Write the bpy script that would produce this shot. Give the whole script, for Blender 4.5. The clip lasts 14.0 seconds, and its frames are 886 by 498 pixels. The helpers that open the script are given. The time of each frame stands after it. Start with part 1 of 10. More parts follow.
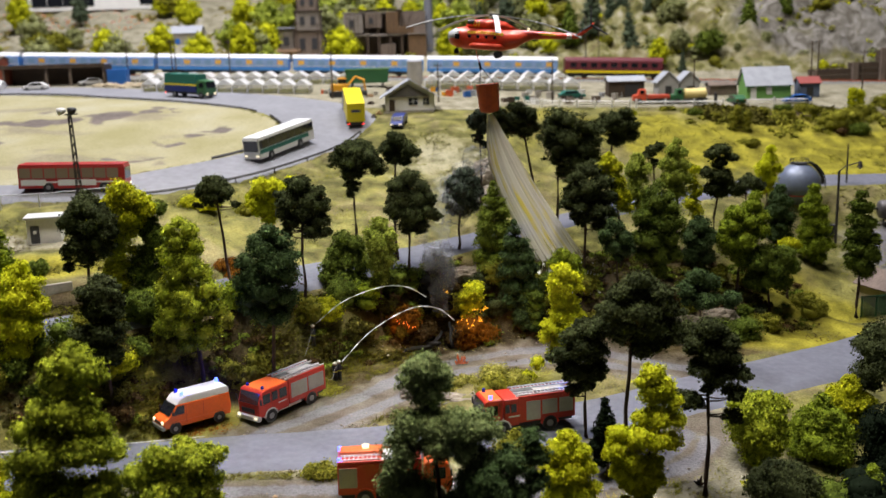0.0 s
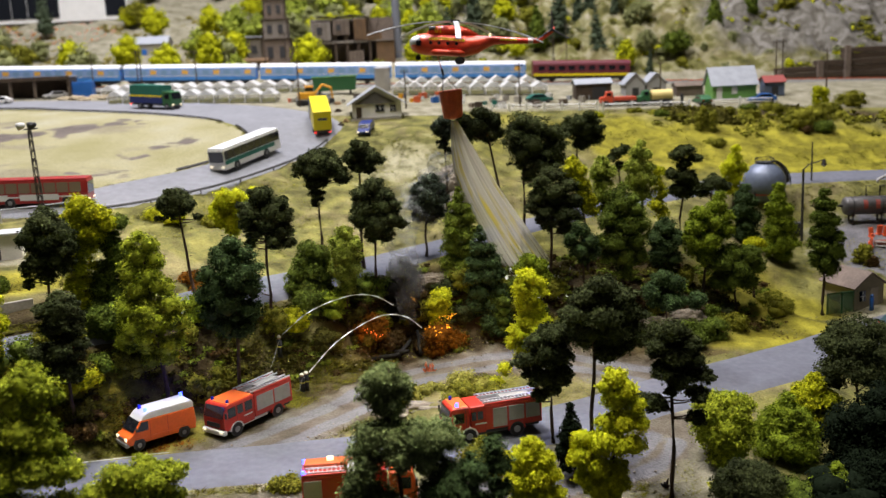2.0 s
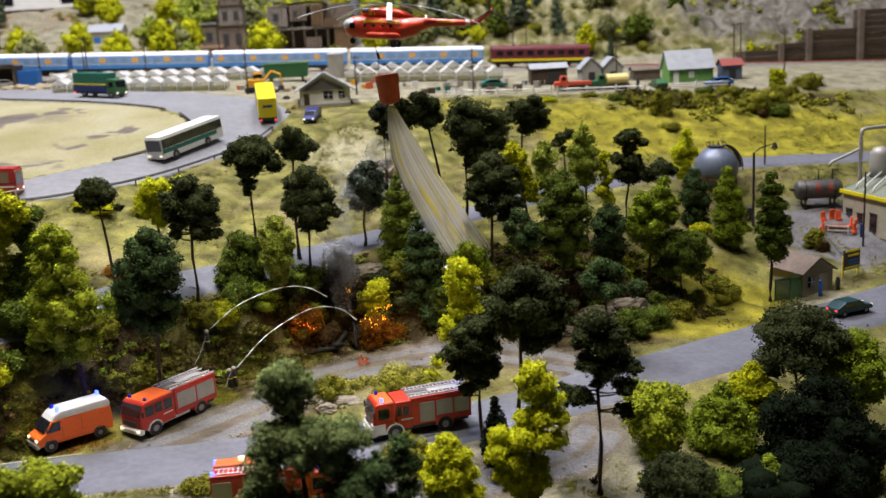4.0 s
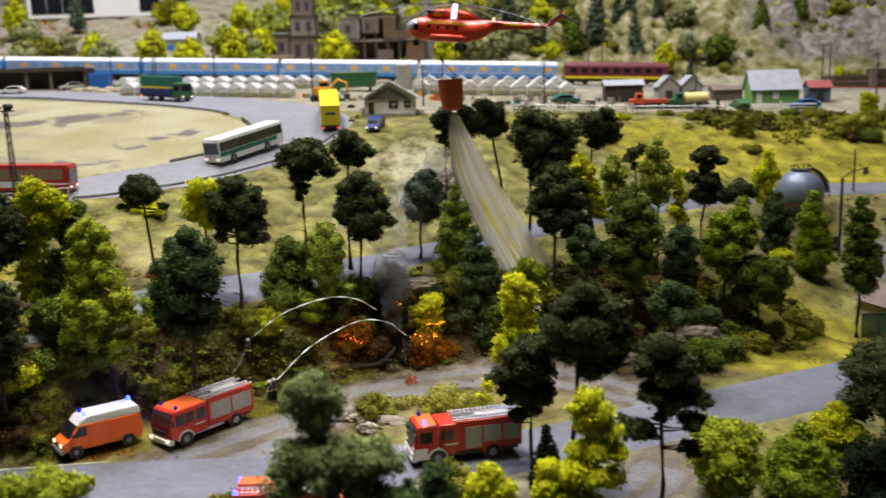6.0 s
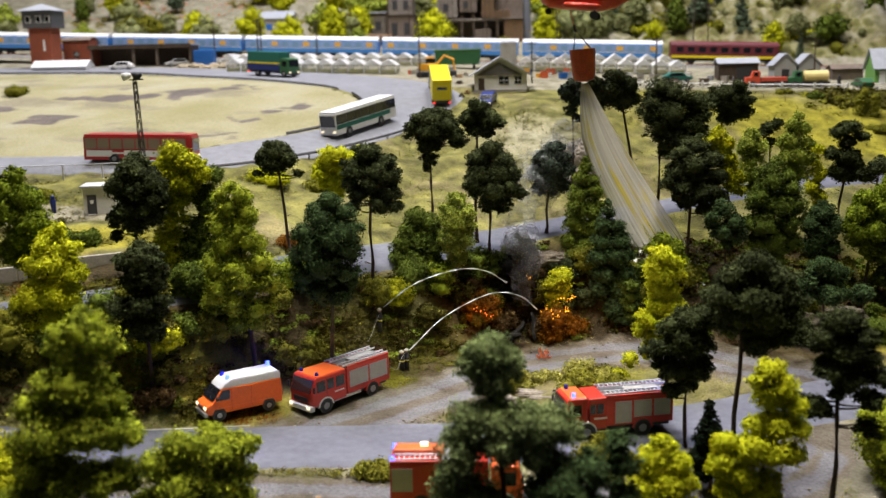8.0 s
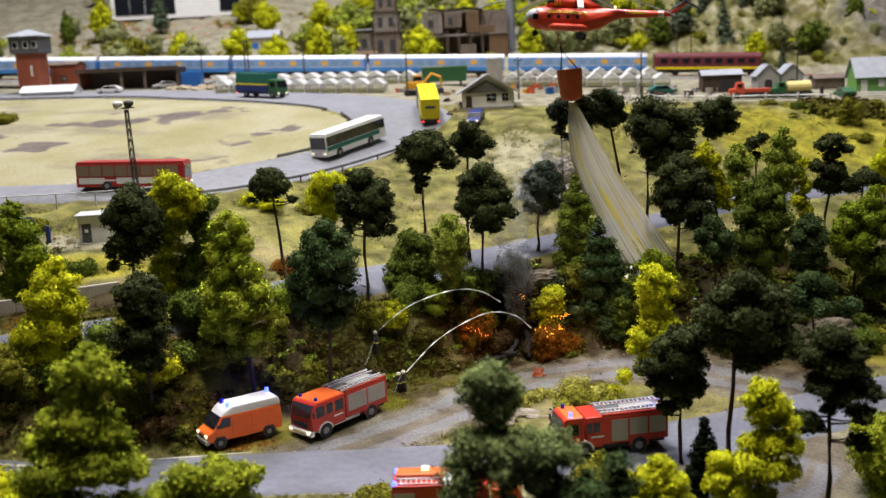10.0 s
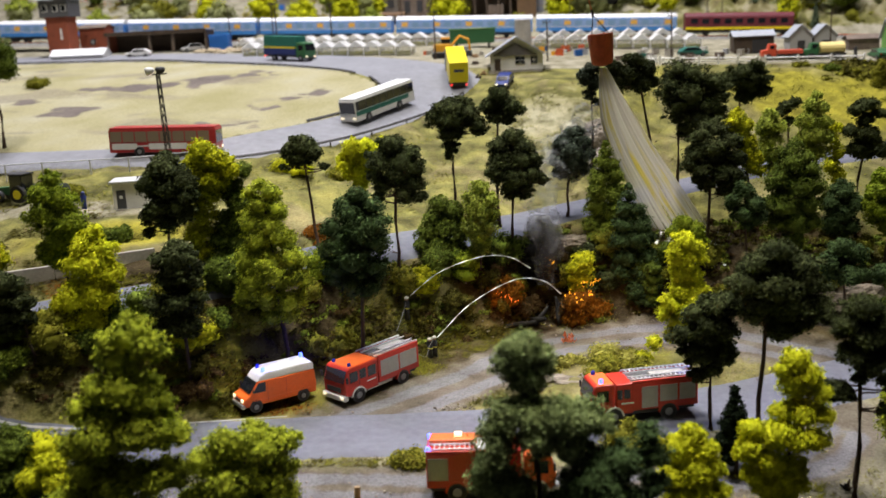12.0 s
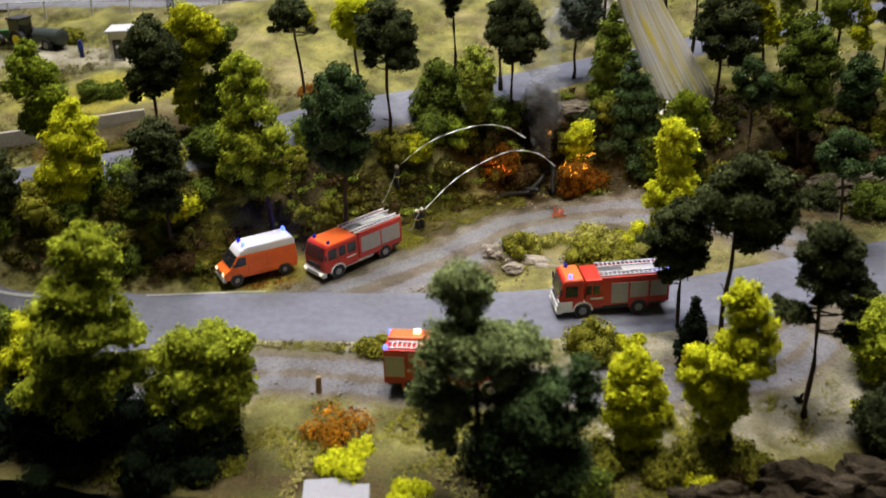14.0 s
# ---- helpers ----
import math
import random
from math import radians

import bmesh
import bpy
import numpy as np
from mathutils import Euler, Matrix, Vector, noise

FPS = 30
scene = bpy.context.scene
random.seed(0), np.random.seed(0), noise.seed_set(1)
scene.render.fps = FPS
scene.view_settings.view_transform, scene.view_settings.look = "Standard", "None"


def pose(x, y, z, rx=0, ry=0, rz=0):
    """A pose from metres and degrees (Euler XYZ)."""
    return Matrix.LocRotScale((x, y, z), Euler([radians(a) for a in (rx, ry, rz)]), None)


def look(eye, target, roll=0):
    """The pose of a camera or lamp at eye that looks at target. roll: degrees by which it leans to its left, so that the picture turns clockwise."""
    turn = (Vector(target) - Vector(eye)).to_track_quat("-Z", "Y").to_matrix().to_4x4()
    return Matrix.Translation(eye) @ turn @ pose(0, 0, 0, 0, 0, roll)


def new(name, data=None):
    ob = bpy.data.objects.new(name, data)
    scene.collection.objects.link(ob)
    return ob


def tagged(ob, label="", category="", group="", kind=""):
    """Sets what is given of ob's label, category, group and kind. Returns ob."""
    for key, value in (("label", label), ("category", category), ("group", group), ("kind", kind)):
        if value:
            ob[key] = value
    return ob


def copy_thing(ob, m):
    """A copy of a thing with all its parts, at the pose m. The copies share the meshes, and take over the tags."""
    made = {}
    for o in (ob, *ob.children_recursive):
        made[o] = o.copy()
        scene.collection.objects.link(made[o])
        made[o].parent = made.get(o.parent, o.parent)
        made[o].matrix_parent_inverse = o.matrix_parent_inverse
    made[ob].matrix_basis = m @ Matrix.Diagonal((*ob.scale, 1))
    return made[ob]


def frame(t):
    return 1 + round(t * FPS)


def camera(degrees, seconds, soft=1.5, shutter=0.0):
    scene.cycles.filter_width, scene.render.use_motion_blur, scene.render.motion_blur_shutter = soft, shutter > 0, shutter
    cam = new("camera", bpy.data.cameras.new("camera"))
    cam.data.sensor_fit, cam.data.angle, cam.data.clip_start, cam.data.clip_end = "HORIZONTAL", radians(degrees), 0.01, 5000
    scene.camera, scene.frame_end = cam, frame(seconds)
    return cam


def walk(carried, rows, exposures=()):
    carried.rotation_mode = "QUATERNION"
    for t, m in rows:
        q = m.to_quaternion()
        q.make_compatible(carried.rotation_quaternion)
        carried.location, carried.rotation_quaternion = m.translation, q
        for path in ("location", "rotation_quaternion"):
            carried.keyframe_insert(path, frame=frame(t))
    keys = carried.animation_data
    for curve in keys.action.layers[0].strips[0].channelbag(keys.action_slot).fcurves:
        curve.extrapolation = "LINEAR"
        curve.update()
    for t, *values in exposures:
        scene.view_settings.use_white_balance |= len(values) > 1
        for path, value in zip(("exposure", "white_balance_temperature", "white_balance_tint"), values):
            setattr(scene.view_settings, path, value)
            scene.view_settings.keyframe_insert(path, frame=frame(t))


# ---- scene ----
cam = camera(49.2, 14.0, soft=1.35, shutter=0.5)
cam.data.dof.use_dof, cam.data.dof.focus_distance, cam.data.dof.aperture_fstop = True, 0.90, 8.8
METRES, EYE, TILT, LEAN, TURN = 0.4, 0.3, 0.0, 0.0, 0.0
ROWS = [
    (0.0, 0.0, 0.0, 0.0, -0.34, -11.62, 1.64),
    (0.5, 0.0053, -0.0007, 0.0061, -0.73, -10.94, 1.86),
    (1.0, 0.0094, -0.0008, 0.0047, -0.26, -11.16, 2.39),
    (1.5, 0.0039, -0.0063, 0.0043, -0.1, -11.32, 2.61),
    (2.0, 0.0368, 0.0085, 0.0046, -1.82, -11.42, 2.71),
    (2.5, 0.0406, 0.0153, 0.0031, -2.09, -11.66, 3.02),
    (3.0, 0.0724, 0.0264, -0.0073, -3.22, -12.22, 3.08),
    (5.5, 0.2415, 0.1905, -0.0423, -0.46, -11.24, 2.31),
    (6.0, 0.1972, 0.2242, -0.073, 1.54, -10.56, 1.55),
    (6.5, 0.1454, 0.2588, -0.0959, 4.13, -9.87, 0.96),
    (7.0, 0.0488, 0.2262, -0.1129, 6.33, -10.16, 0.69),
    (7.5, 0.0233, 0.2362, -0.1227, 6.86, -11.3, 1.05),
    (8.0, 0.033, 0.2525, -0.1174, 5.61, -11.15, 1.26),
    (8.5, 0.0229, 0.254, -0.109, 5.44, -11.07, 2.09),
    (11.0, 0.0239, 0.2177, -0.0741, 4.48, -10.42, 2.48),
    (11.5, 0.0199, 0.2207, -0.0731, 4.75, -10.92, 2.63),
    (12.0, 0.0113, 0.2177, -0.0617, 6.12, -12.98, 2.73),
    (12.5, 0.0246, 0.2164, -0.0429, 7.13, -14.99, 2.71),
    (13.0, 0.0568, 0.2686, -0.0025, 8.07, -19.77, 2.01),
    (13.5, 0.1177, 0.3173, 0.07, 8.16, -22.5, 1.94),
    (14.0, 0.1742, 0.3203, 0.1084, 10.1, -25.21, 2.02),
]
walk(cam, [(t, pose(0, 0, EYE, TILT, LEAN, TURN) @ pose(METRES * x, METRES * y, METRES * z, 90 + pitch, roll, yaw)) for t, x, y, z, yaw, pitch, roll in ROWS], [(0.0, 0.0), (12.0, 0.0), (13.0, -0.05), (14.0, -0.1)])

# ---- world and lamps ----
world = bpy.data.worlds.new("hall")
scene.world = world
world.use_nodes = True
world.node_tree.nodes["Background"].inputs[0].default_value = (0.55, 0.62, 0.75, 1)
world.node_tree.nodes["Background"].inputs[1].default_value = 0.0015


def hall_lamp(x, y, z, w, d, watts, colour=(1.0, 0.935, 0.875), target=None, spread=180):
    data = bpy.data.lights.new("hall_lamp", "AREA")
    data.shape, data.size, data.size_y, data.energy, data.color = "RECTANGLE", w, d, watts, colour
    data.spread = radians(spread)
    ob = new("hall_lamp", data)
    ob.matrix_world = look((x, y, z), target or (x, y, 0))
    return ob


hall_lamp(-0.7, 2.0, 2.5, 0.6, 0.35, 59, colour=(1.0, 0.975, 1.06), target=(-0.6, 1.8, 0.2))
hall_lamp(0.42, 2.05, 2.5, 0.6, 0.35, 34, colour=(1.0, 0.975, 1.06), target=(0.5, 1.9, 0.2))
hall_lamp(-0.50, 1.02, 2.5, 0.30, 0.2, 36, target=(-0.3, 0.95, 0.0))
hall_lamp(0.45, 0.66, 2.5, 0.30, 0.2, 24.5, target=(0.12, 0.98, 0.0))
# added narrow lamp to brighten the bank and track; no such fixture known
hall_lamp(0.12, 0.72, 2.5, 0.16, 0.16, 1.5, target=(-0.08, 0.94, 0.0), spread=26)
# added weak fill from the visitors' side, without a known source
hall_lamp(-0.1, -0.5, 2.3, 0.5, 0.25, 2.3, target=(-0.05, 1.0, 0.0))

# ---- materials ----


def rgb(c):
    return (c[0], c[1], c[2], 1.0)


def paint(name, colour, rough=0.5, metal=0.0, vary=0.12, scale=60.0, bump=0.0, coat=0.0, second=None, alpha=1.0, spec=0.5):
    """Two scales of tone over a base colour, with some unevenness of gloss and relief."""
    m = bpy.data.materials.new(name)
    m.use_nodes = True
    nt = m.node_tree
    b = nt.nodes["Principled BSDF"]
    geo = nt.nodes.new("ShaderNodeNewGeometry")
    n1 = nt.nodes.new("ShaderNodeTexNoise")
    n1.inputs["Scale"].default_value = scale
    n1.inputs["Detail"].default_value = 6
    n2 = nt.nodes.new("ShaderNodeTexNoise")
    n2.inputs["Scale"].default_value = scale * 7
    n2.inputs["Detail"].default_value = 4
    nt.links.new(geo.outputs["Position"], n1.inputs["Vector"])
    nt.links.new(geo.outputs["Position"], n2.inputs["Vector"])
    add = nt.nodes.new("ShaderNodeMath")
    add.operation = "MULTIPLY_ADD"
    add.inputs[1].default_value = 0.5
    nt.links.new(n2.outputs["Fac"], add.inputs[0])
    half = nt.nodes.new("ShaderNodeMath")
    half.operation = "MULTIPLY"
    half.inputs[1].default_value = 0.5
    nt.links.new(n1.outputs["Fac"], half.inputs[0])
    nt.links.new(half.outputs[0], add.inputs[2])
    ramp = nt.nodes.new("ShaderNodeValToRGB")
    lo = [max(0.0, v * (1 - vary)) for v in colour]
    hi = list(second) if second else [min(1.0, v * (1 + vary)) for v in colour]
    ramp.color_ramp.elements[0].position, ramp.color_ramp.elements[0].color = 0.32, rgb(lo)
    ramp.color_ramp.elements[1].position, ramp.color_ramp.elements[1].color = 0.68, rgb(hi)
    nt.links.new(add.outputs[0], ramp.inputs[0])
    nt.links.new(ramp.outputs[0], b.inputs["Base Color"])
    rr = nt.nodes.new("ShaderNodeMapRange")
    rr.inputs["To Min"].default_value, rr.inputs["To Max"].default_value = max(0.02, rough - 0.08), min(1.0, rough + 0.1)
    nt.links.new(n1.outputs["Fac"], rr.inputs["Value"])
    nt.links.new(rr.outputs[0], b.inputs["Roughness"])
    b.inputs["Metallic"].default_value = metal
    b.inputs["Coat Weight"].default_value = coat
    b.inputs["Specular IOR Level"].default_value = spec
    b.inputs["Alpha"].default_value = alpha
    if bump:
        bp = nt.nodes.new("ShaderNodeBump")
        bp.inputs["Strength"].default_value = bump
        bp.inputs["Distance"].default_value = 0.002
        nt.links.new(add.outputs[0], bp.inputs["Height"])
        nt.links.new(bp.outputs[0], b.inputs["Normal"])
    return m


def glowing(name, colour, strength):
    m = bpy.data.materials.new(name)
    m.use_nodes = True
    b = m.node_tree.nodes["Principled BSDF"]
    b.inputs["Base Color"].default_value = rgb(colour)
    b.inputs["Emission Color"].default_value = rgb(colour)
    b.inputs["Emission Strength"].default_value = strength
    return m


def foliage(name, dark, light, rough=0.8):
    """Each flake has its own tone between dark and light."""
    m = bpy.data.materials.new(name)
    m.use_nodes = True
    nt = m.node_tree
    b = nt.nodes["Principled BSDF"]
    geo = nt.nodes.new("ShaderNodeNewGeometry")
    noise_node = nt.nodes.new("ShaderNodeTexNoise")
    noise_node.inputs["Scale"].default_value = 65
    nt.links.new(geo.outputs["Position"], noise_node.inputs["Vector"])
    mix = nt.nodes.new("ShaderNodeMath")
    mix.operation = "MULTIPLY_ADD"
    mix.inputs[1].default_value = 0.42
    nt.links.new(geo.outputs["Random Per Island"], mix.inputs[0])
    half = nt.nodes.new("ShaderNodeMath")
    half.operation = "MULTIPLY"
    half.inputs[1].default_value = 0.5
    nt.links.new(noise_node.outputs["Fac"], half.inputs[0])
    nt.links.new(half.outputs[0], mix.inputs[2])
    ramp = nt.nodes.new("ShaderNodeValToRGB")
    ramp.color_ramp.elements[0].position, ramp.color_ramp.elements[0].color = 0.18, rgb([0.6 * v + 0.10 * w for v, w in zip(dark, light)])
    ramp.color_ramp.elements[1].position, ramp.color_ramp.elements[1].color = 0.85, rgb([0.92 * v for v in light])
    nt.links.new(mix.outputs[0], ramp.inputs[0])
    nt.links.new(ramp.outputs[0], b.inputs["Base Color"])
    grain = nt.nodes.new("ShaderNodeTexNoise")
    grain.inputs["Scale"].default_value, grain.inputs["Detail"].default_value = 520, 3
    nt.links.new(geo.outputs["Position"], grain.inputs["Vector"])
    bp = nt.nodes.new("ShaderNodeBump")
    bp.inputs["Strength"].default_value, bp.inputs["Distance"].default_value = 0.35, 0.001
    nt.links.new(grain.outputs["Fac"], bp.inputs["Height"])
    nt.links.new(bp.outputs[0], b.inputs["Normal"])
    b.inputs["Roughness"].default_value = rough
    b.inputs["Specular IOR Level"].default_value = 0.04
    return m


def glass_like(name, colour, rough=0.12):
    m = bpy.data.materials.new(name)
    m.use_nodes = True
    b = m.node_tree.nodes["Principled BSDF"]
    b.inputs["Base Color"].default_value = rgb(colour)
    b.inputs["Roughness"].default_value = rough
    b.inputs["Coat Weight"].default_value = 0.5
    return m


def veil(name, colour, low, high, scale=(60, 60, 60), second=None):
    """A gauzy, partly clear sheet: streaks of noise let the light through."""
    m = bpy.data.materials.new(name)
    m.use_nodes = True
    nt = m.node_tree
    b = nt.nodes["Principled BSDF"]
    tc = nt.nodes.new("ShaderNodeTexCoord")
    mp = nt.nodes.new("ShaderNodeMapping")
    mp.inputs["Scale"].default_value = scale
    n = nt.nodes.new("ShaderNodeTexNoise")
    n.inputs["Scale"].default_value = 1.0
    n.inputs["Detail"].default_value = 5
    nt.links.new(tc.outputs["UV"] if second else tc.outputs["Object"], mp.inputs["Vector"])
    nt.links.new(mp.outputs[0], n.inputs["Vector"])
    mr = nt.nodes.new("ShaderNodeMapRange")
    mr.inputs["From Min"].default_value, mr.inputs["From Max"].default_value = 0.3, 0.7
    mr.inputs["To Min"].default_value, mr.inputs["To Max"].default_value = low, high
    nt.links.new(n.outputs["Fac"], mr.inputs["Value"])
    nt.links.new(mr.outputs[0], b.inputs["Alpha"])
    b.inputs["Base Color"].default_value = rgb(colour)
    if second:
        sep = nt.nodes.new("ShaderNodeSeparateXYZ")
        nt.links.new(tc.outputs["UV"], sep.inputs[0])
        fade = nt.nodes.new("ShaderNodeMapRange")
        fade.inputs["From Min"].default_value, fade.inputs["From Max"].default_value = 0.45, 1.0
        fade.inputs["To Min"].default_value, fade.inputs["To Max"].default_value = 1.0, 0.6
        nt.links.new(sep.outputs["Y"], fade.inputs["Value"])
        thin = nt.nodes.new("ShaderNodeMath")
        thin.operation = "MULTIPLY"
        nt.links.new(mr.outputs[0], thin.inputs[0])
        nt.links.new(fade.outputs[0], thin.inputs[1])
        nt.links.new(thin.outputs[0], b.inputs["Alpha"])
        mp2 = nt.nodes.new("ShaderNodeMapping")
        mp2.inputs["Scale"].default_value = (scale[0] * 0.36, scale[1] * 1.9, 1)
        mp2.inputs["Location"].default_value = (3.1, 1.7, 0)
        n3 = nt.nodes.new("ShaderNodeTexNoise")
        n3.inputs["Scale"].default_value = 1.0
        nt.links.new(tc.outputs["UV"], mp2.inputs["Vector"])
        nt.links.new(mp2.outputs[0], n3.inputs["Vector"])
        ramp = nt.nodes.new("ShaderNodeValToRGB")
        ramp.color_ramp.elements[0].position, ramp.color_ramp.elements[0].color = 0.52, rgb(colour)
        ramp.color_ramp.elements[1].position, ramp.color_ramp.elements[1].color = 0.66, rgb(second)
        nt.links.new(n3.outputs["Fac"], ramp.inputs[0])
        nt.links.new(ramp.outputs[0], b.inputs["Base Color"])
    b.inputs["Roughness"].default_value = 0.6
    return m


RED = paint("red_enamel", (0.50, 0.026, 0.012), 0.35, vary=0.12, coat=0.2)
BUS_RED = paint("dark_red_bus_enamel", (0.36, 0.018, 0.018), 0.4, vary=0.15, coat=0.2)
ORANGE_RED = paint("orange_red_enamel", (0.80, 0.14, 0.025), 0.38, vary=0.1, coat=0.2)
ORANGE = paint("orange_enamel", (0.78, 0.13, 0.012), 0.38, vary=0.1, coat=0.2)
WHITE = paint("white_plastic", (0.72, 0.72, 0.70), 0.45, vary=0.08)
SILVER = paint("shutter_grey", (0.36, 0.35, 0.33), 0.45, metal=0.2, vary=0.12, scale=200)
DECK_GREY = paint("roof_deck_grey", (0.13, 0.135, 0.14), 0.6, vary=0.2)
LIGHT_METAL = paint("ladder_metal", (0.60, 0.61, 0.63), 0.4, metal=0.15, vary=0.15)
BLACK = paint("black_rubber", (0.012, 0.012, 0.013), 0.75, vary=0.3)
DARK = paint("dark_grey_plastic", (0.03, 0.03, 0.033), 0.6, vary=0.25)
GLASS = glass_like("dark_tinted_glass", (0.012, 0.014, 0.018))
# the bus's warm interior light is put into the pane colour
LIT_GLASS = glass_like("warm_lit_pane_glass", (0.26, 0.20, 0.14))
CHROME = paint("rim_metal", (0.22, 0.22, 0.23), 0.45, metal=0.5)
BLUE_GLOW = glowing("blue_beacon_light", (0.06, 0.10, 1.0), 5.0)
BLUE_DIM = paint("blue_lens", (0.02, 0.03, 0.5), 0.2, coat=0.5)
HEAD_GLOW = glowing("headlamp_light", (1.0, 0.84, 0.55), 1.5)
TAIL_GLOW = glowing("tail_light", (1.0, 0.04, 0.03), 2.5)
FLAME = glowing("flame_light", (1.0, 0.40, 0.02), 2.4)
EMBER = glowing("ember_light", (1.0, 0.16, 0.02), 2.2)
YELLOW = paint("yellow_enamel", (0.80, 0.66, 0.01), 0.4, vary=0.08)
NAVY = paint("navy_enamel", (0.015, 0.03, 0.16), 0.4)
TRUCK_GREEN = paint("green_enamel", (0.03, 0.12, 0.045), 0.45)
TEAL = paint("teal_tarpaulin", (0.012, 0.13, 0.10), 0.55)
BLUE = paint("royal_blue_paint", (0.02, 0.12, 0.42), 0.4)
SKY_BLUE = paint("carriage_blue_paint", (0.06, 0.25, 0.66), 0.4, vary=0.12)
BAND_BLUE = paint("pale_blue_grey_band", (0.24, 0.36, 0.62), 0.4, vary=0.1)
BLIND = paint("orange_window_blind", (0.75, 0.42, 0.08), 0.6)
PALE_GLASS = glass_like("pale_blue_window_glass", (0.22, 0.36, 0.55))
MAROON = paint("maroon_paint", (0.13, 0.02, 0.03), 0.45)
ROOF_WHITE = paint("pale_carriage_roof", (0.70, 0.71, 0.72), 0.5, vary=0.08)
ASPHALT = paint("grey_model_asphalt", (0.132, 0.138, 0.168), 0.85, vary=0.2, scale=22, bump=0.25, spec=0.25)
RING_ASPHALT = paint("pale_model_asphalt", (0.21, 0.215, 0.235), 0.85, vary=0.16, scale=14, bump=0.2, spec=0.25)



LINE_WHITE = paint("worn_road_line", (0.40, 0.40, 0.40), 0.8, vary=0.3, scale=120)
CONCRETE = paint("weathered_concrete", (0.33, 0.31, 0.27), 0.85, vary=0.2, bump=0.3)
HUT_WALL = paint("pale_render", (0.74, 0.73, 0.70), 0.8, vary=0.1)
ROOF_GREY = paint("grey_roof_sheet", (0.33, 0.35, 0.385), 0.6, vary=0.2, scale=90)
TIMBER = paint("dark_timber", (0.06, 0.04, 0.025), 0.8, vary=0.4, scale=80, bump=0.4)
BROWN_WALL = paint("weathered_brown_boards", (0.15, 0.115, 0.09), 0.85, vary=0.35, scale=50, bump=0.5)
BRICK = paint("brick_red_wall", (0.26, 0.065, 0.03), 0.8, vary=0.25, scale=120, bump=0.4)
GREEN_WALL = paint("green_painted_boards", (0.15, 0.34, 0.08), 0.65, vary=0.15)
BARK = paint("dark_bark", (0.07, 0.042, 0.027), 0.9, vary=0.4, scale=200, bump=0.8)
CHARRED = paint("charred_wood", (0.012, 0.011, 0.01), 0.9, vary=0.4, scale=150, bump=0.8)
ROCK = paint("grey_rock", (0.22, 0.19, 0.15), 0.9, vary=0.35, scale=40, bump=0.9)
IRON = paint("dark_iron", (0.035, 0.032, 0.03), 0.6, metal=0.3)
TANK_GREY = paint("blue_grey_tank_paint", (0.15, 0.18, 0.25), 0.4, metal=0.2, vary=0.12, scale=30)
CYL_GREY = paint("sooty_tank_steel", (0.09, 0.085, 0.085), 0.5, metal=0.3, vary=0.35)
RUST = paint("rusty_bucket_red", (0.62, 0.115, 0.035), 0.55, vary=0.25, scale=100)
COPTER = paint("helicopter_red", (0.68, 0.058, 0.022), 0.35, vary=0.1, coat=0.2)
BLADE = paint("pale_grey_blade", (0.44, 0.45, 0.47), 0.45)
GREENHOUSE = paint("hazy_greenhouse_glazing", (0.60, 0.61, 0.58), 0.35, vary=0.25, alpha=0.32)
ROOF_GLAZING = paint("milky_roof_glazing", (0.74, 0.75, 0.75), 0.4, vary=0.2, alpha=0.58)
FRAME_WHITE = paint("white_greenhouse_bars", (0.7, 0.7, 0.68), 0.5)
WATER_CONE = veil("falling_water_gauze", (0.50, 0.485, 0.42), 0.48, 0.88, (34, 1.3, 1), (0.56, 0.47, 0.07))
WATER_JET = paint("twisted_clear_thread", (0.66, 0.68, 0.68), 0.25, vary=0.3, scale=400, alpha=0.85)
SMOKE = veil("dark_smoke", (0.20, 0.21, 0.22), 0.0, 0.34, (60, 60, 45))
PALE_SMOKE = veil("thin_pale_smoke", (0.46, 0.48, 0.50), 0.0, 0.30, (45, 45, 30))
def figure_paint(name, suit, cap):
    """Dark suit, one bright belt and a pale cap, by height on the figurine."""
    m = bpy.data.materials.new(name)
    m.use_nodes = True
    nt = m.node_tree
    tc, sep, ramp = nt.nodes.new("ShaderNodeTexCoord"), nt.nodes.new("ShaderNodeSeparateXYZ"), nt.nodes.new("ShaderNodeValToRGB")
    nt.links.new(tc.outputs["Generated"], sep.inputs[0])
    nt.links.new(sep.outputs["Z"], ramp.inputs[0])
    ramp.color_ramp.interpolation = "CONSTANT"
    ramp.color_ramp.elements[0].color = rgb(suit)
    ramp.color_ramp.elements[1].position, ramp.color_ramp.elements[1].color = 0.46, rgb((0.6, 0.55, 0.1))
    for p, c in ((0.52, suit), (0.83, (0.35, 0.2, 0.13)), (0.90, cap)):
        ramp.color_ramp.elements.new(p).color = rgb(c)
    nt.links.new(ramp.outputs[0], nt.nodes["Principled BSDF"].inputs["Base Color"])
    nt.nodes["Principled BSDF"].inputs["Roughness"].default_value = 0.6
    return m


SKIN_OF_FIGURE = figure_paint("dark_uniform_plastic", (0.015, 0.015, 0.022), (0.6, 0.58, 0.5))
EXCAVATOR = paint("amber_enamel", (0.75, 0.36, 0.02), 0.45)
HALL_DARK = paint("dark_hall_paint", (0.05, 0.05, 0.055), 0.9)

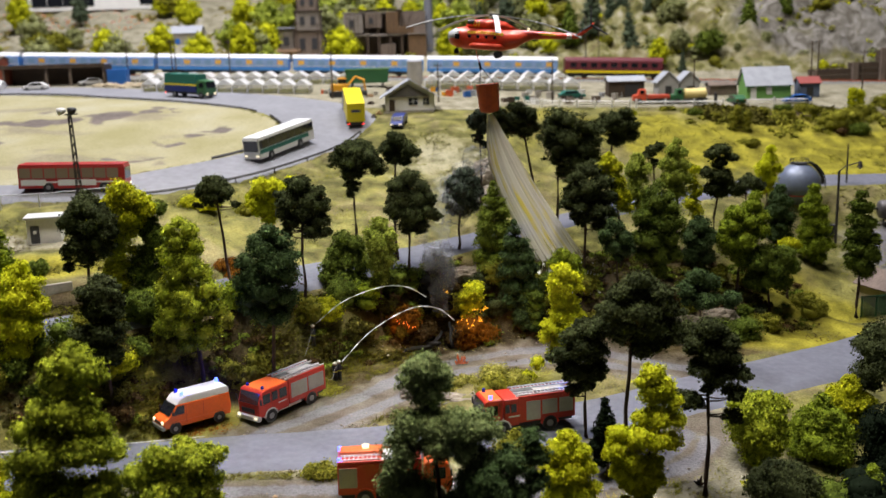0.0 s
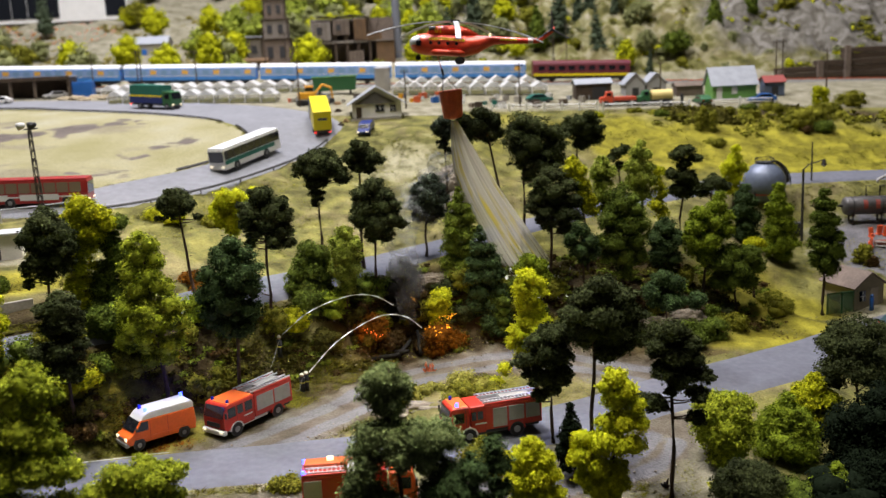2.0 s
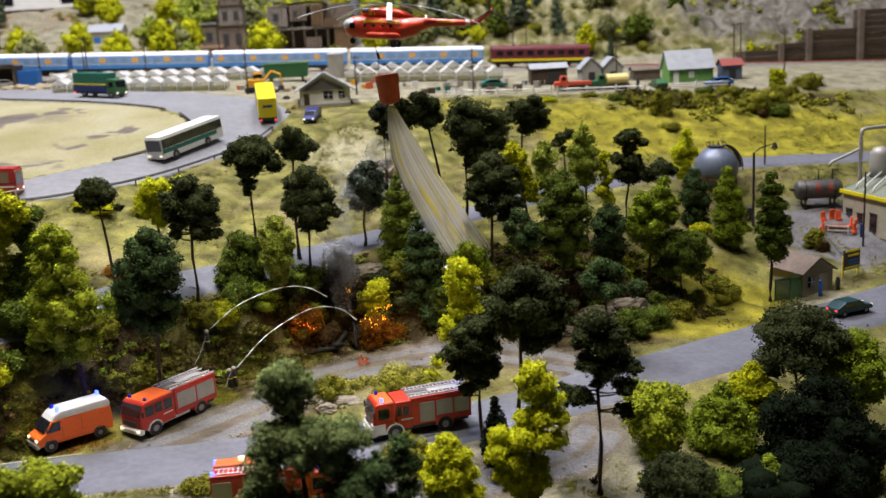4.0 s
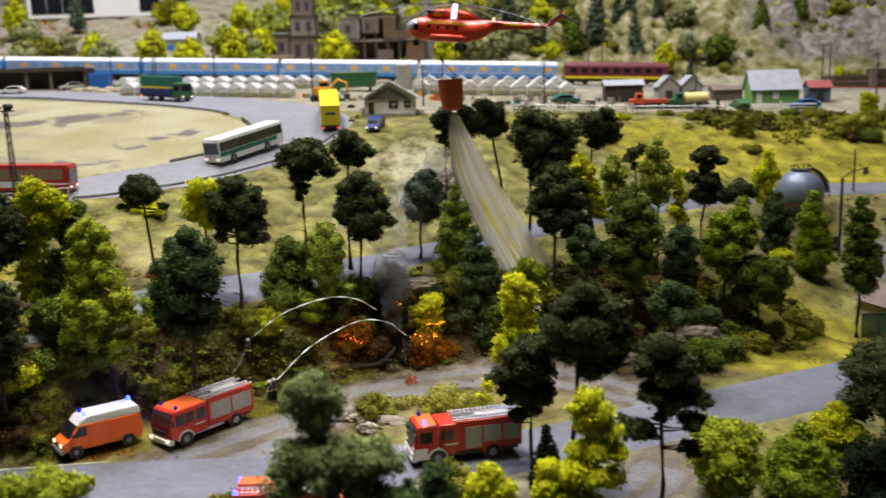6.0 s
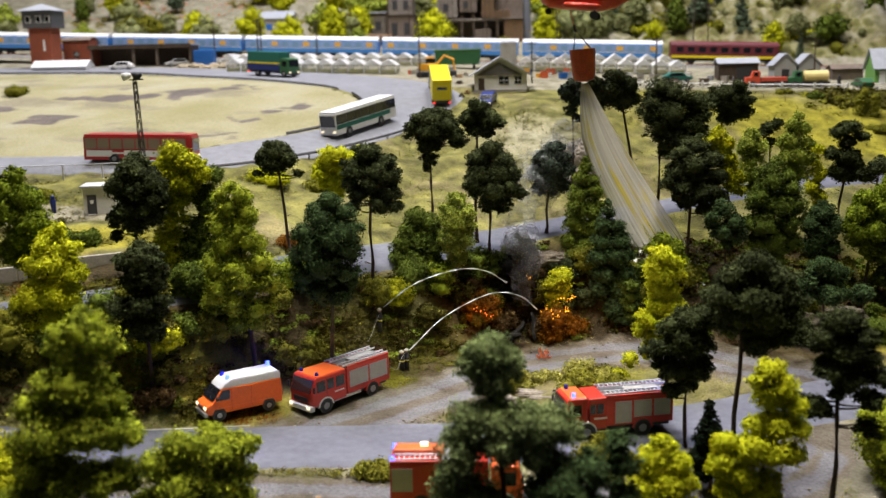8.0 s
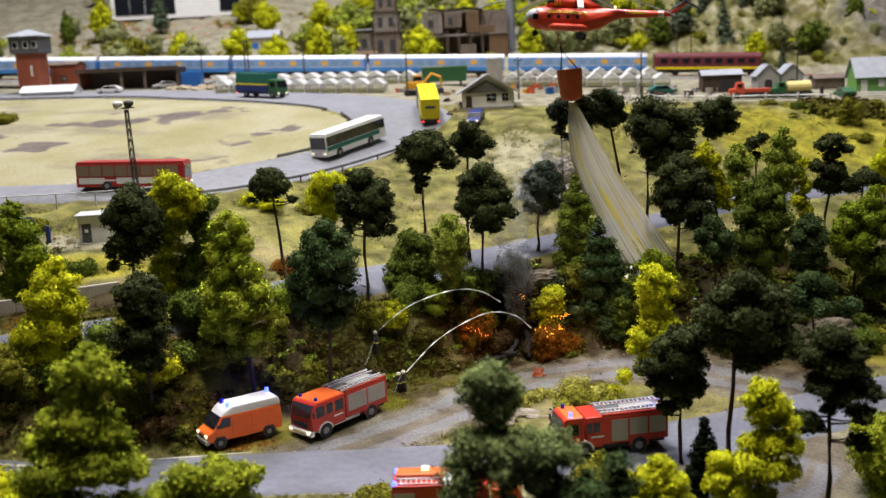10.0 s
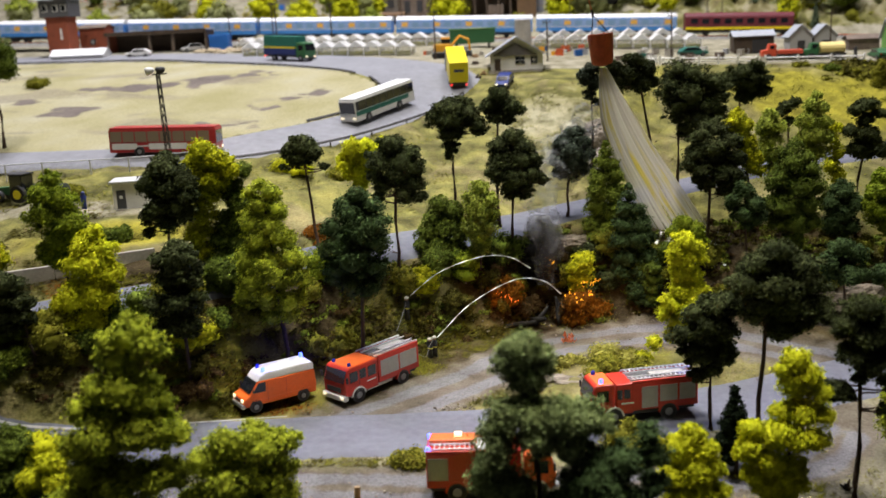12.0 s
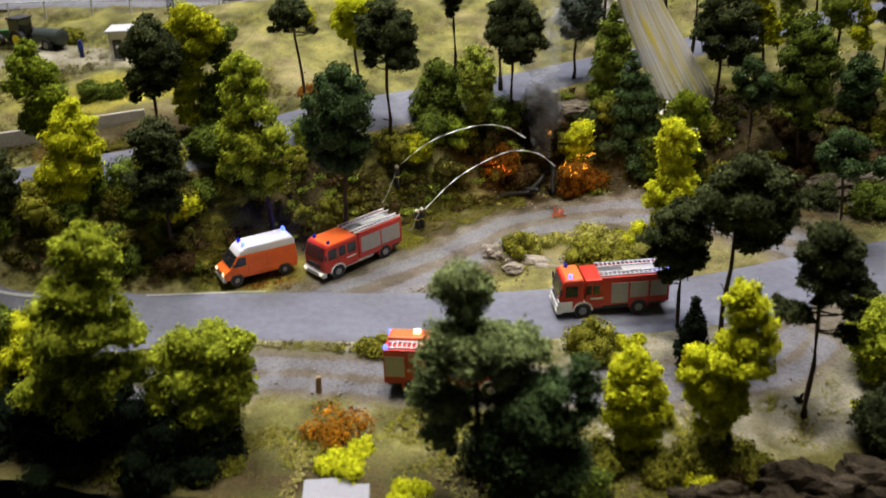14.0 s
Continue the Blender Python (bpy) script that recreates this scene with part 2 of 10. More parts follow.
LEAF = {
    "dark": foliage("pine_needles", (0.008, 0.015, 0.007), (0.104, 0.122, 0.042)),
    "deep": foliage("deep_green_flakes", (0.010, 0.022, 0.005), (0.18, 0.24, 0.030)),
    "green": foliage("green_flakes", (0.020, 0.044, 0.006), (0.37, 0.47, 0.030)),
    "bottle": foliage("bottle_green_flakes", (0.008, 0.02, 0.010), (0.10, 0.155, 0.048)),
    "conifer": foliage("conifer_green_flakes", (0.018, 0.036, 0.006), (0.30, 0.38, 0.042)),
    "fresh": foliage("fresh_green_flakes", (0.026, 0.060, 0.008), (0.58, 0.66, 0.042)),
    "light": foliage("light_green_flakes", (0.05, 0.085, 0.012), (0.52, 0.60, 0.080)),
    "lime": foliage("lime_flakes", (0.10, 0.12, 0.004), (0.76, 0.78, 0.022)),
    "yellow": foliage("yellow_green_flakes", (0.40, 0.45, 0.012), (0.88, 0.90, 0.03)),
    "grey": foliage("grey_green_flakes", (0.045, 0.07, 0.026), (0.34, 0.42, 0.15)),
    # dark green, greyed so that smoke haze before the trees is in the colour
    "smoky": foliage("haze_greyed_flakes", (0.02, 0.03, 0.02), (0.09, 0.115, 0.078)),
    # darkened to near black, so shade at the front edge sits in the colour
    "fir": foliage("shade_blackened_needles", (0.003, 0.006, 0.002), (0.014, 0.023, 0.010)),
    "olive": foliage("olive_flakes", (0.03, 0.036, 0.004), (0.36, 0.35, 0.038)),
    "thicket": foliage("brownish_undergrowth_flakes", (0.012, 0.014, 0.003), (0.15, 0.135, 0.022)),
    "meadow": foliage("pale_meadow_fibres", (0.12, 0.12, 0.02), (0.50, 0.48, 0.10)),
    "bankgrass": foliage("mossy_bank_fibres", (0.045, 0.045, 0.006), (0.30, 0.285, 0.03)),
    "autumn": foliage("autumn_orange_flakes", (0.13, 0.045, 0.004), (0.58, 0.24, 0.014)),
    "rust": foliage("rust_brown_flakes", (0.05, 0.02, 0.003), (0.34, 0.13, 0.010)),
    "brown": foliage("dry_brown_flakes", (0.02, 0.012, 0.005), (0.13, 0.08, 0.028)),
    "char": foliage("charred_flakes", (0.006, 0.006, 0.005), (0.028, 0.026, 0.02)),
    "spruce": foliage("dusty_spruce_needles", (0.035, 0.05, 0.03), (0.13, 0.17, 0.10)),
    "sage": foliage("dusty_sage_flakes", (0.10, 0.11, 0.04), (0.34, 0.36, 0.15)),
    "straw": foliage("straw_flakes", (0.16, 0.13, 0.03), (0.46, 0.40, 0.12)),
}
GRASS_BLADES = foliage("grass_fibres", (0.11, 0.108, 0.03), (0.35, 0.33, 0.10))


def ground_material():
    m = bpy.data.materials.new("scenic_ground")
    m.use_nodes = True
    nt = m.node_tree
    b = nt.nodes["Principled BSDF"]
    geo = nt.nodes.new("ShaderNodeNewGeometry")

    def tex(scale, detail=6):
        n = nt.nodes.new("ShaderNodeTexNoise")
        n.inputs["Scale"].default_value, n.inputs["Detail"].default_value = scale, detail
        nt.links.new(geo.outputs["Position"], n.inputs["Vector"])
        return n

    def ramp(src, stops):
        r = nt.nodes.new("ShaderNodeValToRGB")
        while len(r.color_ramp.elements) < len(stops):
            r.color_ramp.elements.new(0.5)
        for e, (p, c) in zip(r.color_ramp.elements, stops):
            e.position, e.color = p, rgb(c)
        nt.links.new(src, r.inputs[0])
        return r

    def mixed(fac, a, c):
        x = nt.nodes.new("ShaderNodeMix")
        x.data_type = "RGBA"
        nt.links.new(fac, x.inputs[0])
        nt.links.new(a, x.inputs[6])
        nt.links.new(c, x.inputs[7])
        return x.outputs[2]

    def mask(name, wobble):
        a = nt.nodes.new("ShaderNodeAttribute")
        a.attribute_name = name
        s = nt.nodes.new("ShaderNodeMath")
        s.operation = "MULTIPLY_ADD"
        s.inputs[1].default_value = 0.9
        s.inputs[2].default_value = -0.45
        nt.links.new(wobble, s.inputs[0])
        t = nt.nodes.new("ShaderNodeMath")
        t.operation = "ADD"
        nt.links.new(a.outputs["Fac"], t.inputs[0])
        nt.links.new(s.outputs[0], t.inputs[1])
        u = nt.nodes.new("ShaderNodeMapRange")
        u.inputs["From Min"].default_value, u.inputs["From Max"].default_value = 0.38, 0.62
        nt.links.new(t.outputs[0], u.inputs["Value"])
        return u.outputs[0]

    big, mid, fine = tex(9), tex(38), tex(420, 3)
    grass = ramp(mid.outputs["Fac"], [(0.3, (0.07, 0.068, 0.022)), (0.5, (0.165, 0.157, 0.048)), (0.7, (0.29, 0.272, 0.078))])
    lawn = ramp(big.outputs["Fac"], [(0.3, (0.29, 0.27, 0.135)), (0.5, (0.355, 0.33, 0.195)), (0.68, (0.39, 0.37, 0.26))])
    soil = ramp(mid.outputs["Fac"], [(0.3, (0.03, 0.021, 0.010)), (0.5, (0.068, 0.05, 0.022)), (0.7, (0.125, 0.10, 0.04))])
    sand = ramp(mid.outputs["Fac"], [(0.3, (0.17, 0.155, 0.095)), (0.5, (0.27, 0.25, 0.175)), (0.7, (0.37, 0.345, 0.26))])
    crag = tex(30, 9)
    crag.inputs["Distortion"].default_value = 1.4
    rock = ramp(crag.outputs["Fac"], [(0.30, (0.07, 0.062, 0.048)), (0.43, (0.135, 0.123, 0.10)), (0.56, (0.20, 0.188, 0.163)), (0.72, (0.29, 0.275, 0.25))])
    dry = ramp(mid.outputs["Fac"], [(0.3, (0.15, 0.115, 0.06)), (0.7, (0.33, 0.275, 0.16))])
    blotch = tex(17, 7)
    blotch.inputs["Distortion"].default_value = 0.8
    share = ramp(blotch.outputs["Fac"], [(0.50, (0, 0, 0)), (0.66, (0.5, 0.5, 0.5))])
    turf = mixed(share.outputs[0], grass.outputs[0], dry.outputs[0])
    col = mixed(mask("lawn", mid.outputs["Fac"]), turf, lawn.outputs[0])
    col = mixed(mask("sand", mid.outputs["Fac"]), col, sand.outputs[0])
    col = mixed(mask("soil", mid.outputs["Fac"]), col, soil.outputs[0])
    col = mixed(mask("rock", big.outputs["Fac"]), col, rock.outputs[0])
    track = ramp(mid.outputs["Fac"], [(0.3, (0.075, 0.062, 0.042)), (0.5, (0.13, 0.112, 0.082)), (0.7, (0.19, 0.17, 0.13))])
    moss = ramp(mid.outputs["Fac"], [(0.3, (0.13, 0.115, 0.014)), (0.5, (0.25, 0.225, 0.025)), (0.7, (0.40, 0.36, 0.04))])
    col = mixed(mask("moss", big.outputs["Fac"]), col, moss.outputs[0])
    rut = ramp(mid.outputs["Fac"], [(0.3, (0.12, 0.118, 0.125)), (0.7, (0.20, 0.195, 0.205))])
    st_map = nt.nodes.new("ShaderNodeMapping")
    st_map.inputs["Scale"].default_value = (5.5, 13.0, 4.0)
    st_map.inputs["Rotation"].default_value = (0, 0, 0.25)
    nt.links.new(geo.outputs["Position"], st_map.inputs["Vector"])
    streak = tex(1.0, 5)
    streak.inputs["Distortion"].default_value = 0.6
    nt.links.new(st_map.outputs[0], streak.inputs["Vector"])
    st = ramp(streak.outputs["Fac"], [(0.54, (0, 0, 0)), (0.60, (0.55, 0.55, 0.55))])
    on_lawn = nt.nodes.new("ShaderNodeMath")
    on_lawn.operation = "MULTIPLY"
    nt.links.new(st.outputs[0], on_lawn.inputs[0])
    nt.links.new(mask("meadow", mid.outputs["Fac"]), on_lawn.inputs[1])
    bare = ramp(mid.outputs["Fac"], [(0.3, (0.17, 0.15, 0.125)), (0.7, (0.255, 0.222, 0.17))])
    col = mixed(on_lawn.outputs[0], col, bare.outputs[0])
    mud = ramp(mid.outputs["Fac"], [(0.3, (0.115, 0.098, 0.088)), (0.7, (0.185, 0.158, 0.14))])
    col = mixed(mask("track", mid.outputs["Fac"]), col, track.outputs[0])
    col = mixed(mask("rut", mid.outputs["Fac"]), col, rut.outputs[0])
    col = mixed(mask("mud", mid.outputs["Fac"]), col, mud.outputs[0])
    speck = nt.nodes.new("ShaderNodeMix")
    speck.data_type, speck.blend_type = "RGBA", "MULTIPLY"
    speck.inputs[0].default_value = 0.5
    sp = ramp(fine.outputs["Fac"], [(0.3, (0.45, 0.45, 0.42)), (0.6, (1.0, 1.0, 1.0))])
    nt.links.new(col, speck.inputs[6])
    nt.links.new(sp.outputs[0], speck.inputs[7])
    nt.links.new(speck.outputs[2], b.inputs["Base Color"])
    b.inputs["Roughness"].default_value = 0.92
    b.inputs["Specular IOR Level"].default_value = 0.15
    bp = nt.nodes.new("ShaderNodeBump")
    bp.inputs["Strength"].default_value, bp.inputs["Distance"].default_value = 0.7, 0.002
    nt.links.new(fine.outputs["Fac"], bp.inputs["Height"])
    nt.links.new(bp.outputs[0], b.inputs["Normal"])
    return m


GROUND = ground_material()

# ---- mesh helpers ----
S = 1 / 87  # the models' scale


def part(name, bm, material, parent=None, label="", k=1.0, smooth=False):
    """Links a bmesh as one mesh object, under a thing or a part."""
    if k != 1.0:
        bmesh.ops.scale(bm, vec=(k, k, k), verts=bm.verts)
    me = bpy.data.meshes.new(name)
    bm.to_mesh(me)
    bm.free()
    if smooth:
        me.shade_smooth()
    me.materials.append(material)
    ob = new(name, me)
    if parent:
        ob.parent = parent
    if label:
        ob["label"] = label
    return ob


def raw(name, verts, faces, material, parent=None, smooth=False, label=""):
    me = bpy.data.meshes.new(name)
    me.from_pydata([tuple(v) for v in verts], [], [tuple(f) for f in faces])
    me.update()
    if smooth:
        me.shade_smooth()
    me.materials.append(material)
    ob = new(name, me)
    if parent:
        ob.parent = parent
    if label:
        ob["label"] = label
    return ob


def thing(name, m, label, category, group="", kind=""):
    ob = new(name)
    ob.empty_display_size = 0.01
    ob.matrix_world = m
    return tagged(ob, label, category, group, kind)


def box(bm, x, y, z, sx, sy, sz, bevel=0.0):
    """A box with centre (x, y) and foot z."""
    made = bmesh.ops.create_cube(bm, size=1.0)["verts"]
    bmesh.ops.scale(bm, vec=(sx, sy, sz), verts=made)
    bmesh.ops.translate(bm, vec=(x, y, z + sz / 2), verts=made)
    if bevel:
        edges = list({e for v in made for e in v.link_edges})
        bmesh.ops.bevel(bm, geom=edges, offset=bevel, segments=2, affect="EDGES", profile=0.5)
    return bm


def B(x, y, z, sx, sy, sz, bevel=0.0):
    return box(bmesh.new(), x, y, z, sx, sy, sz, bevel)


def rod(bm, a, b, r0, r1=None, n=8):
    """A tapered rod from a to b."""
    a, b = Vector(a), Vector(b)
    r1 = r0 if r1 is None else r1
    d = b - a
    m = Matrix.Translation((a + b) / 2) @ d.to_track_quat("Z", "Y").to_matrix().to_4x4()
    bmesh.ops.create_cone(bm, cap_ends=True, segments=n, radius1=r0, radius2=r1, depth=d.length, matrix=m)
    return bm


def profile(bm, pts, half, bevel=0.0):
    """A side outline in x and z, given a width across y."""
    a = [bm.verts.new((x, -half, z)) for x, z in pts]
    c = [bm.verts.new((x, half, z)) for x, z in pts]
    n = len(pts)
    made = [bm.faces.new(a), bm.faces.new(c[::-1])]
    for i in range(n):
        made.append(bm.faces.new((a[i], c[i], c[(i + 1) % n], a[(i + 1) % n])))
    bmesh.ops.recalc_face_normals(bm, faces=made)
    if bevel:
        bmesh.ops.bevel(bm, geom=list({e for f in made for e in f.edges}), offset=bevel, segments=2, affect="EDGES", profile=0.5)
    return bm


def loft(bm, rings, n=16):
    """Rings of (x, y, z, half width, half height) along x, skinned."""
    rows = []
    for x, y, z, ry, rz in rings:
        rows.append([bm.verts.new((x, y + ry * math.cos(a), z + rz * math.sin(a))) for a in (2 * math.pi * i / n for i in range(n))])
    for r0, r1 in zip(rows, rows[1:]):
        for i in range(n):
            bm.faces.new((r0[i], r0[(i + 1) % n], r1[(i + 1) % n], r1[i]))
    bm.faces.new(rows[0][::-1])
    bm.faces.new(rows[-1])
    bmesh.ops.recalc_face_normals(bm, faces=bm.faces)
    return bm


def tube(bm, pts, radii, n=6):
    pts = [Vector(p) for p in pts]
    if not isinstance(radii, (list, tuple)):
        radii = [radii] * len(pts)
    rows = []
    for i, p in enumerate(pts):
        d = (pts[min(i + 1, len(pts) - 1)] - pts[max(i - 1, 0)]).normalized()
        q = d.to_track_quat("Z", "Y").to_matrix()
        rows.append([bm.verts.new(p + q @ Vector((radii[i] * math.cos(a), radii[i] * math.sin(a), 0))) for a in (2 * math.pi * k / n for k in range(n))])
    for r0, r1 in zip(rows, rows[1:]):
        for i in range(n):
            bm.faces.new((r0[i], r0[(i + 1) % n], r1[(i + 1) % n], r1[i]))
    bm.faces.new(rows[0][::-1])
    bm.faces.new(rows[-1])
    return bm


def smooth_line(pts, step=0.01):
    """A Catmull-Rom line through the points, resampled."""
    p = np.array(pts, float)
    p = np.vstack([2 * p[0] - p[1], p, 2 * p[-1] - p[-2]])
    out = []
    for i in range(1, len(p) - 2):
        n = max(2, int(np.linalg.norm(p[i + 1] - p[i]) / step))
        for t in np.linspace(0, 1, n, endpoint=False):
            out.append(0.5 * (2 * p[i] + (p[i + 1] - p[i - 1]) * t + (2 * p[i - 1] - 5 * p[i] + 4 * p[i + 1] - p[i + 2]) * t * t + (3 * p[i] - p[i - 1] - 3 * p[i + 1] + p[i + 2]) * t ** 3))
    out.append(p[-2])
    return np.array(out)


# ---- the lie of the land ----
COLUMNS = [-1.3, -0.5, -0.3, -0.15, 0.0, 0.15, 0.3, 0.5, 0.75, 1.3]
FOLDS = [
    ([0.40] * 10, [-0.085, -0.085, -0.085, -0.085, -0.085, -0.09, -0.12, -0.14, -0.14, -0.14]),
    ([0.48, 0.60, 0.64, 0.65, 0.66, 0.67, 0.72, 0.84, 0.95, 1.1], [-0.055, -0.053, -0.05, -0.048, -0.048, -0.054, -0.066, -0.08, -0.08, -0.08]),
    ([0.50, 0.645, 0.69, 0.735, 0.765, 0.81, 0.89, 1.0, 1.1, 1.25], [-0.036] * 8 + [-0.03, -0.03]),
    ([0.58, 0.70, 0.80, 0.95, 1.062, 1.045, 1.03, 1.13, 1.2, 1.4], [-0.03, -0.03, -0.03, -0.03, -0.028, -0.028, -0.028, -0.026, -0.005, 0.0]),
    ([0.62, 0.735, 0.865, 1.03, 1.115, 1.11, 1.10, 1.36, 1.36, 1.36], [0.056, 0.056, 0.056, 0.056, 0.058, 0.045, 0.045, 0.045, 0.045, 0.045]),
    ([0.64, 0.75, 0.885, 1.05, 1.13, 1.22, 1.30, 1.395, 1.41, 1.415], [0.056, 0.056, 0.057, 0.058, 0.061, 0.073, 0.085, 0.09, 0.088, 0.086]),
    ([0.70, 0.81, 0.93, 1.085, 1.19, 1.29, 1.37, 1.47, 1.49, 1.50], [0.056, 0.056, 0.057, 0.058, 0.062, 0.075, 0.088, 0.096, 0.092, 0.09]),
    ([1.10, 1.18, 1.27, 1.53, 1.52, 1.58, 1.62, 1.68, 1.72, 1.8], [0.11, 0.12, 0.132, 0.165, 0.188, 0.182, 0.178, 0.18, 0.18, 0.18]),
    ([1.62, 1.62, 1.64, 1.66, 1.68, 1.70, 1.72, 1.75, 1.79, 1.87], [0.212, 0.212, 0.212, 0.21, 0.203, 0.197, 0.195, 0.195, 0.195, 0.20]),
    ([2.0] * 10, [0.252, 0.245, 0.243, 0.240, 0.236, 0.231, 0.225, 0.218, 0.208, 0.195]),
    ([2.22] * 10, [0.278, 0.250, 0.244, 0.239, 0.2335, 0.228, 0.2225, 0.215, 0.206, 0.187]),
    ([2.6] * 10, [0.33, 0.33, 0.32, 0.31, 0.32, 0.34, 0.37, 0.42, 0.48, 0.5]),
    ([3.2] * 10, [0.50, 0.50, 0.48, 0.47, 0.50, 0.55, 0.62, 0.75, 0.85, 0.9]),
    ([4.2] * 10, [0.8, 0.8, 0.8, 0.8, 0.85, 0.95, 1.05, 1.2, 1.3, 1.3]),
]
CELL, XA, XB, YA, YB = 0.01, -2.2, 2.2, 0.58, 4.2


def height_grid():
    gx, gy = np.arange(XA, XB + 1e-6, CELL), np.arange(YA, YB + 1e-6, CELL)
    z = np.array([np.interp(gy, [np.interp(x, COLUMNS, f[0]) for f in FOLDS], [np.interp(x, COLUMNS, f[1]) for f in FOLDS]) for x in gx])
    k = np.exp(-0.5 * (np.arange(-4, 5) / 1.5) ** 2)
    k /= k.sum()
    for axis in (0, 1):
        p = np.pad(z, [(4, 4) if a == axis else (0, 0) for a in (0, 1)], mode="edge")
        z = sum(k[i] * np.take(p, range(i, i + z.shape[axis]), axis=axis) for i in range(9))
    return z


HEIGHTS = height_grid()


def land(x, y):
    """The smooth height of the land; arrays are welcome."""
    u = np.clip((np.asarray(x, float) - XA) / CELL, 0, HEIGHTS.shape[0] - 1.001)
    v = np.clip((np.asarray(y, float) - YA) / CELL, 0, HEIGHTS.shape[1] - 1.001)
    i, j = u.astype(int), v.astype(int)
    u, v = u - i, v - j
    return (1 - u) * ((1 - v) * HEIGHTS[i, j] + v * HEIGHTS[i, j + 1]) + u * ((1 - v) * HEIGHTS[i + 1, j] + v * HEIGHTS[i + 1, j + 1])


def lz(x, y):
    return float(land(x, y))


ROAD_A = smooth_line([(-1.45, 0.48), (-0.9, 0.59), (-0.55, 0.68), (-0.40, 0.717), (-0.30, 0.751), (-0.22, 0.776), (-0.10, 0.79), (0.0, 0.805), (0.13, 0.84), (0.22, 0.885), (0.30, 0.925), (0.42, 0.985), (0.55, 1.055), (0.75, 1.13), (1.3, 1.3)])
ROAD_MID = smooth_line([(-1.45, 0.64), (-0.7, 0.745), (-0.50, 0.79), (-0.38, 0.86), (-0.30, 0.915), (-0.20, 1.02), (-0.13, 1.075), (-0.03, 1.14), (0.06, 1.20), (0.18, 1.27), (0.32, 1.345), (0.5, 1.43), (0.62, 1.445), (0.75, 1.45), (1.1, 1.455), (1.5, 1.46)])
TRAIL = smooth_line([(-0.17, 0.80), (-0.11, 0.855), (-0.06, 0.91), (-0.02, 0.965), (0.05, 1.0), (0.10, 1.012), (0.16, 1.0), (0.22, 0.96), (0.27, 0.92)])
LOOP = smooth_line([(-0.36, 0.65), (-0.24, 0.69), (-0.17, 0.705), (-0.08, 0.707), (0.0, 0.71), (0.08, 0.725), (0.15, 0.745), (0.20, 0.775), (0.235, 0.83)])
RING_IN = [(-1.5, 1.27), (-0.67, 1.277), (-0.49, 1.286), (-0.396, 1.335), (-0.30, 1.40), (-0.245, 1.50), (-0.265, 1.58), (-0.33, 1.645), (-0.45, 1.735), (-0.61, 1.82), (-0.82, 1.90), (-1.5, 1.95)]
RING_OUT = [(-1.5, 1.19), (-0.64, 1.205), (-0.45, 1.215), (-0.35, 1.24), (-0.27, 1.303), (-0.187, 1.426), (-0.125, 1.54), (-0.10, 1.61), (-0.15, 1.69), (-0.26, 1.79), (-0.4, 1.865), (-0.6, 1.95), (-0.85, 2.01), (-1.5, 2.04)]


def near_line(x, y, line, reach):
    """1 on the line, falling to 0 at reach."""
    x, y = np.asarray(x, float).ravel(), np.asarray(y, float).ravel()
    d = np.full(x.shape, 9.0)
    for px, py in line[::2]:
        d = np.minimum(d, (x - px) ** 2 + (y - py) ** 2)
    return np.clip(1 - np.sqrt(d) / reach, 0, 1)


def inside(x, y, poly):
    x, y = np.asarray(x, float), np.asarray(y, float)
    r = np.zeros(x.shape, bool)
    for (x0, y0), (x1, y1) in zip(poly, poly[1:] + poly[:1]):
        if y0 != y1:
            r ^= ((y0 > y) != (y1 > y)) & (x < (x1 - x0) * (y - y0) / (y1 - y0) + x0)
    return r


def offset(line, d):
    t = np.gradient(line, axis=0)
    t /= np.linalg.norm(t, axis=1)[:, None]
    return line + np.stack([-t[:, 1], t[:, 0]], 1) * d


def blob(x, y, cx, cy, rx, ry):
    return np.exp(-(((x - cx) / rx) ** 2 + ((y - cy) / ry) ** 2))


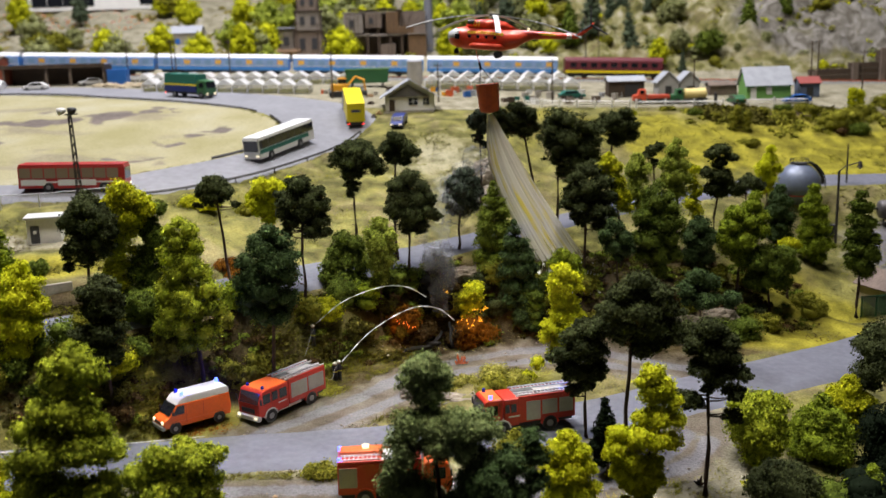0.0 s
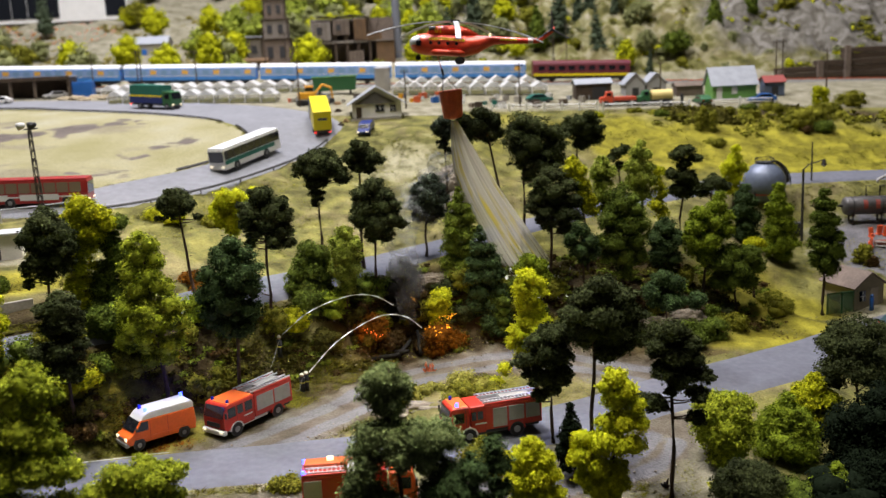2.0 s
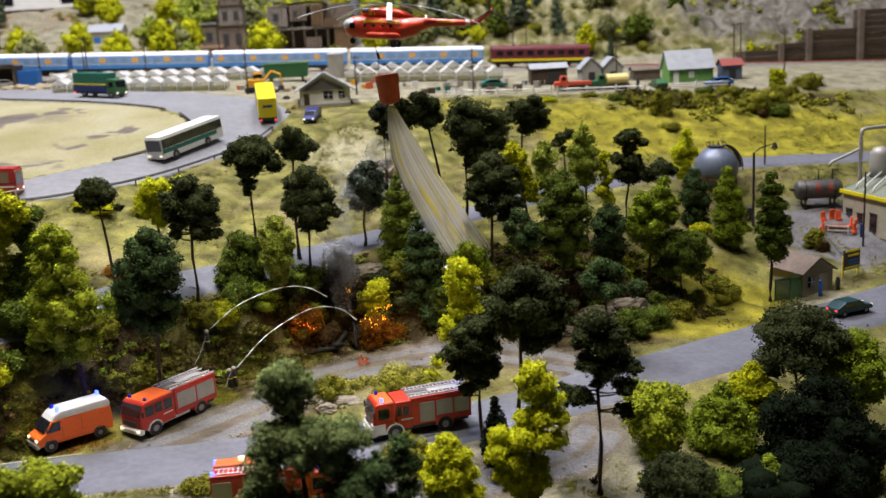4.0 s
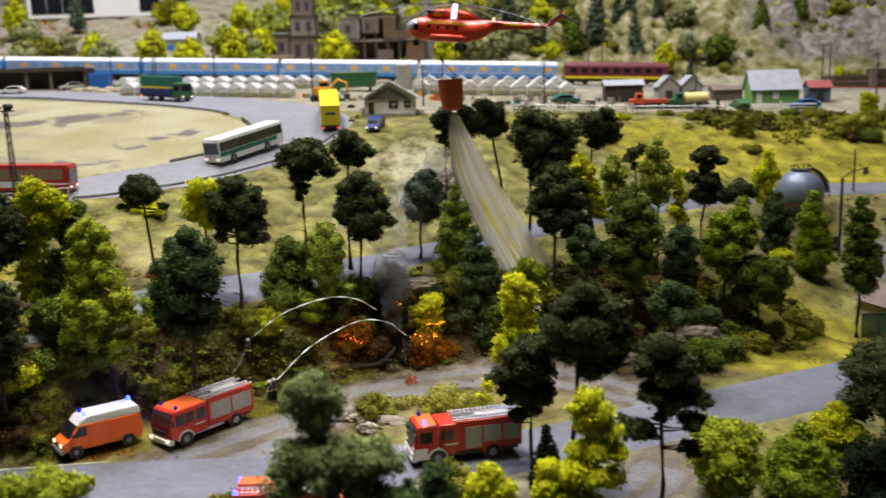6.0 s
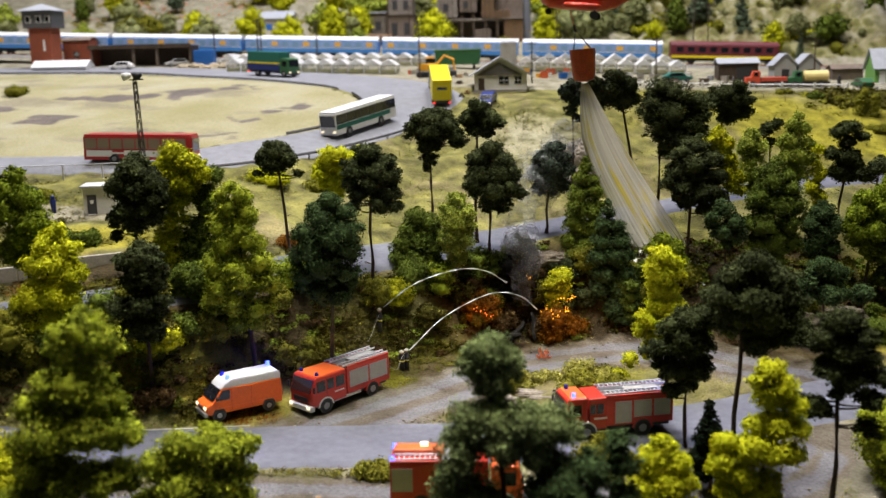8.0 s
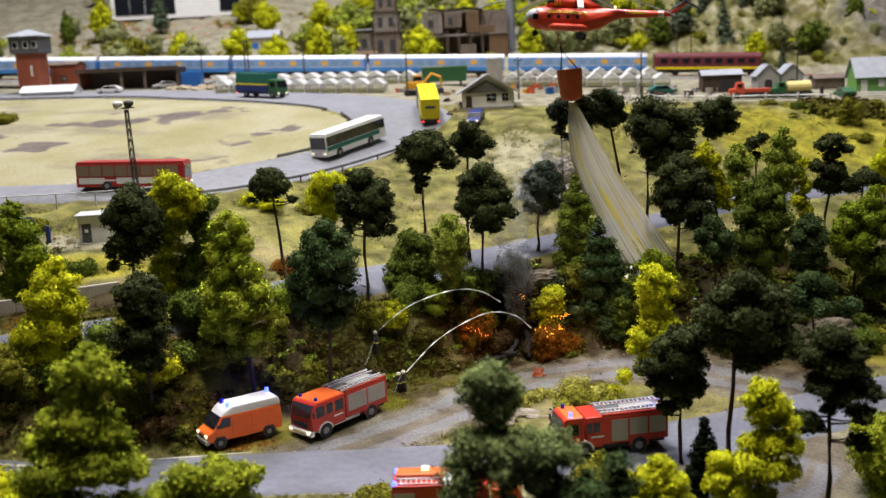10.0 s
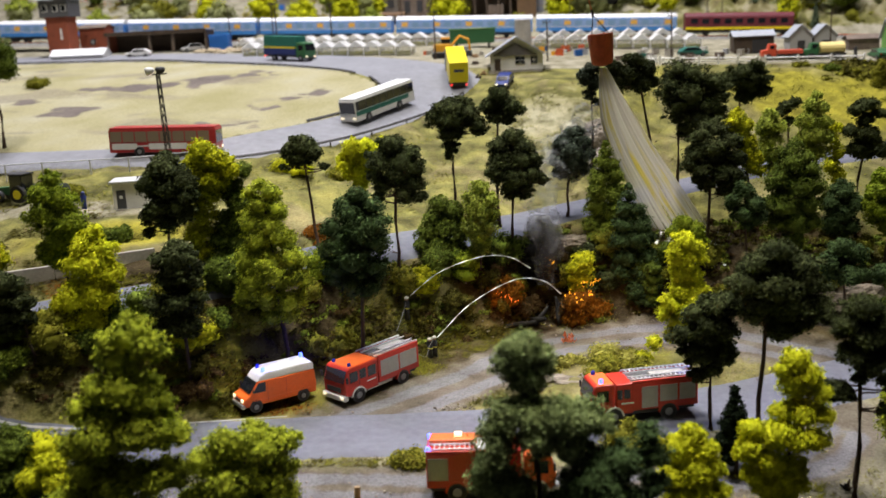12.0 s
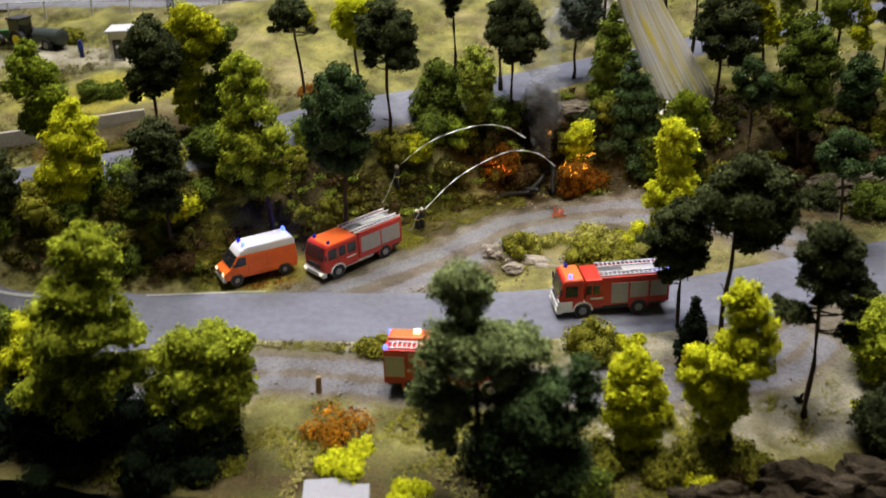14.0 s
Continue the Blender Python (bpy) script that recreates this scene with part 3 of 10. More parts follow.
def build_ground():
    gx = np.concatenate([np.arange(-2.2, -0.8, 0.02), np.arange(-0.8, 0.8, 0.006), np.arange(0.8, 1.3, 0.012), np.arange(1.3, 2.21, 0.02)])
    gy = np.concatenate([np.arange(0.58, 1.3, 0.006), np.arange(1.3, 2.2, 0.009), np.arange(2.2, 2.7, 0.012), np.arange(2.7, 4.21, 0.02)])
    mx, my = np.meshgrid(gx, gy, indexing="ij")
    fx, fy = mx.ravel(), my.ravel()
    z = land(fx, fy)
    ring = inside(fx, fy, RING_OUT)
    lawn = inside(fx, fy, RING_IN)
    paved = np.maximum.reduce([near_line(fx, fy, ROAD_A, 0.075) , near_line(fx, fy, ROAD_MID, 0.07), near_line(fx, fy, TRAIL, 0.06) * 0.8, near_line(fx, fy, LOOP, 0.05) * 0.8, ring * 1.0])
    rough = np.clip(1 - paved * 2.2, 0.05, 1) * np.where(fy > 1.55, np.where(fy > 2.25, 1.0, 0.15), 1.0)
    amp = np.where(fy > 2.3, 0.012 + 0.033 * np.clip(fx / 0.5, 0, 1), 0.007)
    bumps = np.array([noise.fractal((a * 14, b * 14, 0.0), 0.9, 2.1, 4) for a, b in zip(fx, fy)])
    crags = np.array([abs(noise.noise((a * 9, b * 16, 5.0))) + 0.5 * abs(noise.noise((a * 23, b * 37, 8.0))) if b > 2.25 and a > 0.3 else 0.0 for a, b in zip(fx, fy)])
    z = z + 0.032 * crags * np.clip((fx - 0.35) / 0.35, 0, 1) * np.clip((fy - 2.27) / 0.1, 0, 1)
    z = z + amp * bumps * rough - 0.0008 * (paved > 0.45)
    nx, ny = len(gx), len(gy)
    idx = np.arange(nx * ny).reshape(nx, ny)
    faces = np.stack([idx[:-1, :-1], idx[1:, :-1], idx[1:, 1:], idx[:-1, 1:]], -1).reshape(-1, 4)
    ob = raw("ground", np.stack([fx, fy, z], 1), faces.tolist(), GROUND, smooth=True)
    tagged(ob, "sculpted model landscape of yellow-green grass, brown soil and rock", "ground", kind="structure")
    forest = np.clip(blob(fx, fy, -0.25, 0.92, 0.30, 0.08) * 0.85 + 0.28 * ((fx > 0.45) & (fy > 1.60) & (fy < 1.70)) + blob(fx, fy, 0.16, 1.06, 0.14, 0.07) * 1.3 + blob(fx, fy, -0.02, 1.07, 0.14, 0.05) * 0.9 + blob(fx, fy, 0.30, 1.08, 0.13, 0.08), 0, 1)
    forest = np.clip(forest + 0.5 * near_line(fx, fy, TRAIL, 0.07) + 0.75 * blob(fx, fy, 0.68, 1.68, 0.16, 0.02) + 0.6 * blob(fx, fy, -0.25, 0.60, 0.3, 0.04) + 0.6 * blob(fx, fy, 0.25, 0.62, 0.3, 0.06), 0, 1)
    sand = np.clip(0.6 * near_line(fx, fy, LOOP, 0.10) + 0.5 * near_line(fx, fy, TRAIL, 0.10) + 0.62 * blob(fx, fy, 0.17, 0.74, 0.13, 0.08) + 0.8 * blob(fx, fy, 0.55, 1.1, 0.05, 0.05) + 0.9 * ((fy > np.where(fx > 0.08, 1.705, 1.66)) & (fy < 2.25) & ~ring) + (0.42 + 0.4 * np.clip((0.3 - fx) / 0.3, 0, 1)) * (fy > 2.25) + blob(fx, fy, -0.53, 1.065, 0.12, 0.032) * 1.2, 0, 1)
    cliff = np.clip(0.55 * (fy > 2.24) * np.clip((fx - 0.60) / 0.4, 0, 1) * np.clip(1.2 - 0.2 * (fy - 2.25), 0, 1) + 0.5 * (fy > 2.3) * np.clip((fx - 0.1) / 0.6, 0, 0.6) + 0.9 * blob(fx, fy, 0.07, 1.33, 0.04, 0.07) + 0.8 * blob(fx, fy, 0.28, 1.03, 0.06, 0.03) + 1.0 * blob(fx, fy, 0.25, 0.63, 0.16, 0.035), 0, 1)
    track = np.maximum(near_line(fx, fy, TRAIL, 0.070) * 1.1, near_line(fx, fy, LOOP, 0.052) * 1.1)
    rut = np.zeros(len(fx))
    for line, gap, wide in ((TRAIL, 0.016, 0.016), (LOOP, 0.011, 0.014)):
        for side in (-gap, gap):
            rut = np.maximum(rut, near_line(fx, fy, smooth_line(offset(line[::3], side), 0.004), wide) * 1.1)
    rut = np.maximum(rut, 1.1 * blob(fx, fy, 0.70, 1.27, 0.17, 0.10))
    ring_edge = smooth_line(RING_IN, 0.01)
    mud = np.zeros(len(fx))
    wx = fx + 0.030 * np.array([noise.noise((a * 26, b * 26, 2.0)) for a, b in zip(fx, fy)])
    wy = fy + 0.034 * np.array([noise.noise((a * 26, b * 26, 9.0)) for a, b in zip(fx, fy)])
    for cx, cy, rx, ry, deep in ((-0.541, 1.614, 0.036, 0.030, 1.1), (-0.70, 1.576, 0.045, 0.013, 1.0), (-0.63, 1.586, 0.042, 0.015, 1.0), (-0.698, 1.450, 0.036, 0.020, 1.1), (-0.489, 1.663, 0.018, 0.030, 0.8), (-0.447, 1.655, 0.016, 0.03, 0.6), (-0.40, 1.45, 0.030, 0.016, 0.75), (-0.375, 1.49, 0.026, 0.018, 0.85), (-0.352, 1.53, 0.020, 0.018, 0.8), (-0.438, 1.372, 0.05, 0.012, 0.7), (-0.56, 1.40, 0.05, 0.010, 0.5), (-0.80, 1.52, 0.04, 0.016, 0.7), (-0.66, 1.66, 0.05, 0.012, 0.5)):
        mud = np.maximum(mud, deep * blob(wx, wy, cx, cy, rx * 1.25, ry * 1.25))
    for key, values in (("moss", 0.75 * blob(fx, fy, 0.435, 1.075, 0.08, 0.09) + 0.62 * blob(fx, fy, 0.55, 1.57, 0.34, 0.09) + 0.30 * ((fx > 0.1) & (fy > 1.1) & (fy < 1.68)) + 0.5 * blob(fx, fy, -0.40, 1.015, 0.12, 0.04) + 0.42 * blob(fx, fy, 0.33, 1.03, 0.08, 0.04) + 0.55 * blob(fx, fy, 0.06, 0.945, 0.06, 0.02) + 0.5 * blob(fx, fy, -0.5, 0.96, 0.12, 0.04) + 0.55 * blob(fx, fy, -0.26, 0.86, 0.10, 0.035) + 0.5 * blob(fx, fy, -0.11, 0.97, 0.05, 0.025) + 0.45 * blob(fx, fy, -0.3, 0.82, 0.12, 0.03)), ("meadow", np.where(lawn & (near_line(fx, fy, np.array(ring_edge), 0.045) <= 0), 1.0, 0.0)), ("track", track), ("rut", rut), ("mud", mud), ("lawn", np.where(lawn, 1.0, 0.0) + 0.62 * blob(fx, fy, 0.0, 1.42, 0.12, 0.12)), ("soil", forest), ("sand", sand), ("rock", cliff)):
        attr = ob.data.attributes.new(key, "FLOAT", "POINT")
        attr.data.foreach_set("value", np.asarray(values, np.float32))
    return ob


ground = build_ground()


def ribbon(name, line, half, material, lift, label, category, kind="structure", wob=0.0, cross=11, taper=False):
    """A strip of ground cover along a line, laid on the land."""
    verts, faces = [], []
    n = len(line)
    for i, (x, y) in enumerate(line):
        d = line[min(i + 1, n - 1)] - line[max(i - 1, 0)]
        d = d / np.linalg.norm(d)
        w = half * (1 + wob * noise.noise((x * 20, y * 20, 3.0)))
        w2 = half * (1 + wob * noise.noise((x * 20, y * 20, 9.0)))
        if taper:
            f = min(1, min(i, n - 1 - i) / 6 + 0.05)
            w, w2 = w * f, w2 * f
        for j, c in enumerate(np.linspace(-w, w2, cross)):
            px, py = x - d[1] * c, y + d[0] * c
            verts.append((px, py, lz(px, py) + (lift if 0 < j < cross - 1 or cross < 4 else -0.003)))
    for i in range(n - 1):
        for j in range(cross - 1):
            a = i * cross + j
            faces.append((a, a + cross, a + cross + 1, a + 1))
    ob = raw(name, verts, faces, material, smooth=True)
    return tagged(ob, label, category, kind=kind)


ribbon("road", ROAD_A[ROAD_A[:, 1] > 0.63], 0.042, ASPHALT, 0.0012, "grey model asphalt road with worn white edge line", "road", wob=0.05)
ribbon("road", ROAD_MID, 0.033, ASPHALT, 0.0012, "grey model asphalt road behind the wooded bank", "road", wob=0.05)


edge_line = offset(ROAD_A, 0.034)
ribbon("road_line", edge_line[(edge_line[:, 0] > -1.0) & (edge_line[:, 0] < -0.34)], 0.0008, LINE_WHITE, 0.0019, "worn white line along the road edge", "road line", wob=0.3, cross=2)
ribbon("road_line", edge_line[(edge_line[:, 0] > -0.315) & (edge_line[:, 0] < -0.215)], 0.0008, LINE_WHITE, 0.0019, "worn white line along the road edge", "road line", wob=0.3, cross=2)


def ring_road():
    a, b = smooth_line(RING_IN, 0.02), smooth_line(RING_OUT, 0.02)
    n, cross = 220, 15

    def even(line):
        s = np.concatenate([[0], np.cumsum(np.linalg.norm(np.diff(line, axis=0), axis=1))])
        t = np.linspace(0, s[-1], n)
        return np.stack([np.interp(t, s, line[:, 0]), np.interp(t, s, line[:, 1])], 1)

    a, b = even(a), even(b)
    verts = [((1 - c) * p[0] + c * q[0], (1 - c) * p[1] + c * q[1]) for p, q in zip(a, b) for c in np.linspace(0, 1, cross)]
    verts = [(x, y, lz(x, y) + (0.0015 if 0 < i % cross < cross - 1 else -0.002)) for i, (x, y) in enumerate(verts)]
    faces = [(i * cross + j, i * cross + j + 1, (i + 1) * cross + j + 1, (i + 1) * cross + j) for i in range(n - 1) for j in range(cross - 1)]
    tagged(raw("road", verts, faces, RING_ASPHALT, smooth=True), "pale grey asphalt turning loop round a meadow", "road", kind="structure")
    return a, b


ring_a, ring_b = ring_road()


def low_kerb(name, line, height, width, material, label, category, every=0):
    """A low continuous band along a line, with posts where every is set."""
    t = thing(name, pose(float(line[0][0]), float(line[0][1]), 0), label, category, kind="structure")
    o = np.array([line[0][0], line[0][1], 0])
    bm = bmesh.new()
    tube(bm, [Vector((x, y, lz(x, y) + height)) - Vector(o) for x, y in line], width, 4)
    part("band", bm, material, t)
    if every:
        for x, y in line[::every]:
            bm = bmesh.new()
            rod(bm, Vector((x, y, lz(x, y) - 0.002)) - Vector(o), Vector((x, y, lz(x, y) + height)) - Vector(o), width * 0.6, n=5)
            part("post", bm, material, t)
    return t


sel = (ring_b[:, 0] > -0.40) & (ring_b[:, 0] < -0.12) & (ring_b[:, 1] < 1.56)
low_kerb("guard_rail", ring_b[sel], 0.006, 0.0016, IRON, "low dark guard rail round the outside of the bend", "guard rail", 5)
sel = (ring_a[:, 0] > -0.33) & (ring_a[:, 1] > 1.36) & (ring_a[:, 1] < 1.60)
low_kerb("inner_kerb", ring_a[sel], 0.003, 0.002, IRON, "dark low kerb round the meadow's tip", "kerb")
sel = (ring_a[:, 1] > 1.62)
low_kerb("inner_kerb", ring_a[sel], 0.002, 0.0014, IRON, "dark low kerb along the far side of the meadow", "kerb")

# ---- trees ----
def ico_points(level):
    bm = bmesh.new()
    bmesh.ops.create_icosphere(bm, subdivisions=level, radius=1.0)
    v = np.array([p.co[:] for p in bm.verts])
    f = [[p.index for p in q.verts] for q in bm.faces]
    bm.free()
    return v, np.array(f)


ICO_V, ICO_F = ico_points(2)
ICO_W, ICO_G = ico_points(1)


def crown_mesh(clumps, rng, flake, density, core=0.74, coarse=False, limit=9000):
    """Clumps of (x, y, z, rx, rz): a small uneven core each, thickly set with flakes over a lobed surface."""
    verts, faces, base = [], [], 0
    for x, y, z, r, h in clumps:
        w = 1 + 0.30 * rng.normal(size=(len(ICO_W), 1)).clip(-1.2, 1.2)
        verts.append(ICO_W * w * np.array([r, r, h]) * core + np.array([x, y, z]))
        faces.append(ICO_G + base)
        base += len(ICO_W)
    tri = np.vstack(faces) if faces else np.zeros((0, 3), int)
    area = np.array([c[3] * (c[3] + c[4]) for c in clumps])
    count = np.maximum(12, (density * area / (flake * flake)).astype(int))
    if count.sum() > limit:
        count = np.maximum(8, (count * limit / count.sum()).astype(int))
    made = []
    spheres = np.array(clumps)
    for own, ((x, y, z, r, h), n) in enumerate(zip(clumps, count)):
        n = int(n * 1.7)
        d = rng.normal(size=(n, 3))
        d /= np.linalg.norm(d, axis=1)[:, None]
        low = (d[:, 2] < -0.35) & (rng.random(n) < 0.7)
        d[low, 2] *= -1
        lobes = np.sin(d @ (rng.normal(size=(3, 4)) * 3.4) + rng.uniform(0, 6.28, 4)).mean(1, keepdims=True)
        p = d * np.array([r, r, h]) * (0.90 + 0.34 * lobes + 0.13 * rng.normal(size=(n, 1))).clip(0.45, 1.4) + np.array([x, y, z])
        off = (p[:, None, :] - spheres[None, :, :3]) / spheres[None, :, [3, 3, 4]]
        buried = (off ** 2).sum(-1) < 0.62
        buried[:, own] = False
        open_air = ~buried.any(1)
        if open_air.sum() < 3:
            continue
        d, p = d[open_air], p[open_air]
        n = len(p)
        nrm = d * np.array([1.0, 1.0, 1.2]) + 0.5 * rng.normal(size=(n, 3)) + np.array([0, 0, 0.2])
        nrm /= np.linalg.norm(nrm, axis=1)[:, None]
        u = np.cross(nrm, rng.normal(size=(n, 3)))
        u /= np.linalg.norm(u, axis=1)[:, None] + 1e-9
        w = np.cross(nrm, u)
        s = flake * rng.uniform(0.45, 1.3, (n, 1))
        tip = rng.uniform(-0.35, 0.35, (n, 1))
        q = np.stack([p - u * s * 0.62, p + u * s * 0.62, p + u * s * tip + w * s * 0.85 + nrm * s * 0.22], 1).reshape(-1, 3)
        verts.append(q)
        made.append(np.arange(base, base + 3 * n).reshape(n, 3))
        base += 3 * n
    leaves = np.vstack(made)
    v = np.vstack(verts)
    me = bpy.data.meshes.new("crown")
    nt, nq = len(tri), len(leaves)
    me.vertices.add(len(v))
    me.vertices.foreach_set("co", v.astype(np.float32).ravel())
    loops = np.concatenate([tri.ravel(), leaves.ravel()]).astype(np.int32)
    me.loops.add(len(loops))
    me.loops.foreach_set("vertex_index", loops)
    me.polygons.add(nt + nq)
    starts = (np.arange(nt + nq) * 3).astype(np.int32)
    me.polygons.foreach_set("loop_start", starts)
    me.update(calc_edges=True)
    me.validate()
    return me


def crown_clumps(kind, height, radius, foot, rng):
    """Where the clumps of a crown stand, by the kind of tree."""
    out = []
    span = height - foot
    if kind == "pine":
        n = int(rng.integers(8, 12))
        for i in range(n):
            u = (i + 0.5) / n
            reach = radius * (0.75 * math.sin(math.pi * min(1.0, 0.28 + 0.62 * u)) ** 0.8) * (0.35 if i == n - 1 else 1)
            a = i * 2.4 + rng.uniform(-0.5, 0.5)
            r = radius * rng.uniform(0.40, 0.58)
            h = min(r * rng.uniform(0.6, 0.8), span * 0.32)
            out.append((reach * math.cos(a) * rng.uniform(0.6, 1), reach * math.sin(a) * rng.uniform(0.6, 1), foot + h * 0.6 + u * (span - 1.5 * h), r, h))
        return out
    size = radius * {"cone": 0.36, "fir": 0.42, "egg": 0.40, "round": 0.42, "column": 0.40, "leaf": 0.42}[kind]
    levels = max(4, int(span / (size * 0.85)))
    for i in range(levels):
        u = (i + 0.5) / levels
        if kind in ("cone", "fir"):
            ring = radius * (1 - u) ** 0.75 * (1.0 if u > 0.10 else 0.8)
        elif kind == "egg":
            ring = radius * math.sin(math.pi * min(0.97, 0.16 + 0.80 * u)) ** 0.7
        elif kind == "column":
            ring = radius * (0.62 + 0.38 * math.cos(math.pi * (u - 0.22))) * (1 - u ** 4) * rng.uniform(0.8, 1.08)
        elif kind == "round":
            ring = radius * math.sqrt(max(0.05, 1 - (2 * u - 0.95) ** 2)) * rng.uniform(0.85, 1.05)
        else:
            ring = radius * (0.55 + 0.45 * math.sin(math.pi * (0.15 + 0.75 * u))) * (1 - u ** 5) * rng.uniform(0.75, 1.1)
        r = min(size * rng.uniform(0.8, 1.15), max(ring, radius * 0.16))
        hub = max(0.0, ring - r * 0.8)
        n = max(1, int(round(2 * math.pi * hub / (r * 1.35)))) if hub > r * 0.25 else 1
        off = rng.uniform(0, 6.28)
        for k in range(n):
            a = off + 2 * math.pi * k / n + rng.uniform(-0.25, 0.25)
            q = hub * rng.uniform(0.72, 1.12) if n > 1 else 0
            rr = r * rng.uniform(0.72, 1.15)
            out.append((q * math.cos(a), q * math.sin(a), foot + size * 0.5 + u * (span - size) + rng.uniform(-0.3, 0.3) * size, rr, rr * rng.uniform(0.75, 1.0)))
    return out


def tree(kind, colour, x, y, height, radius, foot, label, category="tree", group="model trees", seed=0, flake=None, density=None, coarse=False, clumps=None):
    """A tree of its kind, or with its clumps (x, y, z, radius) given from the foot."""
    rng = np.random.default_rng(seed)
    z = lz(x, y) - 0.003
    t = thing("tree" if category == "tree" else category, pose(x, y, z), label, category, group)
    given = clumps
    if given:
        height, radius = max(c[2] + c[3] for c in given), max(c[3] for c in given) * 1.6
        flat = {"pine": 0.74, "cone": 0.9}.get(kind, 0.92)
        clumps = []
        for cx, cy, cz, r in given:
            level = [c for c in given if abs(c[2] - cz) < r]
            a, b = min(c[0] - c[3] for c in level), max(c[0] + c[3] for c in level)
            deep = math.sqrt(max(0.0, ((b - a) / 2) ** 2 - (cx - (a + b) / 2) ** 2))
            clumps.append((cx, cy, cz, r * (1.02 if kind == "pine" else 1.12), r * 1.12 * flat))
            for s in (-1, 1):
                if deep > 1.3 * r:
                    clumps.append((cx * 0.9, cy + s * (deep - 0.75 * r) * 0.7, cz - s * 0.16 * deep + r * rng.uniform(-0.5, 0.3), r * 0.9, r * 0.95 * flat))
            for k in range(13 if kind == "pine" else 9):
                d = rng.normal(size=3)
                d /= np.linalg.norm(d)
                q = r * rng.uniform(0.22, 0.46)
                e = r * rng.uniform(0.75, 1.3 if kind == "pine" else 1.12)
                clumps.append((cx + d[0] * e, cy + d[1] * e, cz + d[2] * e * flat, q, q * (0.7 if kind == "pine" else 0.85)))
    else:
        clumps = crown_clumps(kind, height, radius, foot, rng)
        if not coarse:
            for cx, cy, cz, r, h in list(clumps):
                for k in range(3):
                    d = rng.normal(size=3)
                    d /= np.linalg.norm(d)
                    q = r * rng.uniform(0.38, 0.58)
                    clumps.append((cx + d[0] * r * 0.8, cy + d[1] * r * 0.8, max(foot * 0.6, cz + d[2] * h * 0.8), q, q * 0.8))
    lean = rng.uniform(-0.05, 0.05, 2) * height if not given else np.array([given[0][0], given[0][1]]) * 0.9
    top = height - (0.35 * radius if kind == "pine" else 0.5 * radius)
    line = [Vector((lean[0] * s * s, lean[1] * s * s, top * s)) + Vector((rng.normal() * 0.0008, rng.normal() * 0.0008, 0)) * (0 < s < 1) for s in (0, 0.12, 0.3, 0.5, 0.75, 1.0)]
    wood = 0.0008 + height * 0.0068
    bm = bmesh.new()
    tube(bm, line, [wood * 1.7, wood * 1.05, wood * 0.9, wood * 0.8, wood * 0.6, wood * 0.35], 7)
    part("trunk", bm, BARK, t, smooth=True)
    moved = []
    for c in clumps:
        s = 0 if given else c[2] / max(top, 1e-6)
        moved.append((c[0] + lean[0] * s * s, c[1] + lean[1] * s * s, *c[2:]))
    if kind == "pine":
        for c in (moved[::6] if given else moved[: len(moved) // 4]):
            s = max(0.15, min(0.97, (c[2] - c[4] * 0.9) / top))
            a = Vector((lean[0] * s * s, lean[1] * s * s, top * s))
            b = Vector((c[0], c[1], c[2] - c[4] * 0.15))
            bm = bmesh.new()
            tube(bm, [a, a.lerp(b, 0.5) - Vector((0, 0, 0.001)), b], [wood * 0.45, wood * 0.34, wood * 0.2], 5)
            part("limb", bm, BARK, t)
        for i in range(2):
            s = rng.uniform(0.25, 0.5)
            a = Vector((0, 0, top * s))
            ang = rng.uniform(0, 6.28)
            bm = bmesh.new()
            tube(bm, [a, a + Vector((math.cos(ang), math.sin(ang), 0.3)) * radius * 0.28], [wood * 0.28, wood * 0.1], 4)
            part("dead_twig", bm, BARK, t)
    flake = flake or (0.0018 if y < 0.8 else 0.0019)
    density = density or (8.5 if kind == "pine" else 7.8)
    me = crown_mesh(moved, rng, flake, density, coarse=coarse, limit=900 if coarse else (24000 if y < 0.8 else 18000))
    me.materials.append(LEAF[colour])
    crown = new("crown", me)
    crown.parent = t
    return t


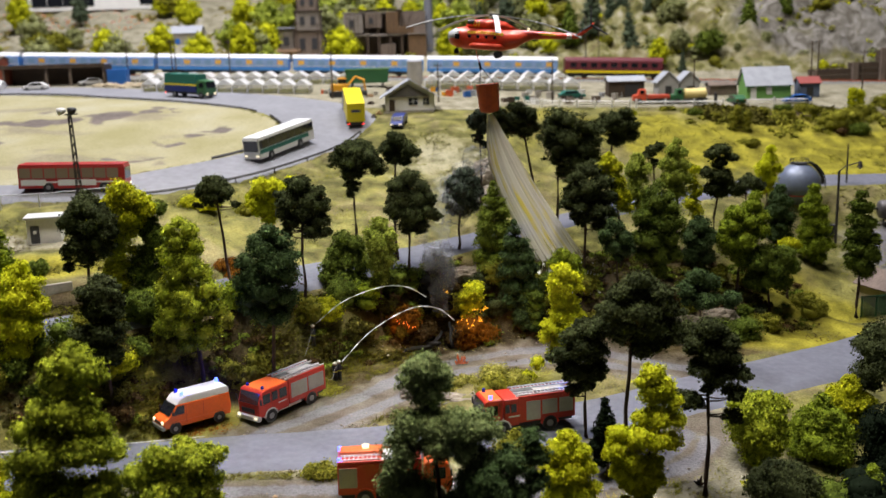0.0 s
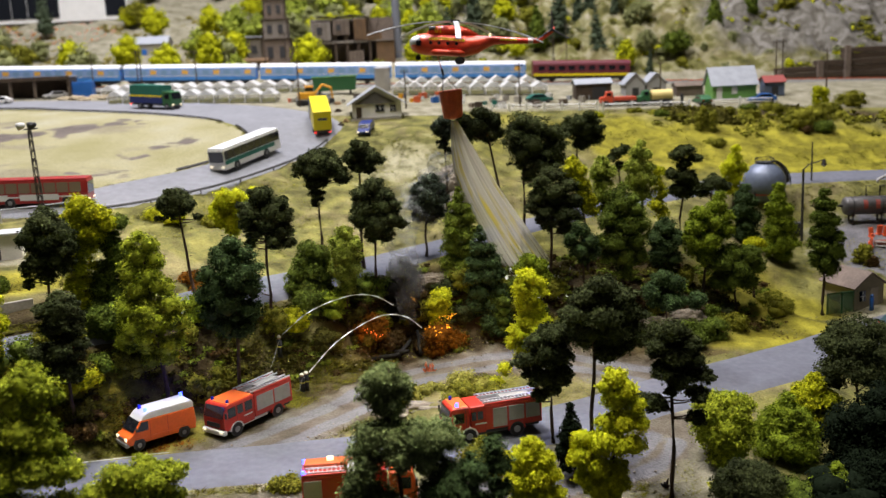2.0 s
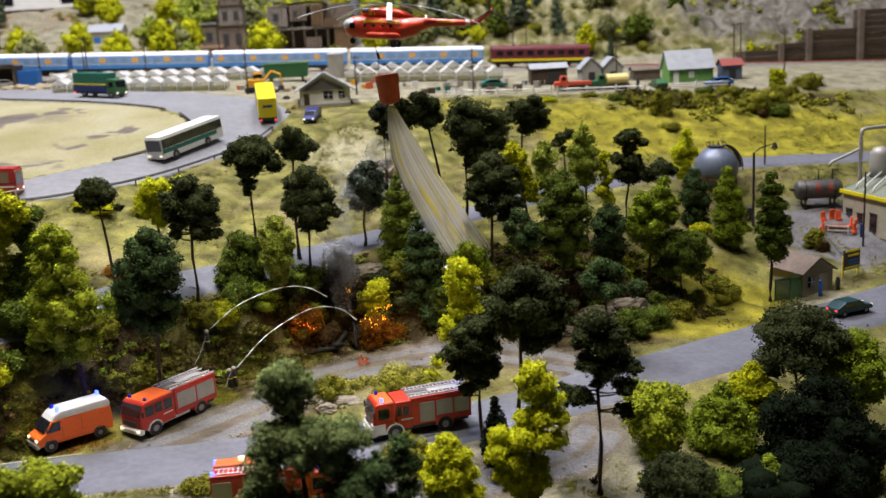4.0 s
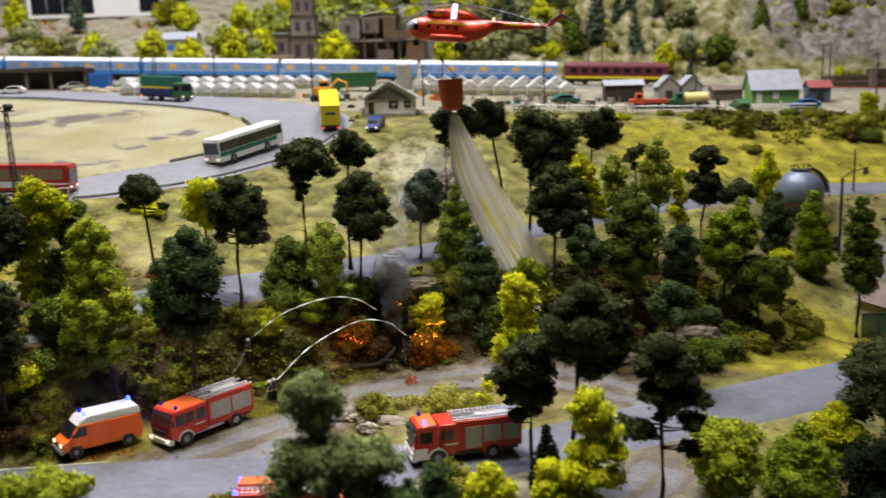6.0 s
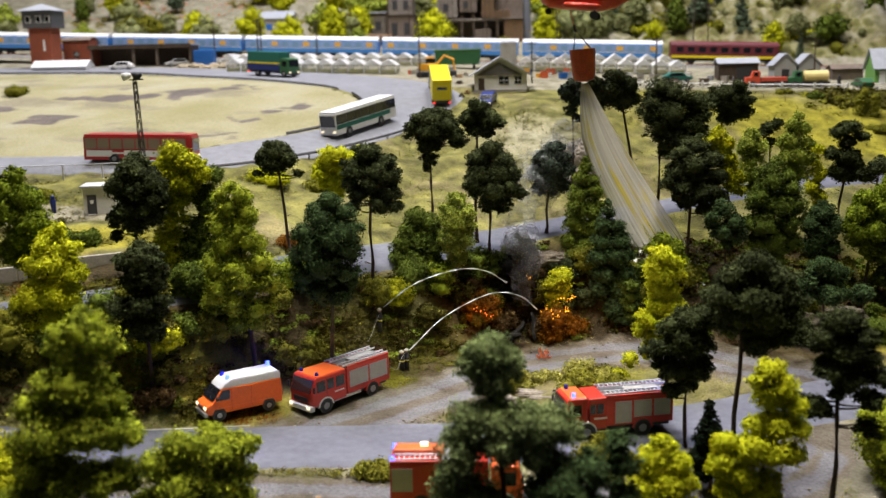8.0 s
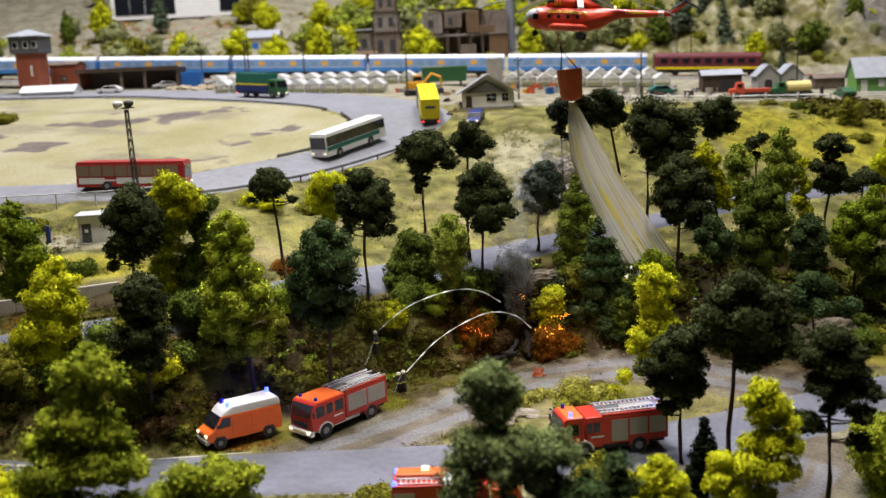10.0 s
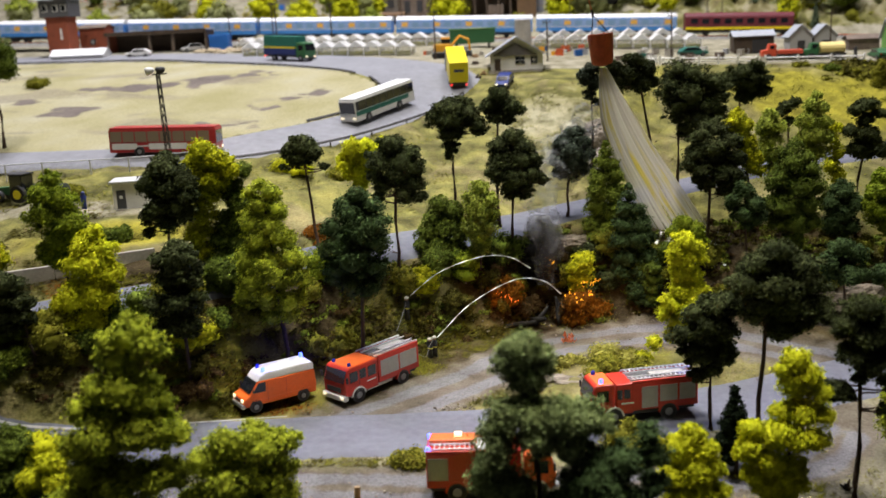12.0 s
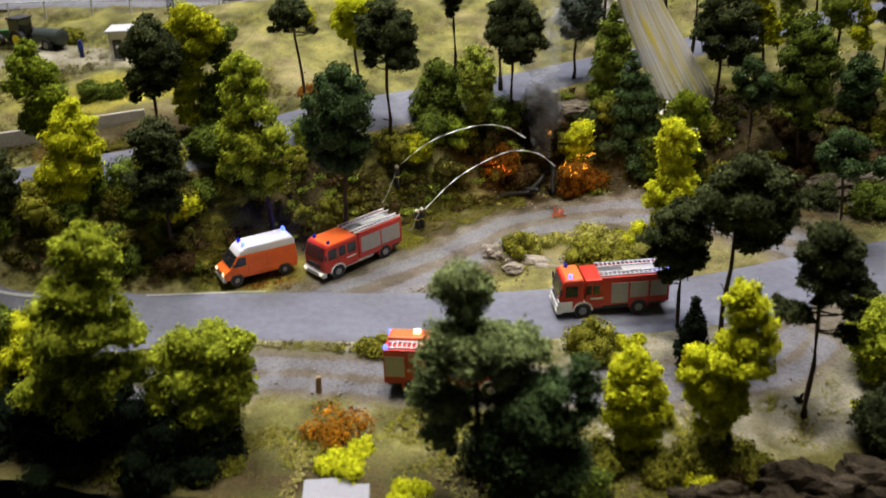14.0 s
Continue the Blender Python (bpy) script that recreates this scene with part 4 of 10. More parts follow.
TONE = {"dark": "dark green needled", "deep": "deep green", "green": "mid-green leafy", "fresh": "fresh green leafy", "light": "light green leafy", "lime": "lime green leafy", "yellow": "bright yellow-green leafy", "grey": "grey-green bushy", "smoky": "haze-greyed green", "olive": "olive green leafy", "fir": "dark blue-green", "spruce": "dusty blue-green", "sage": "dusty sage green"}
SHAPE = {"pine": "pine with a bare trunk and flat clumps", "leaf": "tree with a loose rounded crown", "column": "tree with a tall tapering crown", "cone": "conifer with a dense cone-shaped crown", "egg": "tree with an egg-shaped crown", "round": "tree with a broad round crown", "fir": "fir with a pointed top"}
FRONT_TREES = [
    ('fir', 'fir', 0.129, 0.740, 0.073, 0.015, 0.011),
    ('pine', 'dark', 0.410, 0.840, 0.116, 0.038, 0.044),
    ('leaf', 'lime', 0.369, 0.840, 0.060, 0.024, 0.003),
    ('column', 'green', 0.324, 0.790, 0.069, 0.030, 0.003),
    ('round', 'fresh', 0.263, 0.768, 0.068, 0.028, 0.006),
    ('column', 'green', 0.329, 0.700, 0.055, 0.028, 0.003),
    ('round', 'dark', 0.262, 0.700, 0.042, 0.032, 0.003),
    ('round', 'green', 0.454, 0.834, 0.098, 0.033, 0.015),
    # three round trees in the near-black tone, to darken the right corner
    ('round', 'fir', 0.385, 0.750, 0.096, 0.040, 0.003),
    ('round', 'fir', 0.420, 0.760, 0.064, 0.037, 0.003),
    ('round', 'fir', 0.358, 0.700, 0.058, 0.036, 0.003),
    ('leaf', 'deep', -0.282, 0.900, 0.037, 0.025, 0.003),
    ('leaf', 'deep', -0.718, 1.300, 0.158, 0.033, 0.090),
    ('round', 'deep', -0.373, 0.660, 0.073, 0.026, 0.003),
]
for number, (kind, colour, x, y, height, radius, foot) in enumerate(FRONT_TREES):
    tree(kind, colour, x, y, height, radius, foot, f"{TONE[colour]} model {SHAPE[kind]}", seed=number + 11)


def planted(kind, colour, x, y, label, clumps):
    """One of the wooded bank's trees; the clumps (x, y, z, radius) are from its foot."""
    tree(kind, colour, x, y, 0.12, 0.03, 0.03, label, seed=int(1000 * (x + y)) % 997 + 5, clumps=clumps)


planted('leaf', 'green', -0.402, 0.834, 'mid-green model tree with a ragged leaning crown', [(-0.0025, 0.0, 0.1139, 0.0075), (-0.0094, 0.0, 0.1018, 0.0113), (0.0061, 0.0, 0.0957, 0.0103), (-0.0097, 0.0, 0.0841, 0.0137), (0.0096, 0.0, 0.0789, 0.0113), (-0.0004, 0.0, 0.0631, 0.0128), (-0.0137, 0.0, 0.0526, 0.0095), (0.0006, 0.0, 0.0464, 0.0086)])
planted('leaf', 'yellow', -0.381, 0.815, 'bright yellow-green model tree with a loose spreading crown', [(0.0168, 0.0, 0.0822, 0.0074), (0.0102, 0.0, 0.0709, 0.0115), (0.0245, 0.0, 0.0683, 0.0088), (0.0152, 0.0, 0.0541, 0.0135), (0.0001, 0.0, 0.052, 0.0102), (0.0296, 0.0, 0.0487, 0.0079), (-0.0002, 0.0, 0.0336, 0.014), (0.0166, 0.0, 0.0299, 0.0131), (-0.0117, 0.0, 0.0229, 0.0113), (0.0066, 0.0, 0.0119, 0.0122), (-0.0057, -0.0074, 0.0055, 0.0095)])
planted('pine', 'dark', -0.298, 0.817, 'dark green model pine with thin layered tiers', [(0.0003, 0.0, 0.1186, 0.0124), (-0.0133, 0.0, 0.1131, 0.0078), (0.01, 0.0, 0.1113, 0.0078), (0.003, 0.0, 0.101, 0.012), (-0.0104, 0.0, 0.0973, 0.0088), (0.0126, 0.0, 0.0961, 0.006), (0.0005, 0.0, 0.0793, 0.0121), (-0.0168, 0.0, 0.0771, 0.0098), (0.0157, 0.0, 0.0816, 0.006), (-0.0079, 0.0, 0.0624, 0.0117), (0.0037, 0.0, 0.0574, 0.0093), (-0.0204, 0.0, 0.0565, 0.0061)])
planted('pine', 'dark', -0.344, 0.914, 'dark green model pine with a broad drooping crown', [(0.005, 0.0, 0.1101, 0.0122), (-0.0042, 0.0, 0.1006, 0.0092), (0.0154, 0.0, 0.1001, 0.0096), (0.0224, 0.0, 0.0922, 0.0086), (-0.011, 0.0, 0.0889, 0.0112), (0.01, 0.0, 0.0858, 0.0117), (0.0234, 0.0, 0.0819, 0.0082), (-0.0026, 0.0, 0.0705, 0.0113), (-0.0144, 0.0, 0.063, 0.0088), (0.0158, 0.0, 0.0675, 0.0092), (0.0008, 0.0, 0.0547, 0.0082), (-0.0173, 0.0, 0.0488, 0.0057)])
planted('leaf', 'lime', -0.321, 0.945, 'lime green model tree with a full rounded crown', [(0.0077, 0.0, 0.1071, 0.0125), (-0.0065, 0.0, 0.1017, 0.0073), (0.0233, 0.0, 0.1009, 0.011), (0.0005, 0.0, 0.0915, 0.011), (0.0319, 0.0, 0.0943, 0.0063), (0.0161, 0.0, 0.0842, 0.0105), (0.0056, 0.0, 0.0733, 0.0127), (-0.0019, 0.0, 0.0552, 0.0133), (-0.0052, 0.0, 0.0362, 0.0123), (-0.0037, 0.0, 0.0197, 0.0107)])
planted('leaf', 'deep', -0.306, 0.96, 'deep green model tree with a tall loose crown', [(0.0199, 0.0, 0.0907, 0.009), (0.0087, 0.0, 0.0733, 0.0118), (0.0196, 0.0, 0.0611, 0.0128), (0.0066, 0.0, 0.0422, 0.0151), (-0.0023, 0.0, 0.0219, 0.0141), (0.0132, 0.0, 0.0249, 0.0108), (-0.0044, -0.0072, 0.0053, 0.012), (0.0121, -0.0338, -0.0018, 0.0082)])
planted('column', 'fresh', -0.232, 0.877, 'fresh green model tree with a tall tapering crown', [(-0.011, 0.0, 0.1666, 0.0072), (-0.0192, 0.0, 0.1585, 0.0072), (-0.0018, 0.0, 0.1581, 0.0082), (-0.0127, 0.0, 0.1485, 0.0097), (0.003, 0.0, 0.1452, 0.0077), (-0.0214, 0.0, 0.1363, 0.0097), (-0.0041, 0.0, 0.1335, 0.0117), (-0.0156, 0.0, 0.1187, 0.0122), (0.0055, 0.0, 0.1184, 0.0102), (-0.0272, 0.0, 0.1038, 0.0108), (-0.0071, 0.0, 0.101, 0.0133), (0.0143, 0.0, 0.1031, 0.0098), (-0.0241, 0.0, 0.0833, 0.0129), (-0.0012, 0.0, 0.083, 0.0133), (0.0197, 0.0, 0.0848, 0.0079), (-0.0318, 0.0, 0.068, 0.01), (-0.0105, 0.0, 0.0651, 0.0119), (0.0104, 0.0, 0.0649, 0.0104), (-0.0106, 0.0, 0.0521, 0.009), (0.005, 0.0, 0.0546, 0.008)])
planted('pine', 'dark', -0.224, 0.985, 'slender dark green model pine with a small cap', [(-0.0081, 0.0, 0.1166, 0.0129), (-0.0186, 0.0, 0.1105, 0.0086), (0.0024, 0.0, 0.1098, 0.0081), (-0.012, 0.0, 0.1032, 0.0097), (0.0118, 0.0, 0.0966, 0.0032), (-0.0271, 0.0, 0.0966, 0.0033)])
planted('leaf', 'bottle', -0.166, 0.889, 'dark bluish green model tree with a dense egg-shaped crown', [(0.0053, 0.0, 0.1679, 0.0097), (-0.0073, 0.0, 0.1633, 0.0083), (0.0172, 0.0, 0.1607, 0.0082), (-0.0007, 0.0, 0.1522, 0.0136), (0.0173, 0.0, 0.1469, 0.0126), (-0.0198, 0.0, 0.1426, 0.0088), (0.0056, 0.0, 0.1346, 0.0157), (-0.0123, 0.0, 0.1299, 0.0138), (0.0212, 0.0, 0.1293, 0.0093), (-0.0262, 0.0, 0.1251, 0.0079), (-0.0008, 0.0, 0.1145, 0.0153), (-0.0188, 0.0, 0.1097, 0.0099), (0.0189, 0.0, 0.1091, 0.0093), (-0.0073, 0.0, 0.0941, 0.0109), (0.0102, 0.0, 0.0914, 0.0094), (-0.0222, 0.0, 0.0979, 0.006)])
planted('pine', 'dark', -0.148, 0.996, 'dark green model pine with a wide open crown', [(0.001, 0.0, 0.1481, 0.0118), (0.0124, 0.0, 0.137, 0.0146), (-0.0079, 0.0, 0.1365, 0.0135), (0.02, 0.0, 0.1275, 0.0108), (-0.0176, 0.0, 0.122, 0.0076), (0.0076, 0.0, 0.1197, 0.0119), (0.0215, 0.0, 0.1139, 0.0092), (-0.0094, 0.0, 0.1119, 0.0087), (0.0263, 0.0, 0.1, 0.0065), (0.012, 0.0, 0.1004, 0.0087), (-0.0156, 0.0, 0.101, 0.0049)])
planted('leaf', 'yellow', -0.193, 1.06, 'bright yellow-green model tree with a low bushy crown', [(-0.0036, 0.0, 0.091, 0.0122), (-0.0125, 0.0, 0.0825, 0.0099), (0.0097, 0.0, 0.0964, 0.0092), (0.0277, 0.0, 0.1034, 0.0063), (0.0214, 0.0, 0.0949, 0.0081), (-0.0019, 0.0, 0.0735, 0.0093), (0.0136, 0.0, 0.0835, 0.0093), (0.0016, 0.0, 0.0634, 0.0076), (-0.011, 0.0, 0.0696, 0.0058)])
planted('leaf', 'deep', -0.114, 1.057, 'deep green leafy model tree with a dense low crown', [(0.0028, 0.0, 0.0454, 0.011), (0.0171, 0.0, 0.038, 0.0104), (-0.0038, 0.0, 0.0295, 0.0117), (0.0106, 0.0, 0.0233, 0.014), (-0.0115, 0.0, 0.0147, 0.0117), (0.0226, 0.0, 0.0141, 0.0082), (0.001, 0.0, 0.0055, 0.0152), (-0.0168, -0.008, 0.0065, 0.0082), (0.0161, 0.0, -0.0008, 0.0111), (-0.0027, -0.0216, -0.0041, 0.0118), (0.0111, -0.0173, -0.0084, 0.0094)])
planted('leaf', 'light', -0.07, 1.035, 'light green model tree with a slim rounded crown', [(0.0019, 0.0, 0.1134, 0.0084), (-0.0041, 0.0, 0.1021, 0.0107), (0.0105, 0.0, 0.1023, 0.0084), (0.0011, 0.0, 0.0894, 0.0124), (0.0152, 0.0, 0.0885, 0.0056), (-0.005, 0.0, 0.0779, 0.0113), (0.0097, 0.0, 0.0747, 0.0091), (-0.0009, 0.0, 0.0651, 0.0102), (0.0027, 0.0, 0.0533, 0.0068)])
planted('pine', 'dark', -0.101, 1.105, 'dark green model pine with flat spreading clumps', [(0.0035, 0.0, 0.1333, 0.0142), (-0.0116, 0.0, 0.1298, 0.0089), (0.0189, 0.0, 0.1316, 0.0083), (0.003, 0.0, 0.1204, 0.0142), (-0.0156, 0.0, 0.1211, 0.0095), (0.0215, 0.0, 0.1227, 0.0095), (0.0301, 0.0, 0.1136, 0.0083), (-0.0007, 0.0, 0.1058, 0.0107), (-0.0012, 0.0, 0.0938, 0.0078), (-0.004, 0.0, 0.0843, 0.0042)])
planted('pine', 'dark', -0.054, 1.112, 'dark green model pine with a tall bare trunk', [(0.0036, 0.0, 0.1404, 0.0118), (-0.0061, 0.0, 0.1338, 0.0095), (0.0158, 0.0, 0.1342, 0.0095), (0.0274, 0.0, 0.1291, 0.0047), (0.0001, 0.0, 0.1247, 0.0083), (0.0126, 0.0, 0.1243, 0.0077)])
planted('pine', 'dark', -0.039, 1.073, 'dark green model pine with several slim stems', [(0.004, 0.0, 0.1344, 0.0115), (-0.0105, 0.0, 0.1292, 0.0104), (0.0158, 0.0, 0.1255, 0.0103), (-0.0051, 0.0, 0.1146, 0.0139), (0.0126, 0.0, 0.1111, 0.0138), (0.0264, 0.0, 0.1131, 0.0069), (-0.0142, 0.0, 0.1003, 0.0104), (0.0059, 0.0, 0.0968, 0.0151), (0.0238, 0.0, 0.0981, 0.0092), (0.0352, 0.0, 0.0931, 0.0046), (-0.0002, 0.0, 0.0823, 0.0093), (0.0143, 0.0, 0.0831, 0.0093)])
planted('pine', 'smoky', 0.019, 1.15, 'dark green model tree on a slim trunk, its colour greyed for smoke haze', [(0.0068, 0.0, 0.0952, 0.0098), (-0.0024, 0.0, 0.0851, 0.0111), (0.0158, 0.0, 0.0845, 0.0104), (0.0066, 0.0, 0.0725, 0.0148), (-0.0088, 0.0, 0.0667, 0.0105), (0.0224, 0.0, 0.072, 0.0086), (0.0064, 0.0, 0.057, 0.0124), (-0.0065, 0.0, 0.0524, 0.0074), (0.0193, 0.0, 0.0566, 0.0074)])
planted('cone', 'conifer', 0.058, 1.115, 'mid-green model conifer with a pointed crown', [(0.0023, 0.0, 0.1025, 0.0035), (0.0023, 0.0, 0.093, 0.0065), (-0.0018, 0.0, 0.0812, 0.0083), (0.0081, 0.0, 0.0791, 0.0071), (-0.0036, 0.0, 0.0656, 0.0108), (0.0122, 0.0, 0.0652, 0.0083), (-0.0078, 0.0, 0.0494, 0.0108), (0.0081, 0.0, 0.049, 0.012), (0.0176, 0.0, 0.0518, 0.006), (-0.0096, 0.0, 0.0329, 0.0109), (0.0082, 0.0, 0.0307, 0.0132), (-0.0127, 0.0, 0.0157, 0.0109), (0.0052, 0.0, 0.0141, 0.0133), (-0.0012, -0.0087, 0.002, 0.0109), (-0.013, -0.0071, 0.0019, 0.0073), (0.0113, -0.0084, 0.0017, 0.0097)])
planted('cone', 'bottle', 0.091, 1.08, 'dark bluish green model conifer with a pointed crown', [(-0.0098, 0.0, 0.1004, 0.0035), (-0.0097, 0.0, 0.0904, 0.0064), (-0.0125, 0.0, 0.0776, 0.0087), (-0.0011, 0.0, 0.0755, 0.0075), (-0.0153, 0.0, 0.061, 0.0099), (0.0019, 0.0, 0.0607, 0.0105), (-0.0181, 0.0, 0.0431, 0.0105), (-0.0008, 0.0, 0.0428, 0.0129), (0.0123, 0.0, 0.0468, 0.0058), (-0.0122, 0.0, 0.0249, 0.0129), (0.0079, 0.0, 0.0246, 0.0106), (-0.018, 0.0, 0.0098, 0.0106), (0.0023, 0.0, 0.0065, 0.013), (0.0167, 0.0, 0.0123, 0.0071), (-0.0016, -0.0143, -0.0047, 0.0118), (0.0129, -0.0124, -0.0054, 0.0083), (0.0064, -0.0218, -0.0147, 0.0095)])
planted('column', 'yellow', 0.121, 0.919, 'bright yellow-green model tree with a twisted tall crown', [(-0.0056, 0.0, 0.1195, 0.0088), (-0.0126, 0.0, 0.1111, 0.0068), (0.0045, 0.0, 0.1119, 0.0073), (-0.0053, 0.0, 0.1035, 0.0108), (0.0095, 0.0, 0.1032, 0.0049), (-0.0074, 0.0, 0.0908, 0.0098), (0.0031, 0.0, 0.0881, 0.0074), (-0.0072, 0.0, 0.0755, 0.0099), (0.0058, 0.0, 0.0753, 0.0094), (-0.0166, 0.0, 0.0652, 0.0079), (-0.0021, 0.0, 0.0625, 0.0119), (0.0128, 0.0, 0.0649, 0.0064), (-0.0213, 0.0, 0.0549, 0.007), (-0.0066, 0.0, 0.0469, 0.011), (-0.0137, 0.0, 0.0354, 0.0075), (-0.0303, 0.0, 0.0276, 0.0065)])
planted('leaf', 'green', 0.136, 1.05, 'mid-green bushy model tree under the water', [(-0.0043, 0.0, 0.0913, 0.0095), (0.0068, 0.0, 0.0853, 0.0095), (-0.013, 0.0, 0.0857, 0.0073), (0.0125, 0.0, 0.0737, 0.0084), (-0.0012, 0.0, 0.0739, 0.009)])
planted('pine', 'dark', 0.164, 1.098, 'dark green model pine beside the falling water', [(0.0053, 0.0, 0.1306, 0.0126), (-0.0084, 0.0, 0.1213, 0.0103), (0.0195, 0.0, 0.1175, 0.0115), (-0.0165, 0.0, 0.1071, 0.0092), (0.0031, 0.0, 0.1066, 0.015), (0.0262, 0.0, 0.1001, 0.0103), (-0.0219, 0.0, 0.0957, 0.0069), (-0.0076, 0.0, 0.0895, 0.0104), (0.0149, 0.0, 0.0859, 0.0139), (0.0296, 0.0, 0.0826, 0.0081), (-0.0016, 0.0, 0.0747, 0.0081), (0.0182, 0.0, 0.0712, 0.0093), (-0.0131, 0.0, 0.0808, 0.0046)])
planted('pine', 'dark', 0.117, 1.17, 'dark green model pine behind the bucket', [(-0.0241, -0.0, 0.1686, 0.0097), (-0.0109, 0.0, 0.1591, 0.0109), (-0.03, 0.0, 0.1527, 0.0122), (-0.045, -0.0, 0.1473, 0.011), (-0.0149, 0.0, 0.1431, 0.0098), (-0.0018, 0.0, 0.1456, 0.0061), (-0.045, 0.0, 0.1623, 0.0085)])
planted('pine', 'smoky', 0.048, 1.19, 'model pine behind the falling water, its colour greyed for smoke haze', [(0.0019, 0.0, 0.158, 0.0087), (-0.0056, 0.0, 0.151, 0.0087), (0.0067, 0.0, 0.1438, 0.0087), (-0.0007, 0.0, 0.1299, 0.0063), (0.0079, 0.0, 0.1221, 0.005)])
planted('pine', 'dark', 0.145, 1.2, 'broad dark green model pine on the slope', [(-0.0008, 0.0, 0.1444, 0.0162), (0.0176, 0.0, 0.1363, 0.0174), (-0.0078, 0.0, 0.1281, 0.0144), (0.0389, 0.0, 0.1324, 0.0137), (0.012, 0.0, 0.115, 0.02), (0.0371, 0.0, 0.111, 0.0163), (0.0, 0.0, 0.103, 0.0138), (0.0247, 0.0, 0.0959, 0.0151), (0.0464, 0.0, 0.1013, 0.0088), (0.0096, 0.0, 0.0839, 0.0107), (0.0281, 0.0, 0.0801, 0.0088)])
planted('pine', 'dark', 0.222, 1.26, 'dark green model pine high on the slope', [(0.0025, 0.0, 0.1298, 0.013), (0.0188, 0.0, 0.1323, 0.0104), (-0.0098, 0.0, 0.1206, 0.0118), (0.0125, 0.0, 0.1166, 0.0144), (0.0286, 0.0, 0.1223, 0.0091), (0.0291, 0.0, 0.1095, 0.0078), (0.0066, 0.0, 0.1039, 0.0092)])
planted('pine', 'dark', 0.273, 1.22, 'small dark green model pine on the slope', [(-0.0056, 0.0, 0.1017, 0.0076), (0.0032, 0.0, 0.1069, 0.0063), (-0.0114, 0.0, 0.0956, 0.0057), (-0.0018, -0.0, 0.0859, 0.0063)])
planted('egg', 'lime', 0.209, 1.11, 'lime green model tree with a slim leaning crown', [(-0.0159, 0.0, 0.1315, 0.0075), (-0.0223, 0.0, 0.122, 0.0075), (-0.0089, 0.0, 0.1215, 0.0081), (-0.0124, 0.0, 0.1101, 0.0092), (-0.0038, 0.0, 0.1041, 0.0075), (-0.0062, 0.0, 0.0926, 0.0087), (0.0036, 0.0, 0.0865, 0.0075), (-0.0, 0.0, 0.0778, 0.0076), (0.0097, 0.0, 0.0735, 0.0052)])
planted('egg', 'light', 0.237, 1.137, 'light green model tree with a slim pointed crown', [(-0.0049, 0.0, 0.1175, 0.0076), (-0.0101, 0.0, 0.1048, 0.0094), (0.0041, 0.0, 0.1055, 0.0082), (-0.0038, 0.0, 0.0899, 0.0106), (-0.0101, 0.0, 0.0782, 0.0077), (0.0026, -0.0, 0.0749, 0.0089), (0.0004, 0.0, 0.06, 0.0089)])
planted('cone', 'light', 0.281, 1.14, 'light grey-green model conifer with a pointed crown', [(-0.002, 0.0, 0.1364, 0.0049), (-0.0067, 0.0, 0.125, 0.0073), (0.0036, 0.0, 0.1229, 0.0067), (-0.0096, 0.0, 0.111, 0.0098), (0.0056, 0.0, 0.1088, 0.0079), (-0.0033, 0.0, 0.0955, 0.0122), (0.0095, 0.0, 0.0922, 0.0074), (-0.0124, 0.0, 0.0896, 0.0086), (-0.0, 0.0, 0.077, 0.0111)])
planted('cone', 'deep', 0.241, 1.061, 'deep green model tree with a wide dense crown', [(-0.0007, 0.0, 0.1487, 0.0068), (-0.0091, 0.0, 0.1392, 0.0091), (0.0079, 0.0, 0.1371, 0.0085), (-0.0062, 0.0, 0.1248, 0.0126), (0.0137, 0.0, 0.1214, 0.0103), (-0.0175, 0.0, 0.1135, 0.0103), (0.0025, 0.0, 0.1072, 0.016), (0.0202, 0.0, 0.1039, 0.0103), (-0.0116, 0.0, 0.0901, 0.0144), (0.0113, 0.0, 0.0866, 0.0138), (-0.0259, 0.0, 0.0904, 0.0075), (-0.0, 0.0, 0.0693, 0.0144), (0.0172, 0.0, 0.0718, 0.0092), (-0.0172, 0.0, 0.0726, 0.0092), (0.0001, 0.0, 0.0545, 0.0104)])
planted('leaf', 'bottle', 0.194, 1.05, 'dark bluish green model tree with a small crown', [(-0.0031, 0.0, 0.1201, 0.0091), (-0.015, 0.0, 0.1105, 0.0068), (0.006, 0.0, 0.1072, 0.0091), (-0.0059, 0.0, 0.0988, 0.0091), (0.0117, 0.0, 0.0955, 0.0068), (-0.0002, 0.0, 0.087, 0.0051)])
planted('egg', 'lime', 0.32, 1.19, 'lime green model tree with a slim crown', [(-0.0075, 0.0, 0.0906, 0.0064), (-0.0104, 0.0, 0.0778, 0.0077), (-0.0032, 0.0, 0.0634, 0.0084), (-0.0099, 0.0, 0.0486, 0.009), (-0.0027, 0.0, 0.0374, 0.0084)])
planted('pine', 'dark', 0.34, 1.19, 'dark green model pine with two flat tiers', [(0.007, 0.0, 0.1171, 0.0102), (-0.0056, 0.0, 0.1123, 0.0077), (0.0205, 0.0, 0.1091, 0.0064), (0.0041, 0.0, 0.1032, 0.0077), (-0.0115, 0.0, 0.0907, 0.0077), (0.0045, 0.0, 0.0871, 0.0115), (0.0148, 0.0, 0.0804, 0.0077), (-0.0047, 0.0, 0.0712, 0.009), (0.005, 0.0, 0.0664, 0.009)])
